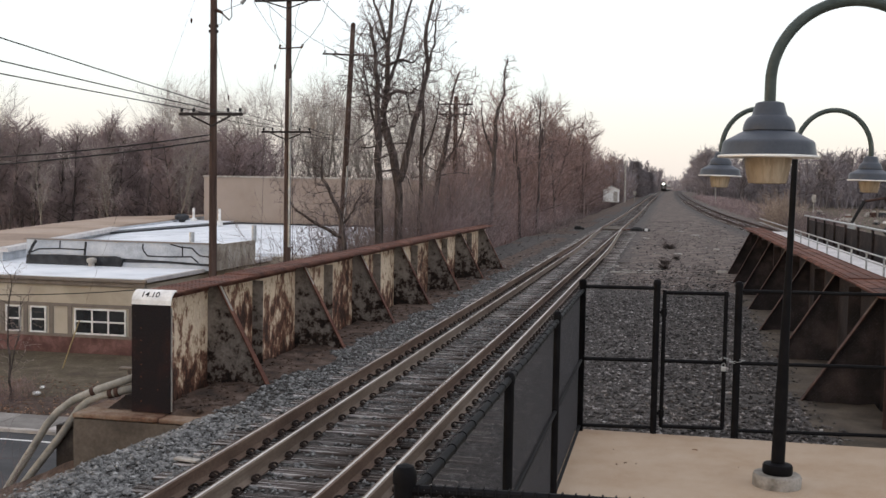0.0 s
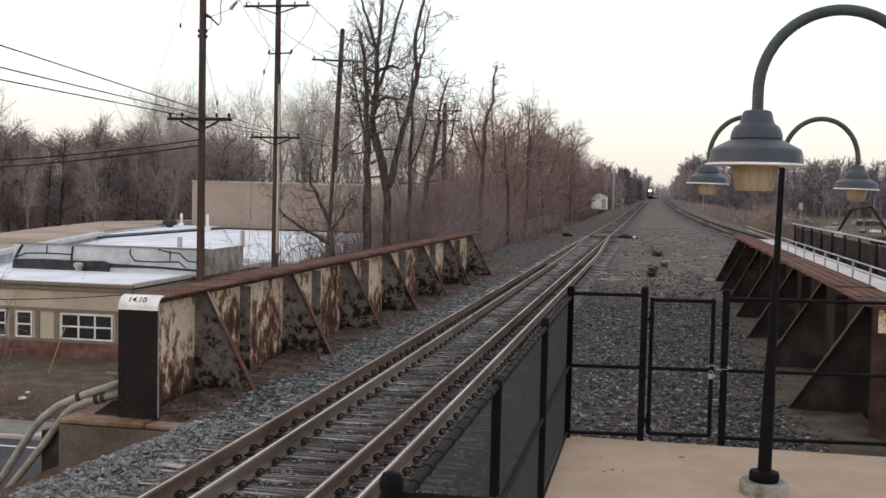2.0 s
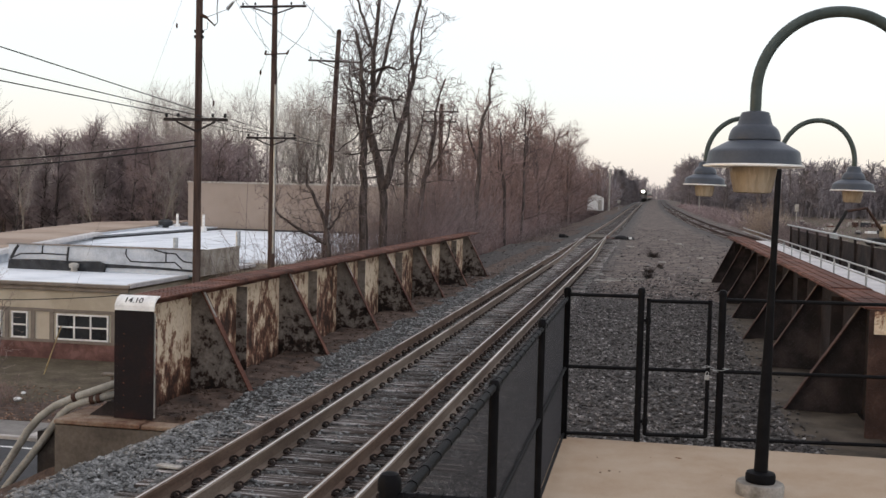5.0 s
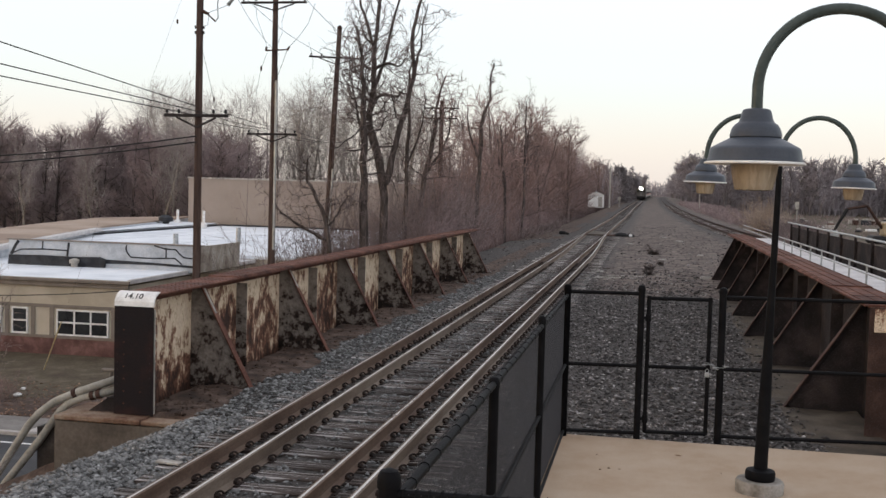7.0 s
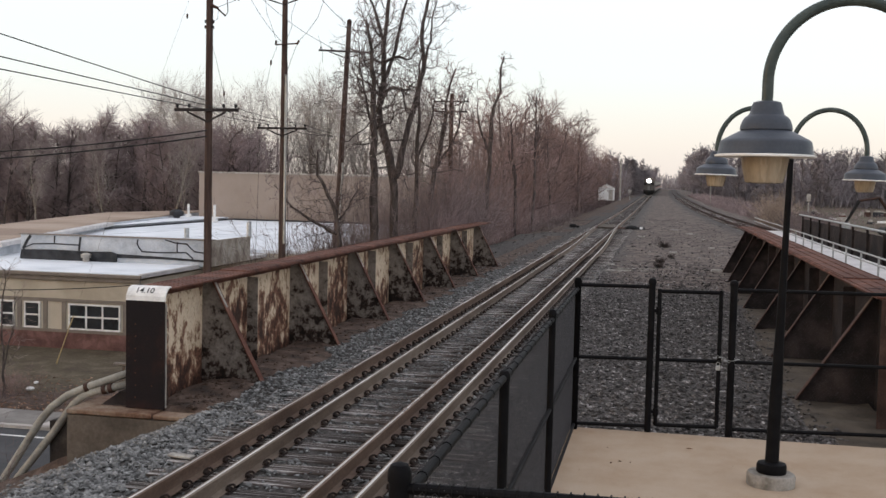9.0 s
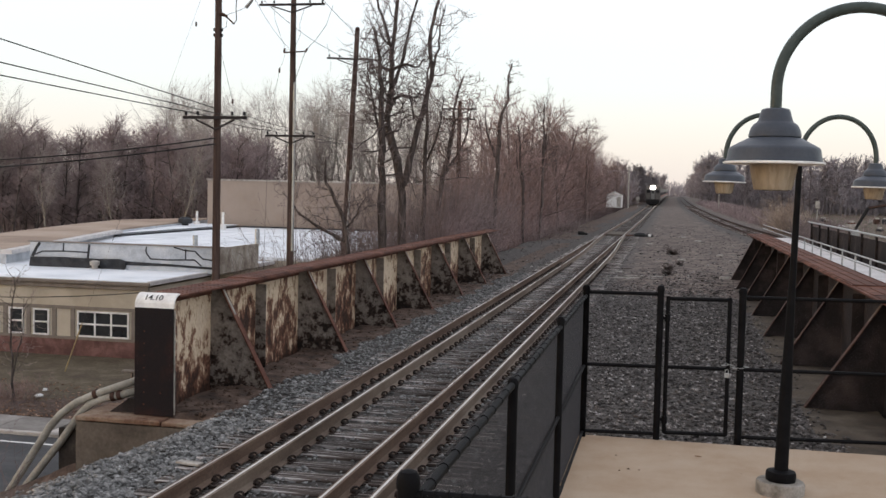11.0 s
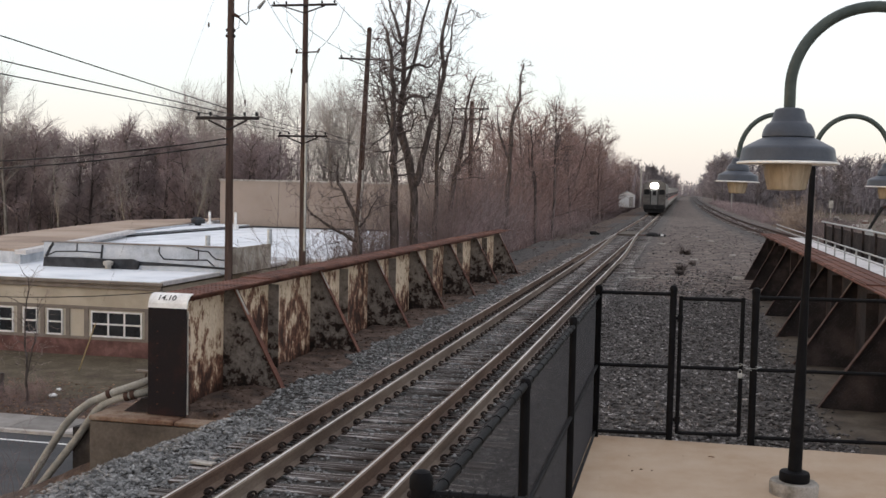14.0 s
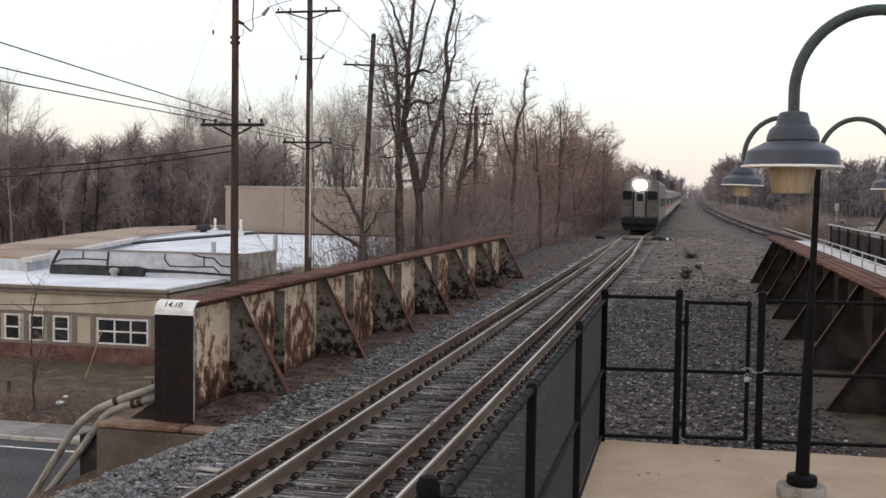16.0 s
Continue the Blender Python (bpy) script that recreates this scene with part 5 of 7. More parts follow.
straight = gnarled(12, [([(0, 0, 0), (0, 0, 4.6), (-0.1, 0, 6.7), (-0.1, 0, 8.4), (-0.25, 0, 9.7), (-0.5, 0, 11.1)], 0.21), ([(-0.1, 0, 6.7), (-0.6, 0.2, 8.3), (-0.9, 0.3, 10.2)], 0.07)], 24, M_TWIG_GREY)
slender = gnarled(13, [([(0, 0, 0), (0, 0, 5.0), (0.1, 0, 7.2), (0, 0, 9.0), (0.2, 0, 10.4)], 0.13), ([(0.05, 0, 5.5), (0.6, 0.1, 7.0), (0.8, 0.2, 8.6)], 0.06)], 22, M_TWIG_GREY, 0.008)
leaning = gnarled(14, [([(0, 0, 0), (0.3, 0, 5.0), (0.8, 0, 6.8), (0.85, 0, 8.4), (1.2, 0, 9.7)], 0.15), ([(0.3, 0, 5.0), (1.3, 0.1, 6.6), (1.7, 0.1, 8.6)], 0.08)], 20, M_TWIG, 0.009)
crooked = gnarled(15, [([(0, 0, 0), (0.05, 0, 5.6), (0.15, 0, 8.2), (0.25, 0, 9.4), (0.7, 0, 10.4), (0.55, 0, 11.5), (0.85, 0, 12.4)], 0.17), ([(0.1, 0, 6.5), (-0.5, 0.2, 8.0), (-0.8, 0.2, 9.6)], 0.1)], 13, M_TWIG, 0.01, (0.4, 1.6), 4)
small = gnarled(16, [([(0, 0, 0), (0.07, 0, 3.7), (-0.45, 0, 4.95), (-1.0, 0, 5.85), (-0.95, 0, 6.6)], 0.13), ([(0.07, 0, 3.3), (-1.15, 0, 3.8), (-2.05, -0.1, 4.45), (-2.7, -0.1, 5.25)], 0.09), ([(0, 0, 3.9), (0.4, 0.1, 4.5), (0.75, 0.1, 5.3)], 0.06)], 16, M_TWIG_GREY, 0.009, (0.5, 1.9))
sap = gnarled(17, [([(0, 0, 0), (0.05, 0, 1.8), (-0.1, 0, 3.4), (0.1, 0, 5.2)], 0.06), ([(0.02, 0, 1.2), (0.3, 0, 2.6), (0.5, 0, 4.4)], 0.035)], 14, M_TWIG_PALE, 0.005, (0.5, 1.5), 3)
tree(forked, -10.93, 43, "tall bare tree with a dark forked trunk behind the girder", z=-1.55)
tree(straight, -11.54, 42, "tall bare tree with a straight grey trunk and stubby boughs", z=-1.55)
tree(slender, -10.65, 45.5, "slender dark bare tree in the track-side thicket", z=-1.5)
tree(leaning, -10.7, 48, "bare tree with leaning crooked limbs in the track-side thicket", z=-1.5)
tree(crooked, -10.15, 62, "old bare tree with a crooked dark top above the thicket", z=-1.9)
tree(small, -12.75, 41, "small crooked bare tree on the bank behind the girder", z=-2.5)
tree(sap, -27.9, 40.95, "thin bare sapling on the road verge", 30, 1.1)
r2 = np.random.default_rng(5)

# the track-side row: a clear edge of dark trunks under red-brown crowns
far_kinds = [crowned(61 + k, 18.0, 0.25, 22, 3, 3, 0.95, 0.16, 0.26, 0.1, 0.05, M_BARK_HAZED, M_TWIG_HAZED, haze=400, blur=0.06) for k in range(4)]
side_kinds = [crowned(31 + k, 10.5, 0.2, 22, 4, 5, 0.9, 0.14, 0.28, 0.017, 0.06, M_BARK_BROWN, (M_TWIG, M_TWIG_RUST, M_TWIG_DUSK)[k % 3], stems=1 + k % 2, haze=1050, blur=0.05) for k in range(5)]
for k in range(64):
    y = 50 + 185 * (k / 64) ** 1.25
    x = max(-10.2 - 4.6 * r2.random(), -0.2 * y) - 3.8 * min(max((y - 125) / 60, 0), 1)
    grown = 0.5 if y < 58 else 0.6 if y < 66 else 0.95 if y < 73 else 1.16 if y < 82 else 1.24 if y < 95 else 1.19 if y < 125 else 1.3 if y < 190 else 1.26
    tree(side_kinds[k % 5], x, y, "bare red-brown tree in the track-side thicket", float(r2.uniform(0, 360)), float(r2.uniform(0.9, 1.1)) * grown, "track-side trees")
for k in range(12):
    y = 54 + 2.3 * k
    tree(side_kinds[k % 5], -13.5 - 5 * ((k * 0.618) % 1), y, "bare red-brown tree in the track-side thicket", float(r2.uniform(0, 360)), float(r2.uniform(0.45, 0.6)), "track-side trees")
for k in range(12):
    y = 128 + 7.2 * k
    tree(side_kinds[k % 5], -2.35 - 0.0583 * y - 0.8 * ((k * 0.618) % 1), y, "bare red-brown tree in the track-side thicket", float(r2.uniform(0, 360)), float(r2.uniform(1.14, 1.28)), "track-side trees")
for k in range(13):
    y = 222 + 4.5 * k
    tree(side_kinds[k % 5], -11.0 - 4.5 * ((k * 0.618) % 1), y, "bare brown tree behind the equipment hut", float(r2.uniform(0, 360)), float(r2.uniform(1.12, 1.28)), "trees behind the hut")
for x, y, size in ((-9.6, 71, 0.85), (-9.4, 79, 1.0), (-9.8, 95, 0.95), (-11.0, 116, 1.05)):
    tree(leaning if y > 90 or y < 75 else slender, x, y, "dark bare tree trunk at the thicket's edge", float(r2.uniform(0, 360)), size, "dark trunks of the thicket")
# the wood behind the buildings: a dark rounded mass with paler, taller trees in and behind it
dark_kinds = [crowned(51 + k, 19.0, 0.25, 18, 2, 3, 0.95, 0.18, 0.27, 0.052, 0.05, M_BARK, (M_TWIG_DARK, M_TWIG_DUSK, M_TWIG_DARK)[k % 3], haze=1150, blur=0.06) for k in range(5)]
pale_kinds = [crowned(71 + k, 24.0, 0.3, 18, 4, 5, 0.6, 0.3, 0.36, 0.021, 0.08, M_BARK_PALE, M_TWIG_ASH, 0.13, haze=1000, blur=0.06) for k in range(3)]
for k in range(70):
    x = -118 + 62 * ((k * 0.618) % 1) + float(r2.normal(0, 1.2))
    y = 138 + 26 * r2.random() + max(0, (x + 60) * 0.3)
    size = 1.02 if x < -75 else 0.96 if x < -64 else 0.9
    tree(dark_kinds[k % 5], x, y, "tall bare tree of the dark wood behind the buildings", float(r2.uniform(0, 360)), float(r2.uniform(0.9, 1.08)) * size, "wood behind the buildings")
for k in range(32):
    x = -85.5 + 50 * ((k * 0.618) % 1)
    tree(pale_kinds[k % 3], x, 166 + 10 * r2.random(), "tall pale-barked bare tree at the wood's edge", float(r2.uniform(0, 360)), float(r2.uniform(0.96, 1.12)), "pale trees of the wood")
broad = crowned(83, 25.0, 0.36, 20, 5, 6, 0.8, 0.3, 0.4, 0.026, 0.07, M_BARK_PALE, M_TWIG_ASH, 0.14, haze=2400, blur=0.05)
tree(broad, -96.5, 137, "large pale-barked tree with whitish limbs before the wood", 70, 1.04, "pale trees of the wood")
for x, y, size, turn in ((-86.5, 135, 0.62, 20), (-75.6, 135, 0.64, 100), (-66.6, 136, 0.8, 200), (-65.2, 136.5, 0.82, 310), (-108, 140, 0.95, 160)):
    tree(pale_kinds[(1, 2)[x > -80]], x, y, "slim pale-barked tree before the dark wood", turn, size, "pale trees of the wood")
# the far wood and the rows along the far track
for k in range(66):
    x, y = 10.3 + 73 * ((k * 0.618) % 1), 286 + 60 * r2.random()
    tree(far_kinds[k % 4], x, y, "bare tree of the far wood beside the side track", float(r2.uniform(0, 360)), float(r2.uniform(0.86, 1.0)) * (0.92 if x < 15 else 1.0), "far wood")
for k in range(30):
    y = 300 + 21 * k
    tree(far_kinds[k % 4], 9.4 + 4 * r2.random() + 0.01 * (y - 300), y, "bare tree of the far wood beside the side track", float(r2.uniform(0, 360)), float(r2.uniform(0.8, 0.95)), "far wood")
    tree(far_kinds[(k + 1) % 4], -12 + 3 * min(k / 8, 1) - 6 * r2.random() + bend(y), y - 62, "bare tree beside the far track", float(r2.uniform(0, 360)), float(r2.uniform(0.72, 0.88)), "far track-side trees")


def brush(name, n, place, height, twig, label, thin=0.012, arms=5, lean=0.1, arm=(0.4, 1.0)):
    """A thicket of bare bent stems with short twigs; place gives x, y for n stems."""
    x, y = place(n)
    h = height(x, y) * r2.uniform(0.55, 1.0, n)
    w = Wood(int(r2.integers(1 << 30)))
    d = np.stack([r2.normal(0, lean, n), r2.normal(0, lean, n), np.ones(n)], -1)
    pts = w.shoots(np.stack([x, y, land(x, y) - 0.1], -1), d, h, thin * 1.3, 3, lean, 0.05, fine=True)
    p, d, t = w.forks(pts, arms, 0.12, 1.0, 0.8)
    w.twigs(p, d, r2.uniform(*arm, len(t)) * (1.2 - 0.6 * t), thin)
    me = twiggy_mesh(name, [np.concatenate(c) for c in zip(*w.fine)], w.cones[0], twig)
    return tagged(new(name, me), label, "brush", kind="stuff")


def strip(x0, x1, y0, y1, power=1.0):
    return lambda n: (r2.uniform(x0, x1, n), y0 + (y1 - y0) * r2.random(n) ** power)


def side_strip(y0, y1, power, edge, depth):
    """Places in the strip left of the track, its edge falling back past 90 m."""
    def pick(n):
        y = y0 + (y1 - y0) * r2.random(n) ** power
        e = edge - 4.2 * np.clip((y - 90) / 90, 0, 1)
        return np.maximum(e - depth * r2.random(n), -0.2 * y - 0.6 * r2.random(n)), y
    return pick


def bank_strip(n):
    y = 75 + 130 * r2.random(n)
    return 9.6 + np.maximum(0.112 * y - 9.0, 0.8) * r2.random(n), y


brush("thicket", 3900, side_strip(43, 235, 1.5, -8.9, 5.6), lambda x, y: (2.4 + np.clip((-8.6 - x) * 1.1, 0, 4.5)) * (1 + 0.45 * rough_field(x, y, 4.0)), M_TWIG_DUSK, "dense brown bare thicket beside the track", 0.011, 9, 0.16, (0.3, 1.0))
brush("track_side_brush", 2600, side_strip(66, 235, 1.2, -9.8, 5.0), lambda x, y: 8.2 + 2.6 * rough_field(x, y, 5.0), M_TWIG_RUST, "tall red-brown brush beside the track", 0.018, 11, 0.14, (0.5, 1.6))
brush("wood_understory", 1100, strip(-140, -36, 140, 165), lambda x, y: 8.0 + 2.5 * rough_field(x, y, 9), M_TWIG_DARK, "dark bare undergrowth inside the wood", 0.035, 11, 0.2, (1.0, 2.4))
brush("wood_foot_brush", 1100, strip(-140, -50, 132, 137), lambda x, y: 3.4 + 1.0 * rough_field(x, y, 5), M_TWIG_DUSK, "red-brown brush along the wood's foot", 0.02, 9, 0.25, (0.4, 1.0))
brush("wood_edge_brush", 2000, strip(-150, -25, 178, 200), lambda x, y: np.where(x < -74, 19.0, 14.5) + 2.5 * rough_field(x, y, 14), M_TWIG_PALE, "dense grey-brown bare wood behind the buildings", 0.075, 11, 0.14, (1.0, 2.6))
brush("far_wood_brush", 1500, strip(12.5, 105, 300, 370), lambda x, y: 15.0 + 2.0 * rough_field(x, y, 14), M_TWIG_HAZED, "far bare wood across the side track", 0.1, 11, 0.15, (1.2, 3.0))
brush("far_bank_brush", 900, lambda n: (lambda y: (11.5 + 7 * r2.random(n) + 0.012 * (y - 300), y))(300 + 600 * r2.random(n) ** 1.2), lambda x, y: 8.5 + 0 * x, M_TWIG_HAZED, "bare brush along the far side track", 0.11, 8, 0.15, (1.0, 2.2))
brush("far_trackside_brush", 1100, lambda n: (lambda y: (-9 - 12 * r2.random(n) + bend(y), y))(232 + 670 * r2.random(n) ** 1.3), lambda x, y: 9.6 + 1.5 * rough_field(x, y, 25), M_TWIG_HAZED, "bare brush along the far track", 0.1, 8, 0.15, (1.0, 2.2))
brush("bank_brush", 1100, bank_strip, lambda x, y: 1.6 + 0.8 * rough_field(x, y, 9), M_TWIG_GREY, "low brown brush beyond the side track", 0.012, 8, 0.25, (0.3, 0.8))
brush("bank_bush", 330, strip(8.9, 10.4, 90, 100), lambda x, y: 3.4 + 1.2 * rough_field(x, y, 1.5), M_TWIG_TAN, "tan bare bush on the bank beyond the side track", 0.012, 13, 0.3, (0.3, 0.9))
brush("bank_shrub", 300, strip(10.8, 13.6, 88, 99), lambda x, y: 1.7 + 0.5 * rough_field(x, y, 1.5), M_TWIG_GREY, "dark bare shrub on the bank beyond the side track", 0.016, 12, 0.3, (0.3, 0.7))
brush("bank_twigs", 34, strip(-9.4, -8.0, 11.0, 12.6), lambda x, y: 1.35 + 0.3 * rough_field(x, y, 0.5), M_TWIG_DUSK, "thin bare twigs on the bank beside the abutment", 0.0028, 6, 0.2, (0.1, 0.4))
brush("verge_thicket", 420, strip(-36, -27.2, 40.2, 43.2), lambda x, y: 1.5 + 0.7 * rough_field(x, y, 1.5), M_TWIG, "tangled brown brush on the road verge", 0.005, 9, 0.35, (0.2, 0.6))
brush("verge_brush", 420, strip(-40, -15, 39.4, 42.8), lambda x, y: 0.8 + 0 * x, M_TWIG_GREY, "low dead brush on the road verge", 0.006, 6, 0.3, (0.1, 0.4))
brush("pole_brush", 1500, strip(-18.0, -9.0, 42, 57), lambda x, y: 6.0 + 1.8 * rough_field(x, y, 2.5), M_TWIG_GREY, "bare brush among the trees behind the girder", 0.01, 9, 0.2, (0.4, 1.3))
brush("hut_back_brush", 600, lambda n: (lambda y: (-9.2 - 6 * r2.random(n), y))(220 + 60 * r2.random(n)), lambda x, y: 6.5 + 1.8 * rough_field(x, y, 6), M_TWIG_GREY, "dark bare brush behind the equipment hut", 0.035, 10, 0.25, (0.6, 1.6))
brush("shoulder_brush", 900, side_strip(72, 225, 0.9, -7.7, 1.9), lambda x, y: 0.9 + 0.5 * rough_field(x, y, 5), M_TWIG_GREY, "low dark brush along the foot of the thicket", 0.014, 9, 0.35, (0.25, 0.7))
brush("hut_brush", 700, lambda n: (lambda y: (-13.4 - 5 * r2.random(n), y))(140 + 95 * r2.random(n)), lambda x, y: 5.2 + 1.5 * rough_field(x, y, 6), M_TWIG_GREY, "dark bare brush beside the equipment hut", 0.022, 10, 0.25, (0.5, 1.4))
brush("bank_scrub", 1500, lambda n: (lambda y: (np.interp(y, cy2[:, 0], cy2[:, 1]) + 3.0 + (14.5 - np.interp(y, cy2[:, 0], cy2[:, 1]) - 3.0) * r2.random(n), y))(100 + 195 * r2.random(n) ** 0.8), lambda x, y: 1.3 + 0.7 * rough_field(x, y, 7), M_TWIG_DUSK, "low brown scrub between the side track and the wood", 0.02, 8, 0.3, (0.4, 1.0))


# ---- buildings beyond the road ----
def window_unit(x0, x1, z0, z1, y, cols, rows, parent):
    """A framed window in a wall that faces -y."""
    w = part("window", Shape().box(x0, x1, y - 0.02, y + 0.04, z0, z1), M_GLASS, parent, "dark glazed window with white frame")
    fr = Shape().box(x0 - 0.06, x1 + 0.06, y - 0.07, y + 0.02, z1, z1 + 0.07).box(x0 - 0.06, x1 + 0.06, y - 0.07, y + 0.02, z0 - 0.07, z0).box(x0 - 0.06, x0, y - 0.07, y + 0.02, z0, z1).box(x1, x1 + 0.06, y - 0.07, y + 0.02, z0, z1)
    part("frame", fr, M_WHITE, w)
    for k in range(1, cols):
        x = x0 + (x1 - x0) * k / cols
        part("muntin", Shape().box(x - 0.035, x + 0.035, y - 0.06, y + 0.02, z0, z1), M_WHITE, w)
    for k in range(1, rows):
        z = z0 + (z1 - z0) * k / rows
        part("muntin", Shape().box(x0, x1, y - 0.056, y + 0.02, z - 0.035, z + 0.035), M_WHITE, w)


FY, OLD_ROAD = 41.5, -5.0
office = thing("office_building", "low cream stucco building with brick base and white roof", "building")
part("wall", Shape().box(-37, -21.8, FY, 56, OLD_ROAD - 0.2, -1.5), M_STUCCO, office, "cream stucco wall")
part("brick_base", Shape().box(-37, -21.78, FY - 0.06, FY + 0.1, OLD_ROAD - 0.2, -3.86, bevel=0.01), M_BRICK, office, "red-brown brick base")
tr = Shape().box(-37, -21.75, FY - 0.05, FY, -2.56, -2.42).box(-37, -21.75, FY - 0.09, FY, -3.88, -3.76)
for x in (-21.95, -22.4, -25.3, -26.2, -27.45, -28.6, -30.0, -31.4):
    wd = 0.1
    tr.box(x - wd, x + wd, FY - 0.045, FY, -3.76, -2.56)
part("window_trim", tr, M_TAUPE, office, "taupe window surround")
window_unit(-25.0, -22.68, -3.68, -2.68, FY, 3, 2, office)
for x0, x1 in ((-27.15, -26.5), (-28.35, -27.75), (-29.6, -28.95), (-31.0, -30.3)):
    window_unit(x0, x1, -3.68, -2.66, FY, 1, 2, office)
part("eave", Shape().box(-37.2, -21.6, FY - 0.22, FY + 0.1, -1.42, -1.27, bevel=0.02).box(-37.1, -21.7, FY - 0.12, FY + 0.05, -1.62, -1.42, bevel=0.01), M_TAUPE, office, "grey-brown eave band")
part("roof", Shape().box(-37.1, -21.65, FY - 0.1, 56, -1.38, -1.24), M_ROOF, office, "weathered white coated flat roof")
part("parapet", Shape().box(-21.72, -21.58, FY - 0.1, 56, -1.4, -1.2, bevel=0.02), M_CONC_WHITE, office, "pale roof edge")
hall = thing("roof_monitor", "raised grey coated parapet on the roof, seamed with tar", "roof structure")
part("wall", Shape().box(-33.0, -22.35, 50, 50.5, -1.56, -0.22), M_ROOFGREY, hall)
part("end_wall", Shape().box(-22.36, -22.3, 50.02, 55.3, -1.56, -0.22), M_STAINED, hall, "stained pale end wall")
part("coping", Shape().box(-33.1, -22.25, 49.93, 50.55, -0.22, -0.17, bevel=0.01), M_TAUPE, hall)
tar = Shape()


def seam(points, w=0.035):
    """A strip of tar along points (x, z) on the wall."""
    for (x0, z0), (x1, z1) in zip(points, points[1:]):
        ln = math.hypot(x1 - x0, z1 - z0)
        ux, uz = (x1 - x0) / ln * w, (z1 - z0) / ln * w
        tar.prism([(x0 - ux * 0.5 - uz, z0 - uz * 0.5 + ux), (x0 - ux * 0.5 + uz, z0 - uz * 0.5 - ux), (x1 + ux * 0.5 + uz, z1 + uz * 0.5 - ux), (x1 + ux * 0.5 - uz, z1 + uz * 0.5 + ux)], "y", 49.985, 50.0)


seam([(-32.74, -0.9), (-32.28, -0.71), (-31.0, -0.66), (-29.6, -0.69)])
seam([(-31.03, -0.27), (-31.06, -0.68)])
seam([(-29.55, -0.3), (-29.63, -0.95)], 0.06)
seam([(-26.3, -0.3), (-26.34, -0.5), (-26.27, -0.66), (-26.06, -0.9), (-25.1, -0.92), (-23.63, -0.87), (-23.26, -1.16)])
seam([(-24.12, -0.36), (-24.12, -0.87)])
seam([(-24.76, -0.26), (-24.2, -0.4), (-23.58, -0.43), (-23.4, -0.62), (-23.16, -0.81), (-22.7, -0.85)])
seam([(-32.45, -0.3), (-32.6, -0.5), (-32.85, -0.95)], 0.08)
tar.prism([(-32.97, -1.5), (-30.5, -1.5), (-27.5, -1.53), (-27.38, -1.1), (-27.8, -0.96), (-29.0, -1.0), (-31.0, -0.97), (-32.9, -1.01)], "y", 49.86, 50.0)
tar.prism([(-27.6, -1.28), (-24.97, -1.25), (-22.6, -1.33), (-22.6, -1.22), (-24.97, -1.13), (-27.5, -1.07)], "y", 49.96, 50.0)
part("tar_seams", tar, M_TAR, hall, "black tar patches and seams", kind="stuff")
part("roof_vent", Shape().lathe([(0.16, -1.5), (0.16, -1.3), (0.24, -1.3), (0.26, -1.12), (0.1, -1.05)], (-29.0, 49.6, 0), 12), M_CONC_PALE, hall, "small pale roof vent", smooth=True)
shed = thing("white_roofed_hall", "long low hall with a bright white roof", "building")
part("wall", Shape().box(-40, -19.4, 56.1, 94.9, OLD_ROAD, -1.2), M_STUCCO, shed)
part("roof", Shape().box(-40.2, -19.2, 56.05, 94.9, -1.2, -1.02), M_ROOF, shed, "bright white coated roof")
part("roof_edge", Shape().box(-19.22, -19.12, 56.0, 94.9, -1.3, -0.98), M_STUCCO, shed)
part("roof_step", Shape().box(-45.5, -40.4, 71, 94.5, -1.6, -0.82, bevel=0.05), M_ROOFGREY, shed, "raised white roof section")
part("roof_step_cover", Shape().box(-45.6, -40.3, 70.9, 94.6, -0.82, -0.76, bevel=0.02), M_ROOF, shed, "white coated cover of the raised section")
part("roof_curb", Shape().box(-40.25, -39.95, 60, 94.8, -1.02, -0.9, bevel=0.02), M_TAR, shed, "dark tarred curb along the roof edge")
part("roof_curb", Shape().box(-39.9, -19.3, 94.55, 94.85, -1.02, -0.88, bevel=0.02), M_TAR, shed, "dark tarred curb along the warehouse wall")
for x, y, h in ((-43.5, 92.5, 0.45), (-38.9, 88.0, 0.55)):
    part("roof_pipe", Shape().lathe([(0.3, -1.0), (0.3, -0.55), (0.12, -0.5), (0.12, h)], (x, y, 0), 10), M_WHITE, shed, "white roof pipe")
part("roof_fan", Shape().lathe([(0.3, -1.0), (0.3, -0.6), (0.62, -0.55), (0.66, -0.2), (0.35, 0.0)], (-43.0, 89, 0), 12), M_TAR, shed, "dark roof fan")
for x, y, h in ((-30.35, 64.3, -0.35), (-26.9, 66.45, 0.1)):
    part("roof_pipe", Shape().tube([(x, y, -1.1), (x, y, h)], 0.17, 8), M_GALV, shed, "grey roof pipe", smooth=True)
for x0, y0, x1, y1 in ((-37.5, 62, -33.0, 84), (-31.0, 58, -29.0, 90)):
    part("roof_seam", Shape().prism([(x0, y0), (x0 + 0.12, y0), (x1 + 0.12, y1), (x1, y1)], "z", -1.024, -1.012), M_ROOFGREY, shed, "grey lap seam in the roof coating")
brown = thing("brown_roofed_building", "wide low building with a brown gravel roof", "building")
pts = [(-31.5, 42.0), (-33.0, 47.7), (-40.5, 72.0), (-46.8, 103.5), (-47.6, 103.5), (-50.8, 90.8), (-47.2, 76.0), (-43.2, 62.5), (-38.5, 49.0), (-36.8, 42.0)]
part("roof", Shape().prism([(x, y) for x, y in pts[1:9]], "z", -0.62, -0.5), M_BROWNROOF, brown, "brown gravel roof")
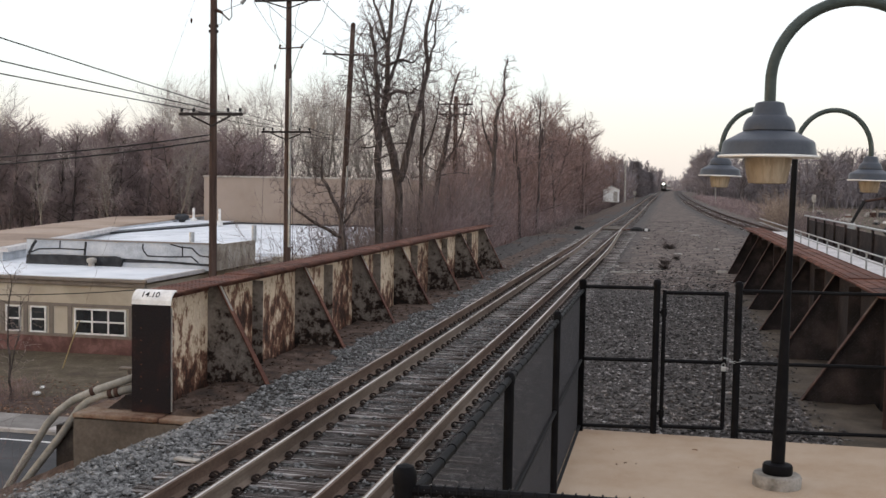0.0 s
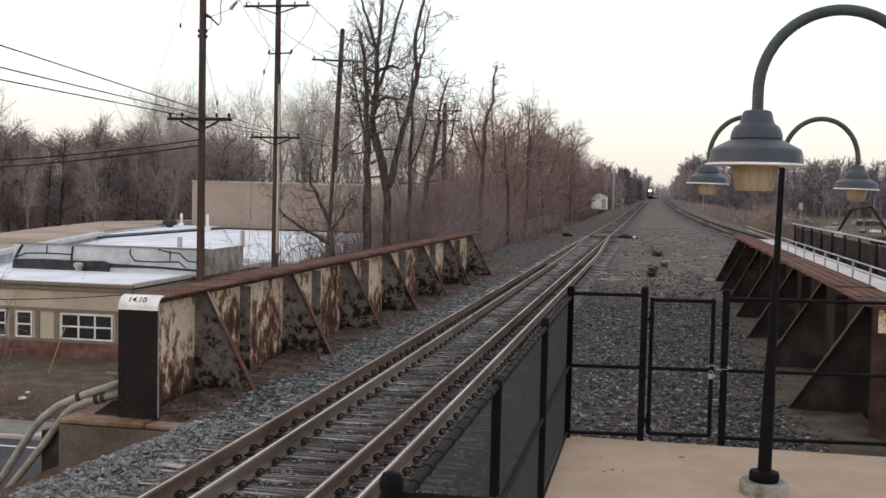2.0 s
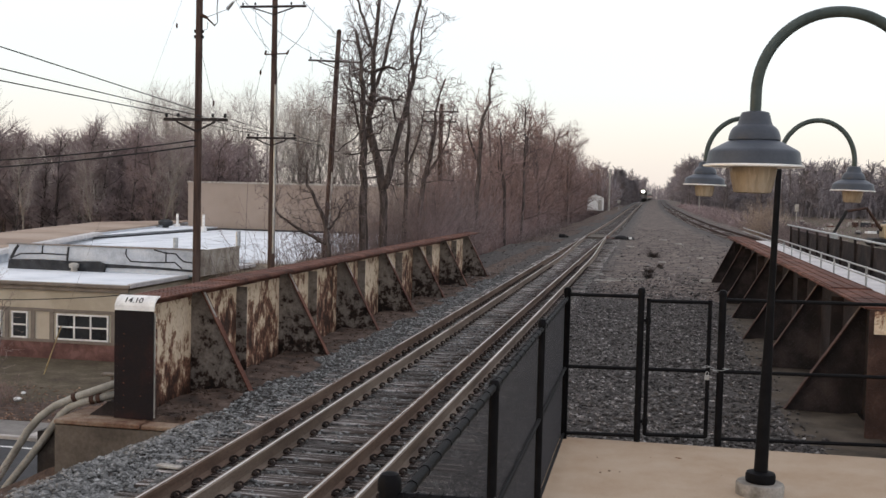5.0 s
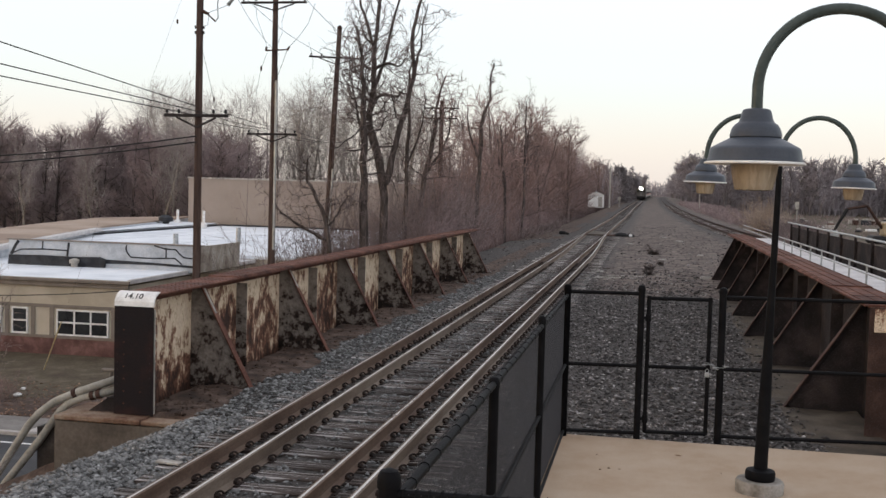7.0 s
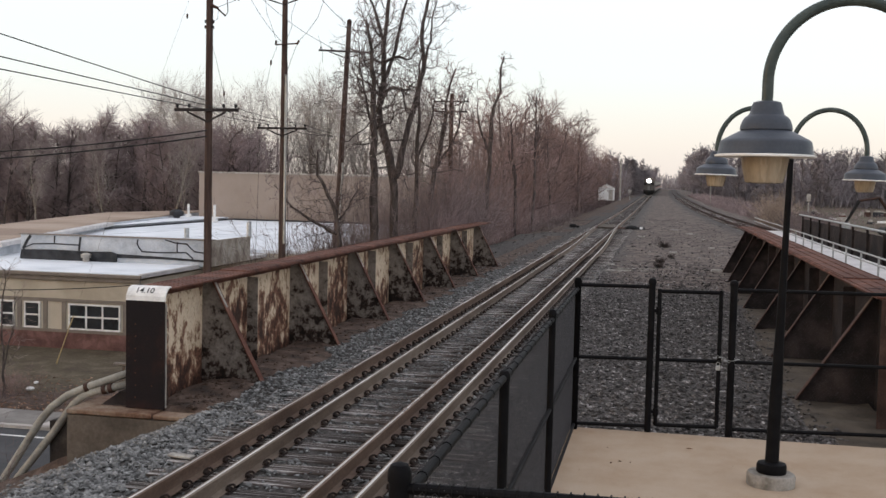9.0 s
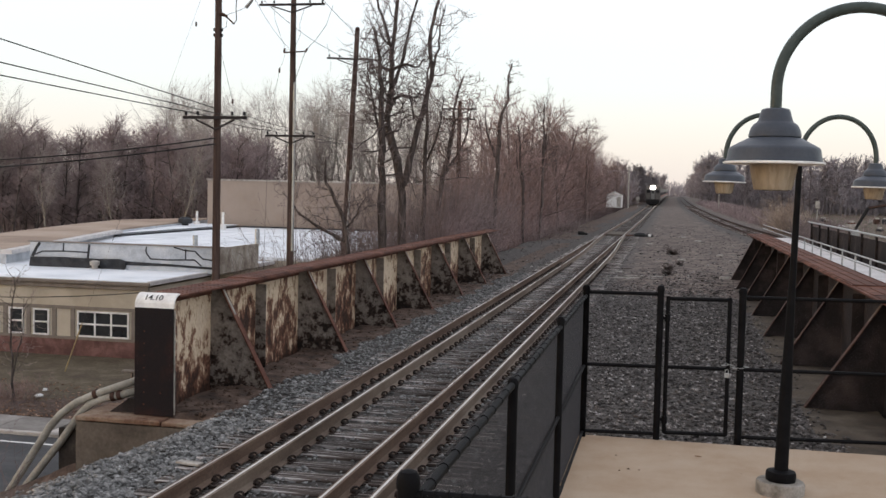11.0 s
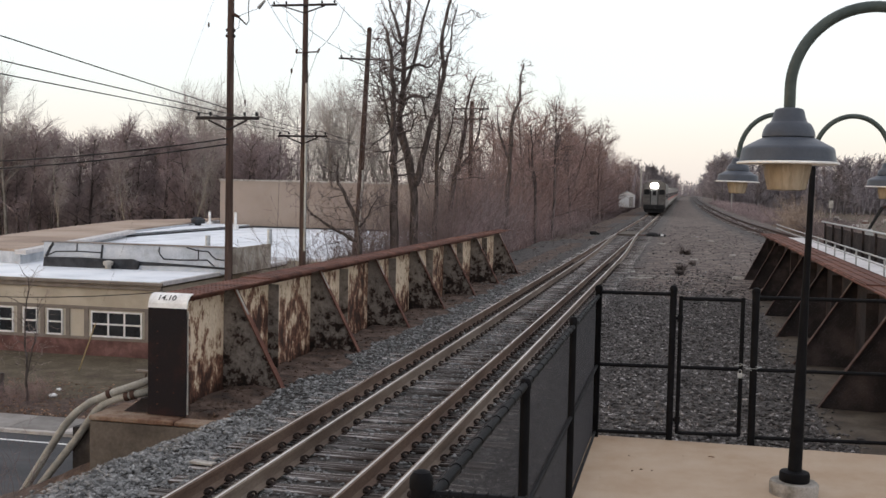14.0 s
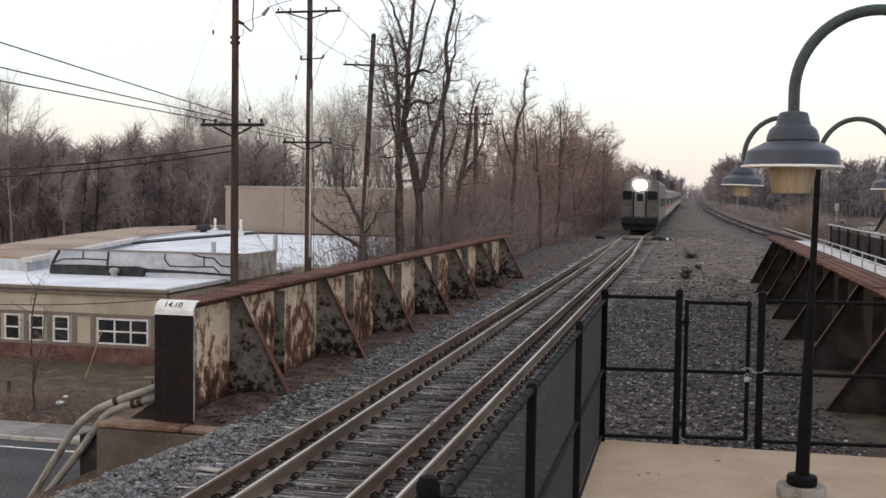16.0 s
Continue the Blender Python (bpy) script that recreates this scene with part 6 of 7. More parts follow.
part("wall", Shape().prism([(x * 0.995, y) for x, y in pts[1:9]], "z", OLD_ROAD, -0.62), M_ROOFGREY, brown)
part("parapet", Shape().prism([(-33.1, 47.6), (-32.4, 47.5), (-39.8, 72.0), (-40.5, 72.0)], "z", -0.75, -0.52), M_CONC_WHITE, brown, "pale parapet strip")
ware = thing("warehouse", "tall windowless warehouse with taupe cladding", "building")
part("wall", Shape().box(-43.6, -12.5, 95, 100.5, OLD_ROAD, 3.4), M_CLAD, ware, "taupe clad wall")
part("coping", Shape().box(-43.7, -12.4, 94.9, 100.6, 3.4, 3.55), M_CONC_PALE, ware, "pale roof edge")

for ob in (office, shed, brown, ware):
    set_back(ob)
set_back(hall, BACK * 0.942)

brush("yard_scrub", 1100, strip(15, 62, 108, 285), lambda x, y: 1.0 + 0.5 * rough_field(x, y, 9), M_TWIG_DUSK, "low dead scrub over the far yard", 0.022, 7, 0.35, (0.3, 0.9))
brush("distant_wood", 800, strip(-90, 90, 950, 1150), lambda x, y: 15 + 3 * rough_field(x, y, 60), M_TWIG_HAZED, "hazy distant wood closing the view along the track", 0.3, 6, 0.2, (2.0, 5.0))

# ---- hut, line-side pole, signs ----
hut = thing("equipment_hut", "white line-side equipment hut with a hipped roof", "hut", (-10.9, 216, -0.1 + float(grade(216))))
part("wall", Shape().box(-1.55, 1.55, -1.3, 1.3, -0.1, 2.35, bevel=0.03), M_WHITE, hut)
part("roof", Shape().add([(-1.65, -1.4, 2.35), (1.65, -1.4, 2.35), (1.65, 1.4, 2.35), (-1.65, 1.4, 2.35), (-0.5, 0, 2.95), (0.5, 0, 2.95)], [(3, 2, 1, 0), (0, 1, 5, 4), (2, 3, 4, 5), (1, 2, 5), (3, 0, 4)]), M_CONC_PALE, hut)
part("vent", Shape().tube([(0, 0, 2.9), (0, 0, 3.2)], 0.2, 8), M_GALV, hut)
part("door", Shape().box(0.5, 1.3, -1.34, -1.3, 0.05, 2.05), M_CONC_PALE, hut)
s = Shape().tube([(0, 0, -0.3), (0, 0, 8.2)], [0.17, 0.13], 10)
solo("line_pole", s, M_CONC_PALE, "slender pale pole beside the equipment hut", "pole", True, at=(-8.2, 216, float(grade(216))))
sg = thing("track_sign", "small pale sign on a post by the far track", "sign", (-6.6, 228, float(grade(228))))
part("post", Shape().tube([(0, 0, -0.2), (0, 0, 1.9)], 0.05, 6), M_GALV, sg)
part("board", Shape().box(-0.35, 0.35, -0.06, -0.03, 1.2, 1.95), M_CONC_PALE, sg)
s = Shape().tube([(0, 0, -0.2), (0, 0, 4.2)], 0.085, 8)
solo("marker_pole", s, M_CONC_PALE, "pale marker pole beside the side track", "pole", True, at=(9.0, 205, float(grade(205))))
for x, y, w, high in ((-8.6, 288, 2.7, 9.4), (-8.8, 350, 2.6, 8.0), (-7.6, 410, 2.6, 8.0)):
    c = thing("conifer", "dark green bushy conifer beside the far track", "tree", (x + float(bend(y)), y, float(land(x, y)) - 0.1), group="conifers")
    part("trunk", Shape().tube([(0, 0, 0), (0, 0, 7)], [0.2, 0.05], 6), M_BARK, c)
    n = 2400
    h = r2.random(n)
    a = r2.uniform(0, 6.283, n)
    wide = w * np.sqrt(np.clip(1 - (h - 0.15) ** 2 / 0.78, 0, 1)) * r2.uniform(0.35, 1.05, n) * (1 + 0.2 * np.sin(3 * a + 9 * h))
    base = np.stack([wide * np.cos(a), wide * np.sin(a), 0.3 + high * h], -1)
    tip = base + np.stack([0.5 * np.cos(a), 0.5 * np.sin(a), r2.uniform(-0.2, 0.5, n)], -1) * r2.uniform(0.6, 1.4, n)[:, None]
    part("crown", sticks_mesh("crown", base, tip, np.full(n, 0.1), np.full(n, 0.04), M_NEEDLE), None, c)

# ---- wires ----
set_back(cable("overhead_wire", [(PX, 25.6, 4.95), (PX, -12, 7.2)], 0.012, "black overhead wire sloping to the line's poles", 0.05), K1)
set_back(cable("overhead_wire", [(PX + 0.15, 25.6, 4.8), (PX + 0.15, -12, 5.85)], 0.012, "black overhead wire sloping to the line's poles", 0.05), K1)
set_back(cable("overhead_wire", [(PX - 0.3, 25.6, 4.78), (PX - 0.1, -12, 5.3)], 0.012, "black overhead wire sloping to the line's poles", 0.05), K1)
set_back(cable("service_cable", [(PX, 25.5, 4.2), (-26, 26.0, 3.5)], 0.018, "black service cable sagging from a pole", 0.35), K1)
set_back(cable("service_cable", [(PX, 25.5, 4.05), (-26, 25.5, 3.1)], 0.02, "black service cable sagging from a pole", 0.3), K1)
set_back(cable("low_cable", [(-38, 38, -1.2), (-19.5, 37.5, -1.2)], 0.018, "black cable sagging before the cream wall", 0.55))
for dx, z in ((-0.6, 4.85), (0.0, 4.85), (0.6, 4.85)):
    cable("span_wire", [along((PX + dx, 25.6, z), K1), along((PX + dx, 31.1, 4.7), K2), along((PX + dx * 0.8, 37.6, 4.6), K3)], 0.01, "black wire spanning between utility poles", 0.1)
for dx in (-0.95, 0.95):
    cable("span_wire", [along((PX + dx, 31.1, 8.7), K2), along((PX - 0.1 + dx, 37.6, 8.1), K3), (PX + dx, 57.5, 7.6)], 0.01, "black wire spanning between utility poles", 0.15)
    cable("span_wire", [along((PX + dx * 0.3, 25.6, 9.9), K1), along((PX + dx, 31.1, 8.7), K2)], 0.01, "black wire spanning between utility poles", 0.1)
cable("jumper_wire", [along((PX + 0.1, 25.5, 10.2), K1), along((PX + 0.35, 26.5, 8.4), K1), along((PX + 0.15, 31.0, 7.0), K2)], 0.008, "thin black wire looping between poles", 0.3)
cable("guy_wire", [along((PX + 0.1, 31.1, 6.6), K2), (-14.6, 40.4, -6.4)], 0.01, "steel guy wire slanting down behind the girder")
cable("guy_wire", [along((PX, 25.6, 9.0), K1), (-28.57, 47.7, -4.07)], 0.004, "steel guy wire slanting to the verge")
cable("guy_wire", [(-14.8, 39.4, 8.35), (-15.16, 39.5, 7.53), (-15.6, 39.6, 5.4), (-17.6, 44.0, -4.0)], 0.006, "thin steel guy wire with a strain insulator")
cable("drop_wire", [(-17.58, 39.3, 8.47), (-17.36, 39.4, 7.44), (-16.95, 39.4, 5.9)], 0.007, "thin black wire falling beside a pole", 0.03)
cable("jumper_wire", [(-15.35, 39.35, 9.97), (-15.31, 39.35, 9.46), (-15.1, 39.3, 8.98), (-14.86, 39.25, 8.4)], 0.007, "thin black wire looping from a crossarm")
cable("jumper_wire", [(-14.1, 39.35, 9.91), (-14.29, 39.35, 9.33), (-14.24, 39.3, 8.9), (-14.43, 39.25, 8.39), (-14.47, 39.25, 7.0)], 0.007, "thin black wire looping from a crossarm")
cable("jumper_wire", [(-12.95, 39.35, 10.0), (-13.21, 39.35, 9.24), (-13.62, 39.3, 8.67), (-14.0, 39.3, 8.3), (-14.27, 39.3, 7.58), (-14.46, 39.25, 7.0)], 0.009, "thin black wire looping from a crossarm")
cable("jumper_wire", [(-13.47, 40.2, 8.66), (-13.28, 40.2, 8.08), (-13.28, 40.2, 7.6)], 0.006, "thin black wire end hanging from a span")
for x, y, z in ((-18.94, 39.42 + 0.6, 9.45), (-15.16, 39.5, 7.53), (-17.06, 39.4, 6.3)):
    solo("strain_insulator", Shape().lathe([(0.012, -0.1), (0.035, -0.07), (0.042, 0.0), (0.035, 0.07), (0.012, 0.1)], (0, 0, 0), 8), M_RUST_EDGE, "brown porcelain strain insulator on a thin wire", "insulator", True, "strain insulators", at=(x, y, z))
s = Shape().tube([(-30.1, 48.5, -6.95), (-28.57, 47.7, -4.07)], 0.03, 8)
solo("guy_guard", s, M_YELLOW, "yellow plastic guard on a guy wire's foot", "guy guard", True)
s = Shape().lathe([(0.05, 0), (0.17, 0.04), (0.2, 0.1), (0.12, 0.17), (0.02, 0.19)], (0, 0, 0), 9)
solo("litter_bag", s, M_WHITE, "crumpled white litter on the road verge", "litter", at=(-27.6, 42.5, float(land(-27.6, 42.5))))
solo("litter_bag", Shape().lathe([(0.03, 0), (0.13, 0.03), (0.1, 0.1), (0.02, 0.12)], (0, 0, 0), 8), M_WHITE, "small white litter on the road verge", "litter", at=(-28.2, 43.9, float(land(-28.2, 43.9))))
solo("stump_post", Shape().tube([(0, 0, 0), (0.05, 0, 0.9)], [0.1, 0.09], 8), M_BARK, "short dark post on the verge", "post", at=(-30.6, 43.0, float(land(-30.6, 43.0)) - 0.05))
x, y = r2.uniform(-42, -17, 2600), 39.3 + 6.5 * r2.random(2600) ** 1.6
stones("leaf_litter", x, y, land(x, y) + 0.01, r2.uniform(0.02, 0.075, 2600), M_LEAF, "fallen brown leaves strewn over the verge")

# ---- things on the cinder ground ----
def tuft(x, y, r, label):
    n = 420
    a, u = r2.uniform(0, 6.283, n), r2.random(n)
    r = r * r2.uniform(0.35, 1.15, n) * (1 + 0.4 * np.sin(3 * a + x))
    base = np.stack([0.3 * r * np.cos(a) * u, 0.3 * r * np.sin(a) * u, np.zeros(n)], -1)
    tip = np.stack([r * np.cos(a) * (0.5 + 0.6 * u), r * np.sin(a) * (0.5 + 0.6 * u), r * r2.uniform(0.2, 1.15, n)], -1)
    me = sticks_mesh("weed_tuft", base, tip, np.full(n, 0.008), np.full(n, 0.003), M_BARK)
    o = new("weed_tuft", me)
    o.location = (x, y, -0.12)
    return tagged(o, label, "weed")


def chunk(x, y, z, w, d, h, turn, label):
    """A broken lump of concrete with uneven corners."""
    top = [(-0.42 * w, -0.38 * d, h * 0.8), (0.36 * w, -0.44 * d, h), (0.44 * w, 0.3 * d, h * 0.7), (-0.3 * w, 0.42 * d, h * 0.9)]
    low = [(-0.5 * w, -0.46 * d, -0.03), (0.5 * w, -0.5 * d, -0.03), (0.48 * w, 0.5 * d, -0.03), (-0.5 * w, 0.46 * d, -0.03)]
    o = solo("concrete_chunk", Shape().add(low + top, [(3, 2, 1, 0), (4, 5, 6, 7), (0, 1, 5, 4), (1, 2, 6, 5), (2, 3, 7, 6), (3, 0, 4, 7)]), M_CONC_PALE, label, "rubble", at=(x, y, z))
    o.rotation_euler.z = turn


for x, y, w, d, h, turn in ((2.1, 40.6, 0.42, 0.3, 0.1, 0.2), (0.62, 51.5, 0.4, 0.22, 0.07, 0.5), (2.0, 76.0, 0.6, 0.3, 0.08, 0.1), (-1.9, 42.5, 0.3, 0.2, 0.06, 1.0), (2.6, 56.0, 0.3, 0.2, 0.06, 0.4)):
    chunk(x, y, max(float(land(x, y)), float(bed_height(x, y)) if y < 64 else -9.0), w, d, h, turn, "pale broken concrete lump on the cinder ground")
for x0, x1, y, w in ((-1.95, -0.35, 39.3, 0.1), (-1.6, -0.1, 40.3, 0.07)):
    me = Shape().prism([(x0, y - w), (x0 + 0.5, y - 0.6 * w), (x1 - 0.3, y - 1.1 * w), (x1, y - 0.5 * w), (x1 - 0.1, y + 0.8 * w), (x0 + 0.6, y + 0.5 * w), (x0 + 0.1, y + 0.9 * w)], "z", -0.14, -0.062)
    solo("joint_strip", me, M_CONC_PALE, "worn pale concrete strip across the bridge's end joint", "joint strip")
tuft(0.24, 55.5, 0.42, "dark dead weed tuft on the cinder ground")
tuft(0.03, 44.2, 0.26, "small dark dead weed on the gravel")
tuft(-0.02, 41.4, 0.24, "small dark dead weed on the gravel")
tuft(0.5, 47.5, 0.18, "small dark dead weed on the gravel")
sw = thing("switch_machine", "dark switch machine with a pale rod beside the rails", "switch machine", (-1.75, 78.5, -0.1))
part("case", Shape().lathe([(0.5, 0.0), (0.46, 0.16), (0.3, 0.27), (0.05, 0.3)], (-0.3, 0, 0), 10).lathe([(0.34, 0.0), (0.3, 0.12), (0.16, 0.2), (0.02, 0.22)], (0.35, 0.1, 0), 9), M_TRAINDARK, sw)
part("cover", Shape().box(0.28, 0.5, -0.3, -0.26, 0.04, 0.2), M_WHITE, sw, "white end plate")
part("rod", Shape().tube([(-0.7, 0, 0.08), (-2.9, 0, 0.05)], 0.04, 6), M_RUST, sw)
solo("relay_box", Shape().box(-0.3, 0.2, -0.3, 0.3, 0, 0.26, bevel=0.07).box(0.18, 0.42, -0.15, 0.15, 0, 0.16, bevel=0.04), M_TRAINDARK, "low dark box at the ballast edge", "relay box", at=(-6.4, 80, -0.15))
tm = Shape()
for x, y, w, d, a in ((0.6, 43.4, 3.4, 0.22, 0), (-0.6, 44.6, 2.6, 0.2, 0), (0.9, 45.5, 2.9, 0.2, 0)):
    tm.box(x - w / 2, x + w / 2, y - d / 2, y + d / 2, -0.16, -0.085, bevel=0.01)
tagged(new("buried_ties", tm.mesh("buried_ties", M_TIE)), "old ties half buried in the gravel", "tie", kind="stuff")
for x, y, sx, sy in ((-1.2, 68, 0.6, 0.2), (1.6, 62, 0.7, 0.16), (-0.3, 58, 0.3, 0.2), (2.6, 66, 0.5, 0.1), (1.0, 80, 0.5, 0.3)):
    solo("scrap", Shape().box(-sx / 2, sx / 2, -sy / 2, sy / 2, 0, 0.05, bevel=0.012), M_CONC_PALE, "pale broken scrap lying on the cinder ground", "scrap", at=(x, y, -0.14), turn=x * 40, group="scrap on the ground")
x, y = r2.uniform(-0.9, 7.5, 46), r2.uniform(8.6, 12.8, 46)
stones("pad_litter", x, y, 0 * x + 0.004, 0.006 + 0.028 * r2.random(46) ** 3, M_LEAF, "dead leaves and specks on the concrete landing")
solo("plank", Shape().box(-0.15, 0.15, -0.05, 0.05, 0, 0.03, bevel=0.006), M_CONC_PALE, "pale board scrap on the ballast shoulder", "board", at=(-5.08, 10.66, -0.08), turn=-10)

# ---- footway bridge beyond the second girder ----
foot = thing("footway_bridge", "footway bridge with railings and a white walking surface", "footbridge", kind="structure")
part("deck", Shape().box(3.5, 4.75, 13.5, 43, 1.2, 1.42), M_CONC_WHITE, foot, "white walking surface")
part("deck_beam", Shape().box(4.76, 5.5, 13.5, 43, 1.0, 1.2), M_RUST_DARK, foot)
yy = 14.0
while yy < 32.5:
    part("railing_post", Shape().box(3.585, 3.615, yy - 0.015, yy + 0.015, 1.42, 1.93), M_GALV, foot)
    yy += 1.6
for z in (1.91, 1.77):
    part("railing_bar", Shape().tube([(3.6, 13.5, z), (3.6, 43, z)], 0.016, 8), M_GALV, foot, "galvanised rail")
part("far_bar", Shape().tube([(5.4, 13.5, 2.02), (5.4, 44, 2.05)], 0.03, 8), M_GALV, foot, "galvanised rail")
yy = 14.5
while yy < 44:
    part("far_post", Shape().box(5.38, 5.44, yy - 0.04, yy + 0.04, 1.2, 2.03), M_RUST_DARK, foot)
    yy += 2.2
# solid dark sheet added for the dark seen between the far pickets
part("far_panel", Shape().box(5.45, 5.48, 13.5, 43.5, 0.3, 1.9), M_RUST_DARK, foot, "dark sheet added in place of the see-through far railing")

# ---- yard beyond the side track ----
def crate(x, y, z, sx, sy, sz, mt, label, cat):
    t = thing("yard_unit", label, cat, (x, y, z), float(r2.uniform(-20, 20)), "stored things in the yard")
    part("body", Shape().box(-sx / 2, sx / 2, -sy / 2, sy / 2, 0, sz, bevel=0.08), mt, t)
    part("top", Shape().box(-sx / 2 + 0.2, sx / 2 - 0.2, -sy / 2 + 0.2, sy / 2 - 0.2, sz, sz + 0.3, bevel=0.03), M_WHITE if mt is M_TAUPE else M_CONC_PALE, t)


for k in range(44):
    x = 25 + 40 * ((k * 0.618) % 1)
    y = 150 + 75 * r2.random()
    crate(x, y, float(land(x, y)), float(r2.uniform(0.6, 2.2)), 1.3, float(r2.uniform(0.35, 1.15)), (M_TAR, M_TAUPE, M_RUST_EDGE, M_RUST, M_TAR, M_CONC_PALE)[k % 6], "weathered storage unit standing in the far yard", "storage unit")
ex = thing("excavator", "cream excavator with a rusty bent boom in the yard", "excavator", (26.0, 128, -1.9))
part("tracks", Shape().box(-1.4, 1.4, -1.8, 1.8, 0, 0.9, bevel=0.25), M_TRAINDARK, ex)
part("cab", Shape().box(0.0, 2.2, -1.3, 1.3, 0.9, 2.5, bevel=0.15), M_MACHINE, ex)
part("boom", Shape().tube([(0, 0, 1.8), (-1.8, -0.5, 4.3), (-4.0, -0.8, 3.9)], [0.2, 0.18, 0.15], 8), M_RUST_EDGE, ex)
part("stick", Shape().tube([(-4.0, -0.8, 3.9), (-5.4, -1.0, 1.3)], [0.2, 0.16], 8), M_TRAINDARK, ex)
part("bucket", Shape().box(-5.9, -4.9, -1.4, -0.5, 0.6, 1.4, bevel=0.15), M_GALV, ex)
ys_ = thing("yard_signal", "thin pale signal post at the yard's edge", "signal", (13.5, 104, -0.2))
part("post", Shape().tube([(0, 0, 0), (0, 0, 2.4)], 0.06, 6), M_CONC_PALE, ys_)
part("head", Shape().box(-0.18, 0.18, -0.12, 0.12, 2.2, 2.9, bevel=0.03), M_CONC_PALE, ys_)


# ---- the train ----
def rounded(w, h, lift, n=7, crown=0.55):
    """Cross section of a car body, from the sill up over the roof."""
    p = [(-w, lift), (-w, h - crown)]
    p += [(-w * math.cos(a) ** 0.75 if math.cos(a) > 0 else 0.0, h - crown + crown * math.sin(a)) for a in np.linspace(0.12, math.pi / 2 - 0.05, n)]
    return p + [(-x, z) for x, z in p[::-1]]


def coach(parent_name, length, height, front, label):
    t = thing(parent_name, label, "train car")
    sec = rounded(1.52, height, 0.95)
    part("body", Shape().prism(sec, "y", 0.0, length), M_TRAINCAB if front else M_TRAIN, t, "brushed stainless car body", smooth=True)
    part("underframe", Shape().box(-1.3, 1.3, 1.0, length - 1.0, 0.45, 0.95).box(-1.1, 1.1, 7.5, length - 8, 0.25, 0.5), M_TRAINDARK, t, "black underframe gear")
    band = Shape()
    for s_ in (-1, 1):
        k = 3.2
        while k < length - 3:
            a, b = sorted((s_ * 1.515, s_ * 1.528))
            band.box(a, b, k, k + 1.35, 2.1, 2.85)
            k += 1.75
    part("side_windows", band, M_GLASS, t, kind="stuff")
    if not front:
        for s_ in (-1, 1):
            a, b = sorted((s_ * 1.516, s_ * 1.53))
            part("red_stripe", Shape().box(a, b, 0.1, length - 0.1, 1.72, 2.0), M_TRAINRED, t, "dull red stripe under the windows")
            part("pale_stripe", Shape().box(a, b, 0.1, length - 0.1, 1.02, 1.7), M_CONC_PALE, t, "pale lower side")
            part("eave_stripe", Shape().box(a, b, 0.1, length - 0.1, 3.0, 3.2), M_CONC_PALE, t, "pale stripe above the windows")
    rib = Shape()
    for s_ in (-1, 1):
        a, b = sorted((s_ * 1.515, s_ * 1.535))
        for z in (1.15, 1.35, 1.55, 1.75) if front else (1.0,):
            rib.box(a, b, 0.3, length - 0.3, z, z + 0.05)
    part("side_flutes", rib, M_TRAIN, t, kind="stuff")
    for yb in (4.0, length - 4.0):
        bg = part("bogie", Shape().box(-1.15, 1.15, yb - 1.6, yb + 1.6, 0.35, 0.75, bevel=0.08), M_TRAINDARK, t)
        for dy in (-1.25, 1.25):
            part("wheelset", Shape().tube([(-0.82, yb + dy, 0.46), (0.82, yb + dy, 0.46)], 0.45, 16), M_TRAINDARK, bg)
    if front:
        part("roof_box", Shape().box(-0.75, 0.75, 4, 9, height - 0.02, height + 0.22, bevel=0.08), M_TRAIN, t)
        part("door", Shape().box(-0.42, 0.42, -0.05, 0.02, 1.25, 3.35, bevel=0.015), M_TRAINDOOR, t, "grey end door")
        part("door_window", Shape().box(-0.24, 0.24, -0.07, -0.045, 2.62, 3.22), M_TRAINGLASS, t)
        outline = [(0.38 * cx + 0.14 * dx - 0.14 * cx, 3.08 + 0.36 * cz + 0.14 * dz - 0.14 * cz) for cx, cz, dx, dz in ((-1, -1, -1, 0), (-1, -1, -0.7, -0.7), (-1, -1, 0, -1), (1, -1, 0, -1), (1, -1, 0.7, -0.7), (1, -1, 1, 0), (1, 1, 1, 0), (1, 1, 0.7, 0.7), (1, 1, 0, 1), (-1, 1, 0, 1), (-1, 1, -0.7, 0.7), (-1, 1, -1, 0))]
        for s_ in (-1, 1):
            part("cab_window", Shape().prism([(s_ * 1.0 + x, z) for x, z in outline], "y", -0.05, 0.02), M_TRAINGLASS, t, "dark cab window")
            part("door_post", Shape().box(s_ * 0.5 - 0.05, s_ * 0.5 + 0.05, -0.1, 0.0, 1.2, 3.4), M_TRAINDARK, t)
            part("marker_lamp", Shape().lathe([(0.09, 0), (0.09, 0.05), (0.05, 0.07)], (s_ * 1.2, -0.02, 1.0), 10), M_CONC_PALE, t)
        part("pilot", Shape().box(-1.45, 1.45, -0.25, 0.6, 0.62, 1.36, bevel=0.12).prism([(-1.2, 0.25), (1.2, 0.25), (1.4, 0.62), (-1.4, 0.62)], "y", -0.1, 0.4), M_TRAINDARK, t, "black buffer beam and pilot")
        part("coupler", Shape().box(-0.18, 0.18, -0.8, -0.2, 0.75, 1.0, bevel=0.05), M_TRAINDARK, t)
        for s_ in (-1, 1):
            hl = part("headlight", Shape().lathe([(0.34, 0.0), (0.34, 0.12), (0.02, 0.13)], (0, 0, 0), 20), M_HEADLIGHT, t, "blazing white headlight")
            hl.matrix_basis = pose(s_ * 0.17, -0.02 - 0.004 * s_, height - 0.62, 90, 0, 0)
    return t


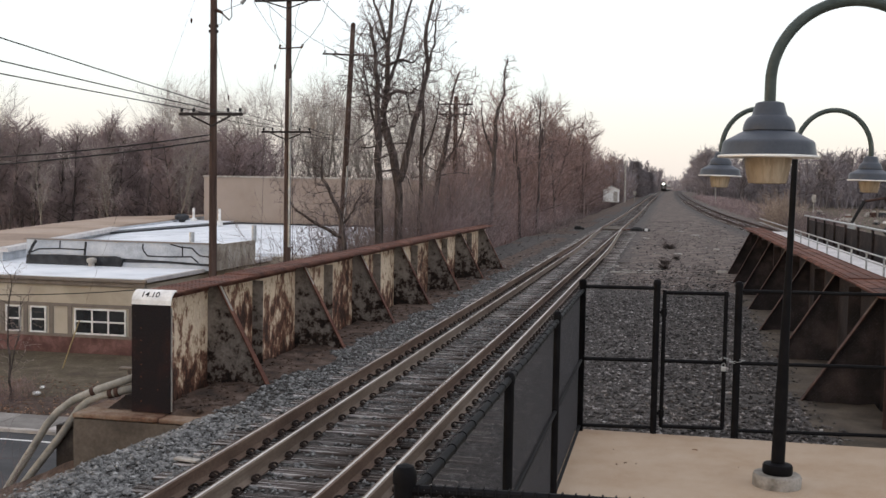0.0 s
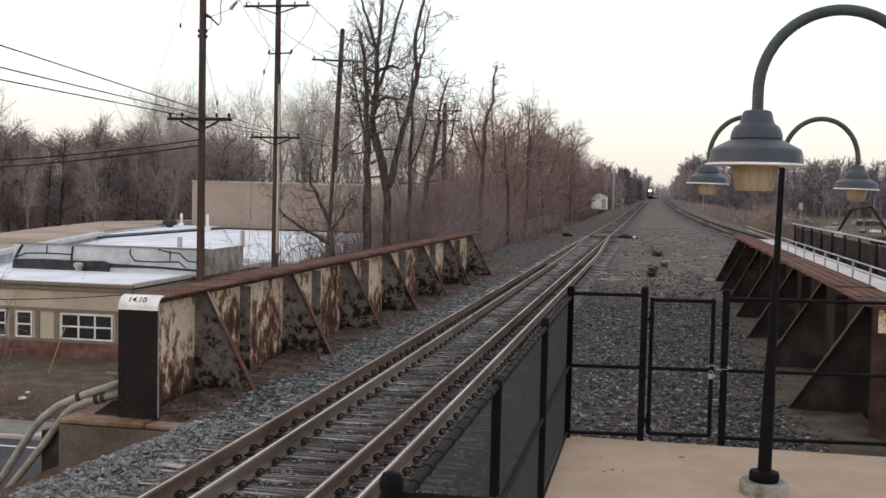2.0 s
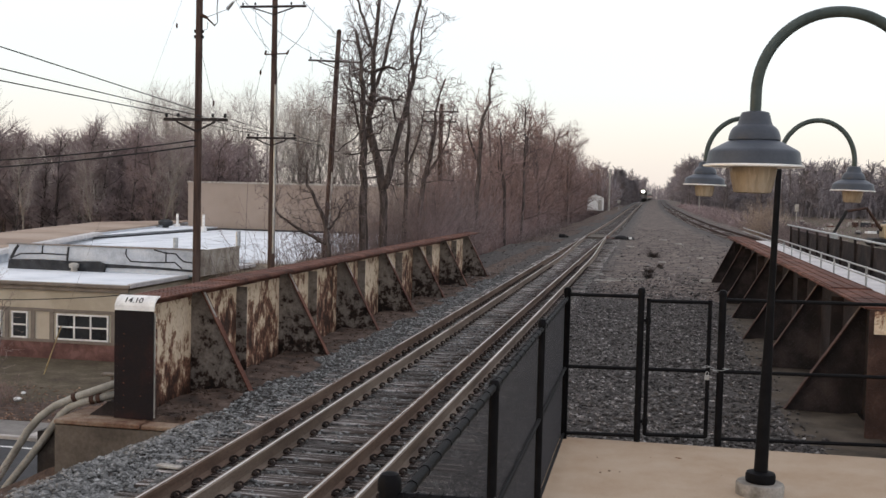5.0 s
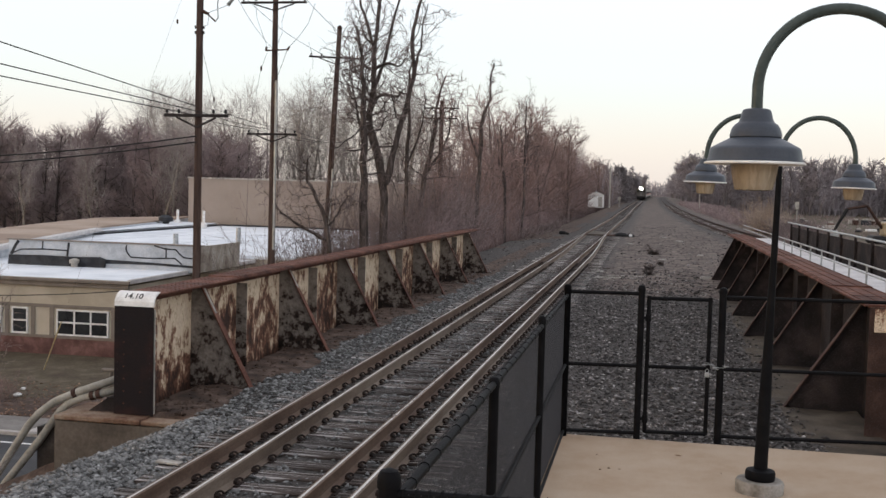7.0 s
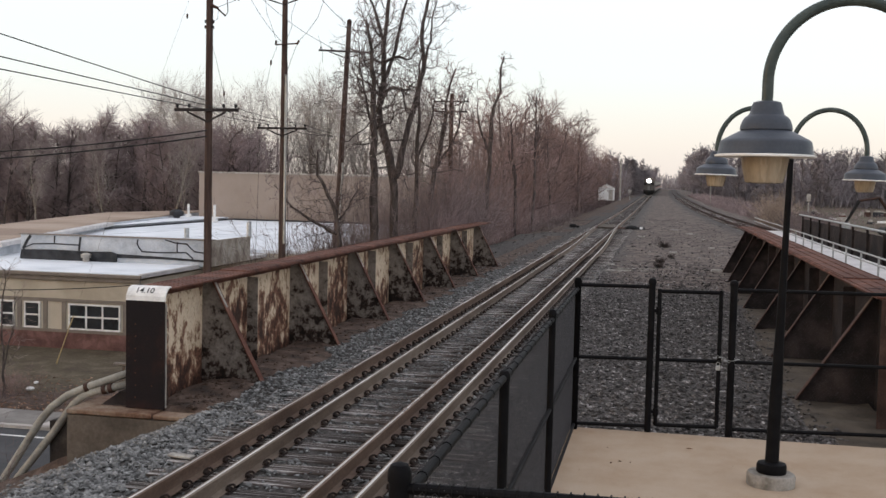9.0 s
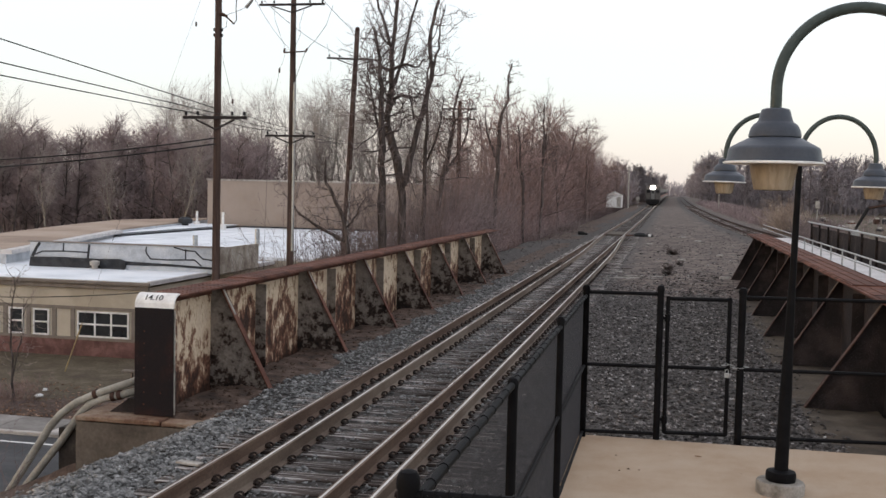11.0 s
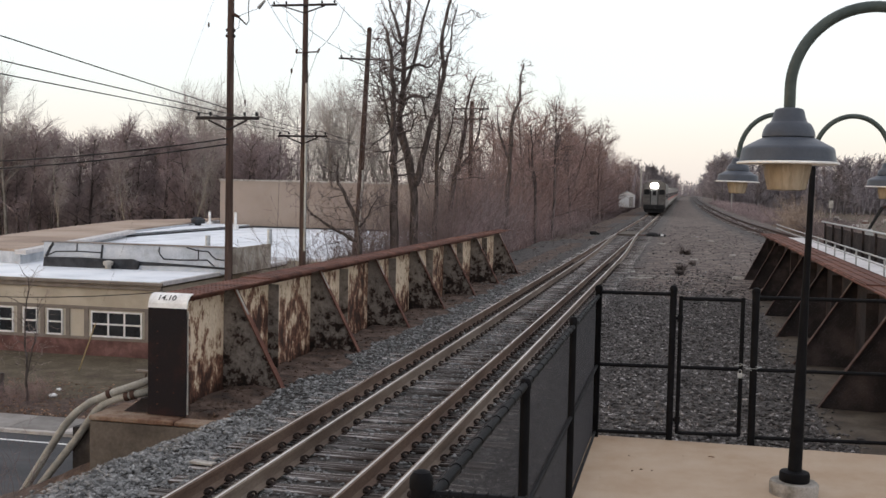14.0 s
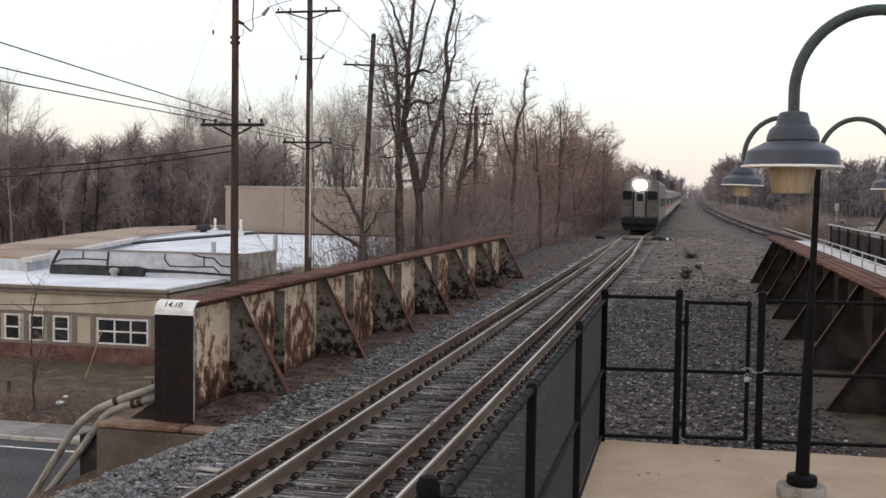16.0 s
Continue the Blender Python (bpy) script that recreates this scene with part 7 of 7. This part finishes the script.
TRAIN_X, TRAIN_Z = -3.78, RAIL_TOP
cars = [coach("cab_car", 25.6, 4.55, True, "stainless cab car leading the train, headlight blazing")]
for k in range(8):
    c = coach("passenger_car", 25.6, 4.1, False, "stainless passenger car behind the cab car")
    cars.append(c)
part("end_panel", Shape().box(-1.5, 1.5, -0.06, -0.01, 1.0, 3.6), M_ORANGE, cars[2], "orange end panel")


# ---- road vehicles ----
def pillow(outline, half, round_, s, slot=0):
    """An outline (x, z) given width along y, with its rim drawn in towards the sides."""
    cx = sum(p[0] for p in outline) / len(outline)
    cz = sum(p[1] for p in outline) / len(outline)
    rings = []
    for u in (-1, -0.97, -0.9, -0.76, 0.76, 0.9, 0.97, 1):
        y, k = half * u, 1 - round_ * (max(abs(u) - 0.76, 0) / 0.24) ** 2.2
        rings.append([(cx + (x - cx) * (1 - (1 - k) * 0.5), y, cz + (z - cz) * k) for x, z in outline])
    n = len(outline)
    f = [list(range(n)), [7 * n + i for i in range(n)][::-1]]
    for r in range(7):
        for i in range(n):
            j = (i + 1) % n
            f.append((r * n + j, r * n + i, (r + 1) * n + i, (r + 1) * n + j))
    return s.add([p for ring in rings for p in ring], f, slot)


def wheels(t, xs, r, half):
    for x in xs:
        for s_ in (-1, 1):
            w = part("wheel", Shape().tube([(x, s_ * half - 0.11, r), (x, s_ * half + 0.11, r)], r, 20), M_TYRE, t, smooth=True)
            part("rim", Shape().tube([(x, s_ * (half + 0.10), r), (x, s_ * (half + 0.125), r)], r * 0.62, 14), M_RIM, w)


def car(name, paint, label, tall_=0.0):
    """A hatchback that faces -x, its front at 0."""
    t = thing(name, label, "car")
    body = [(0.05, 0.32), (0.0, 0.55), (0.08, 0.74), (0.5, 0.86), (1.15, 0.95), (2.0, 0.99), (3.9, 1.02), (4.4, 1.0), (4.52, 0.8), (4.55, 0.45), (4.4, 0.28)]
    part("body", pillow(body, 0.9, 0.12, Shape()), paint, t, smooth=True)
    roof = [(1.15, 0.95), (1.9, 1.42 + tall_), (2.5, 1.49 + tall_), (3.5, 1.48 + tall_), (4.0, 1.38 + tall_), (4.42, 1.0)]
    part("cabin", pillow(roof, 0.8, 0.1, Shape()), M_GLASS, t, "dark glazed cabin", smooth=True)
    part("roof", pillow([(1.78, 1.41 + tall_), (2.5, 1.51 + tall_), (3.5, 1.5 + tall_), (4.12, 1.38 + tall_), (3.5, 1.44 + tall_), (2.5, 1.45 + tall_)], 0.77, 0.05, Shape()), paint, t, smooth=True)
    for s_ in (-1, 1):
        for a, b in (((1.2, 0.97), (1.92, 1.43 + tall_)), ((2.75, 1.0), (2.75, 1.48 + tall_)), ((3.75, 1.0), (3.85, 1.42 + tall_)), ((4.45, 1.0), (4.05, 1.38 + tall_))):
            part("pillar", Shape().tube([(a[0], s_ * 0.8, a[1]), (b[0], s_ * 0.76, b[1])], 0.04, 5), paint, t)
    for s_ in (-1, 1):
        part("headlight", Shape().box(0.02, 0.3, s_ * 0.68 - 0.16, s_ * 0.68 + 0.16, 0.62, 0.76, bevel=0.03), M_CONC_PALE, t)
        part("tail_light", Shape().box(4.4, 4.56, s_ * 0.7 - 0.14, s_ * 0.7 + 0.14, 0.72, 0.95, bevel=0.03), M_LAMPRED, t)
        part("mirror", Shape().box(1.35, 1.5, s_ * 0.93 - 0.08, s_ * 0.93 + 0.08, 0.98, 1.12, bevel=0.03), paint, t)
        part("roof_rail", Shape().tube([(2.0, s_ * 0.66, 1.44 + tall_), (2.2, s_ * 0.66, 1.53 + tall_), (3.6, s_ * 0.66, 1.53 + tall_), (3.85, s_ * 0.66, 1.43 + tall_)], 0.018, 6), M_GALV, t, "silver roof rail")
        part("window_trim", Shape().box(1.3, 4.3, s_ * 0.81 - 0.012, s_ * 0.81 + 0.012, 0.995, 1.02), M_GALV, t, "bright strip under the windows")
        for xw in (0.85, 3.5):
            a, b = sorted((s_ * 0.86, s_ * 0.905))
            part("wheel_arch", Shape().prism([(xw + 0.41 * math.cos(q), 0.33 + 0.41 * math.sin(q)) for q in np.linspace(-0.1, math.pi + 0.1, 14)], "y", a, b), M_TRAINDARK, t)
    part("bumper", Shape().box(-0.03, 0.2, -0.8, 0.8, 0.28, 0.5, bevel=0.05), M_TRAINDARK, t)
    part("bumper", Shape().box(4.4, 4.6, -0.8, 0.8, 0.3, 0.55, bevel=0.05), M_TRAINDARK, t)
    wheels(t, (0.85, 3.5), 0.33, 0.79)
    return t


def step_van():
    t = thing("delivery_van", "white step van with dark lettering bars and a red stripe", "van")
    body = [(0.95, 0.55), (0.9, 1.35), (1.15, 1.42), (1.28, 2.3), (2.3, 2.62), (7.0, 2.66), (7.02, 0.5)]
    part("body", Shape().prism(body, "y", -0.98, 0.98), M_VANWHITE, t, smooth=False)
    part("hood", pillow([(0.28, 0.5), (0.3, 1.0), (0.48, 1.22), (0.95, 1.36), (0.98, 0.5)], 0.94, 0.12, Shape()), M_VANWHITE, t, smooth=True)
    part("windscreen", Shape().add([(1.14, -0.88, 1.45), (1.14, 0.88, 1.45), (1.255, 0.88, 2.2), (1.255, -0.88, 2.2)], [(0, 3, 2, 1)]), M_GLASS, t)
    part("side_window", Shape().box(1.4, 2.1, -0.995, -0.97, 1.44, 2.1, bevel=0.005), M_GLASS, t)
    part("roof_edge", Shape().box(2.3, 7.0, -1.0, -0.96, 2.56, 2.66), M_VANWHITE, t)
    for k, (w, h) in enumerate(((0.4, 0.66), (0.15, 0.8), (0.42, 0.66), (0.36, 0.66), (0.4, 0.8), (0.36, 0.66))):
        x = 3.05 + (0.0, 0.48, 0.7, 1.2, 1.64, 2.12)[k]
        part("lettering_bar", Shape().box(x, x + w, -0.988, -0.98, 1.5, 1.5 + h), M_INK, t)
    part("stripe", Shape().box(2.95, 5.9, -0.988, -0.98, 1.27, 1.42), M_RED, t, "red stripe")
    part("rear_mark", Shape().box(7.02, 7.032, -0.5, 0.5, 1.75, 2.0).box(7.02, 7.032, -0.7, 0.7, 2.45, 2.52), M_INK, t)
    part("rear_stripe", Shape().box(7.02, 7.036, -0.6, 0.6, 1.5, 1.58), M_RED, t)
    part("skirt", Shape().box(1.9, 5.0, -0.93, 0.93, 0.35, 0.55).box(6.2, 7.08, -0.9, 0.9, 0.4, 0.55), M_TRAINDARK, t)
    for x in (2.25, 3.05, 4.75, 6.1):
        part("panel_seam", Shape().box(x, x + 0.02, -0.986, -0.98, 0.62, 1.24 if x < 5 else 2.5), M_TAUPE, t)
    part("rub_rail", Shape().box(2.2, 7.0, -0.995, -0.98, 1.2, 1.25), M_CONC_PALE, t)
    part("side_locker", Shape().box(3.6, 4.4, -0.992, -0.98, 0.75, 0.95), M_TAUPE, t)
    wheels(t, (1.0, 5.6), 0.38, 0.86)
    return t


van = step_van()
van.scale = (1.15, 1.15, 1.15)
VAN_LONG, CAR_LONG = 7.02 * 1.15, 4.55
silver = car("silver_hatchback", M_CARSILVER, "silver-white hatchback car on the road below")
dark = car("dark_hatchback", M_CARDARK, "dark blue-grey estate car on the road below", -0.03)
white = car("white_hatchback", M_VANWHITE, "white hatchback car on the road below")

dark.scale = (1.0, 1.0, 1.08)


def motions():
    """All that moves: the train and the road vehicles."""
    for k, c in enumerate(cars):
        rows = []
        for t in (0, 0.1, 1, 2, 3, 4, 5, 6, 7, 8, 9, 10, 11, 12, 13, 14, 15, 15.9, 16):
            y = 87 + 30.5 * (16 - t) + 26.2 * k
            turn = -math.degrees(math.atan2(float(bend(y + 25.6) - bend(y)), 25.6))
            rows.append((t, pose(TRAIN_X + float(bend(y)), y, TRAIN_Z + float(grade(y)), 0, 0, turn)))
        walk(c, rows)
    for c, lane, speed, t0, x0 in ((van, 34.5, 16.6, 12.2, -21.08 - VAN_LONG), (silver, 31.8, 16.0, 12.4, -21.6 - CAR_LONG), (dark, 34.6, 15.0, 14.4, -22.4 - CAR_LONG), (white, 31.2, 23.0, 2.6, -20.9 - CAR_LONG)):
        walk(c, [(t, pose(x0 - speed * (t - t0), lane, ROAD + 0.035)) for t in (0, 0.1, 4, 8, 12, 15.9, 16)])


motions()
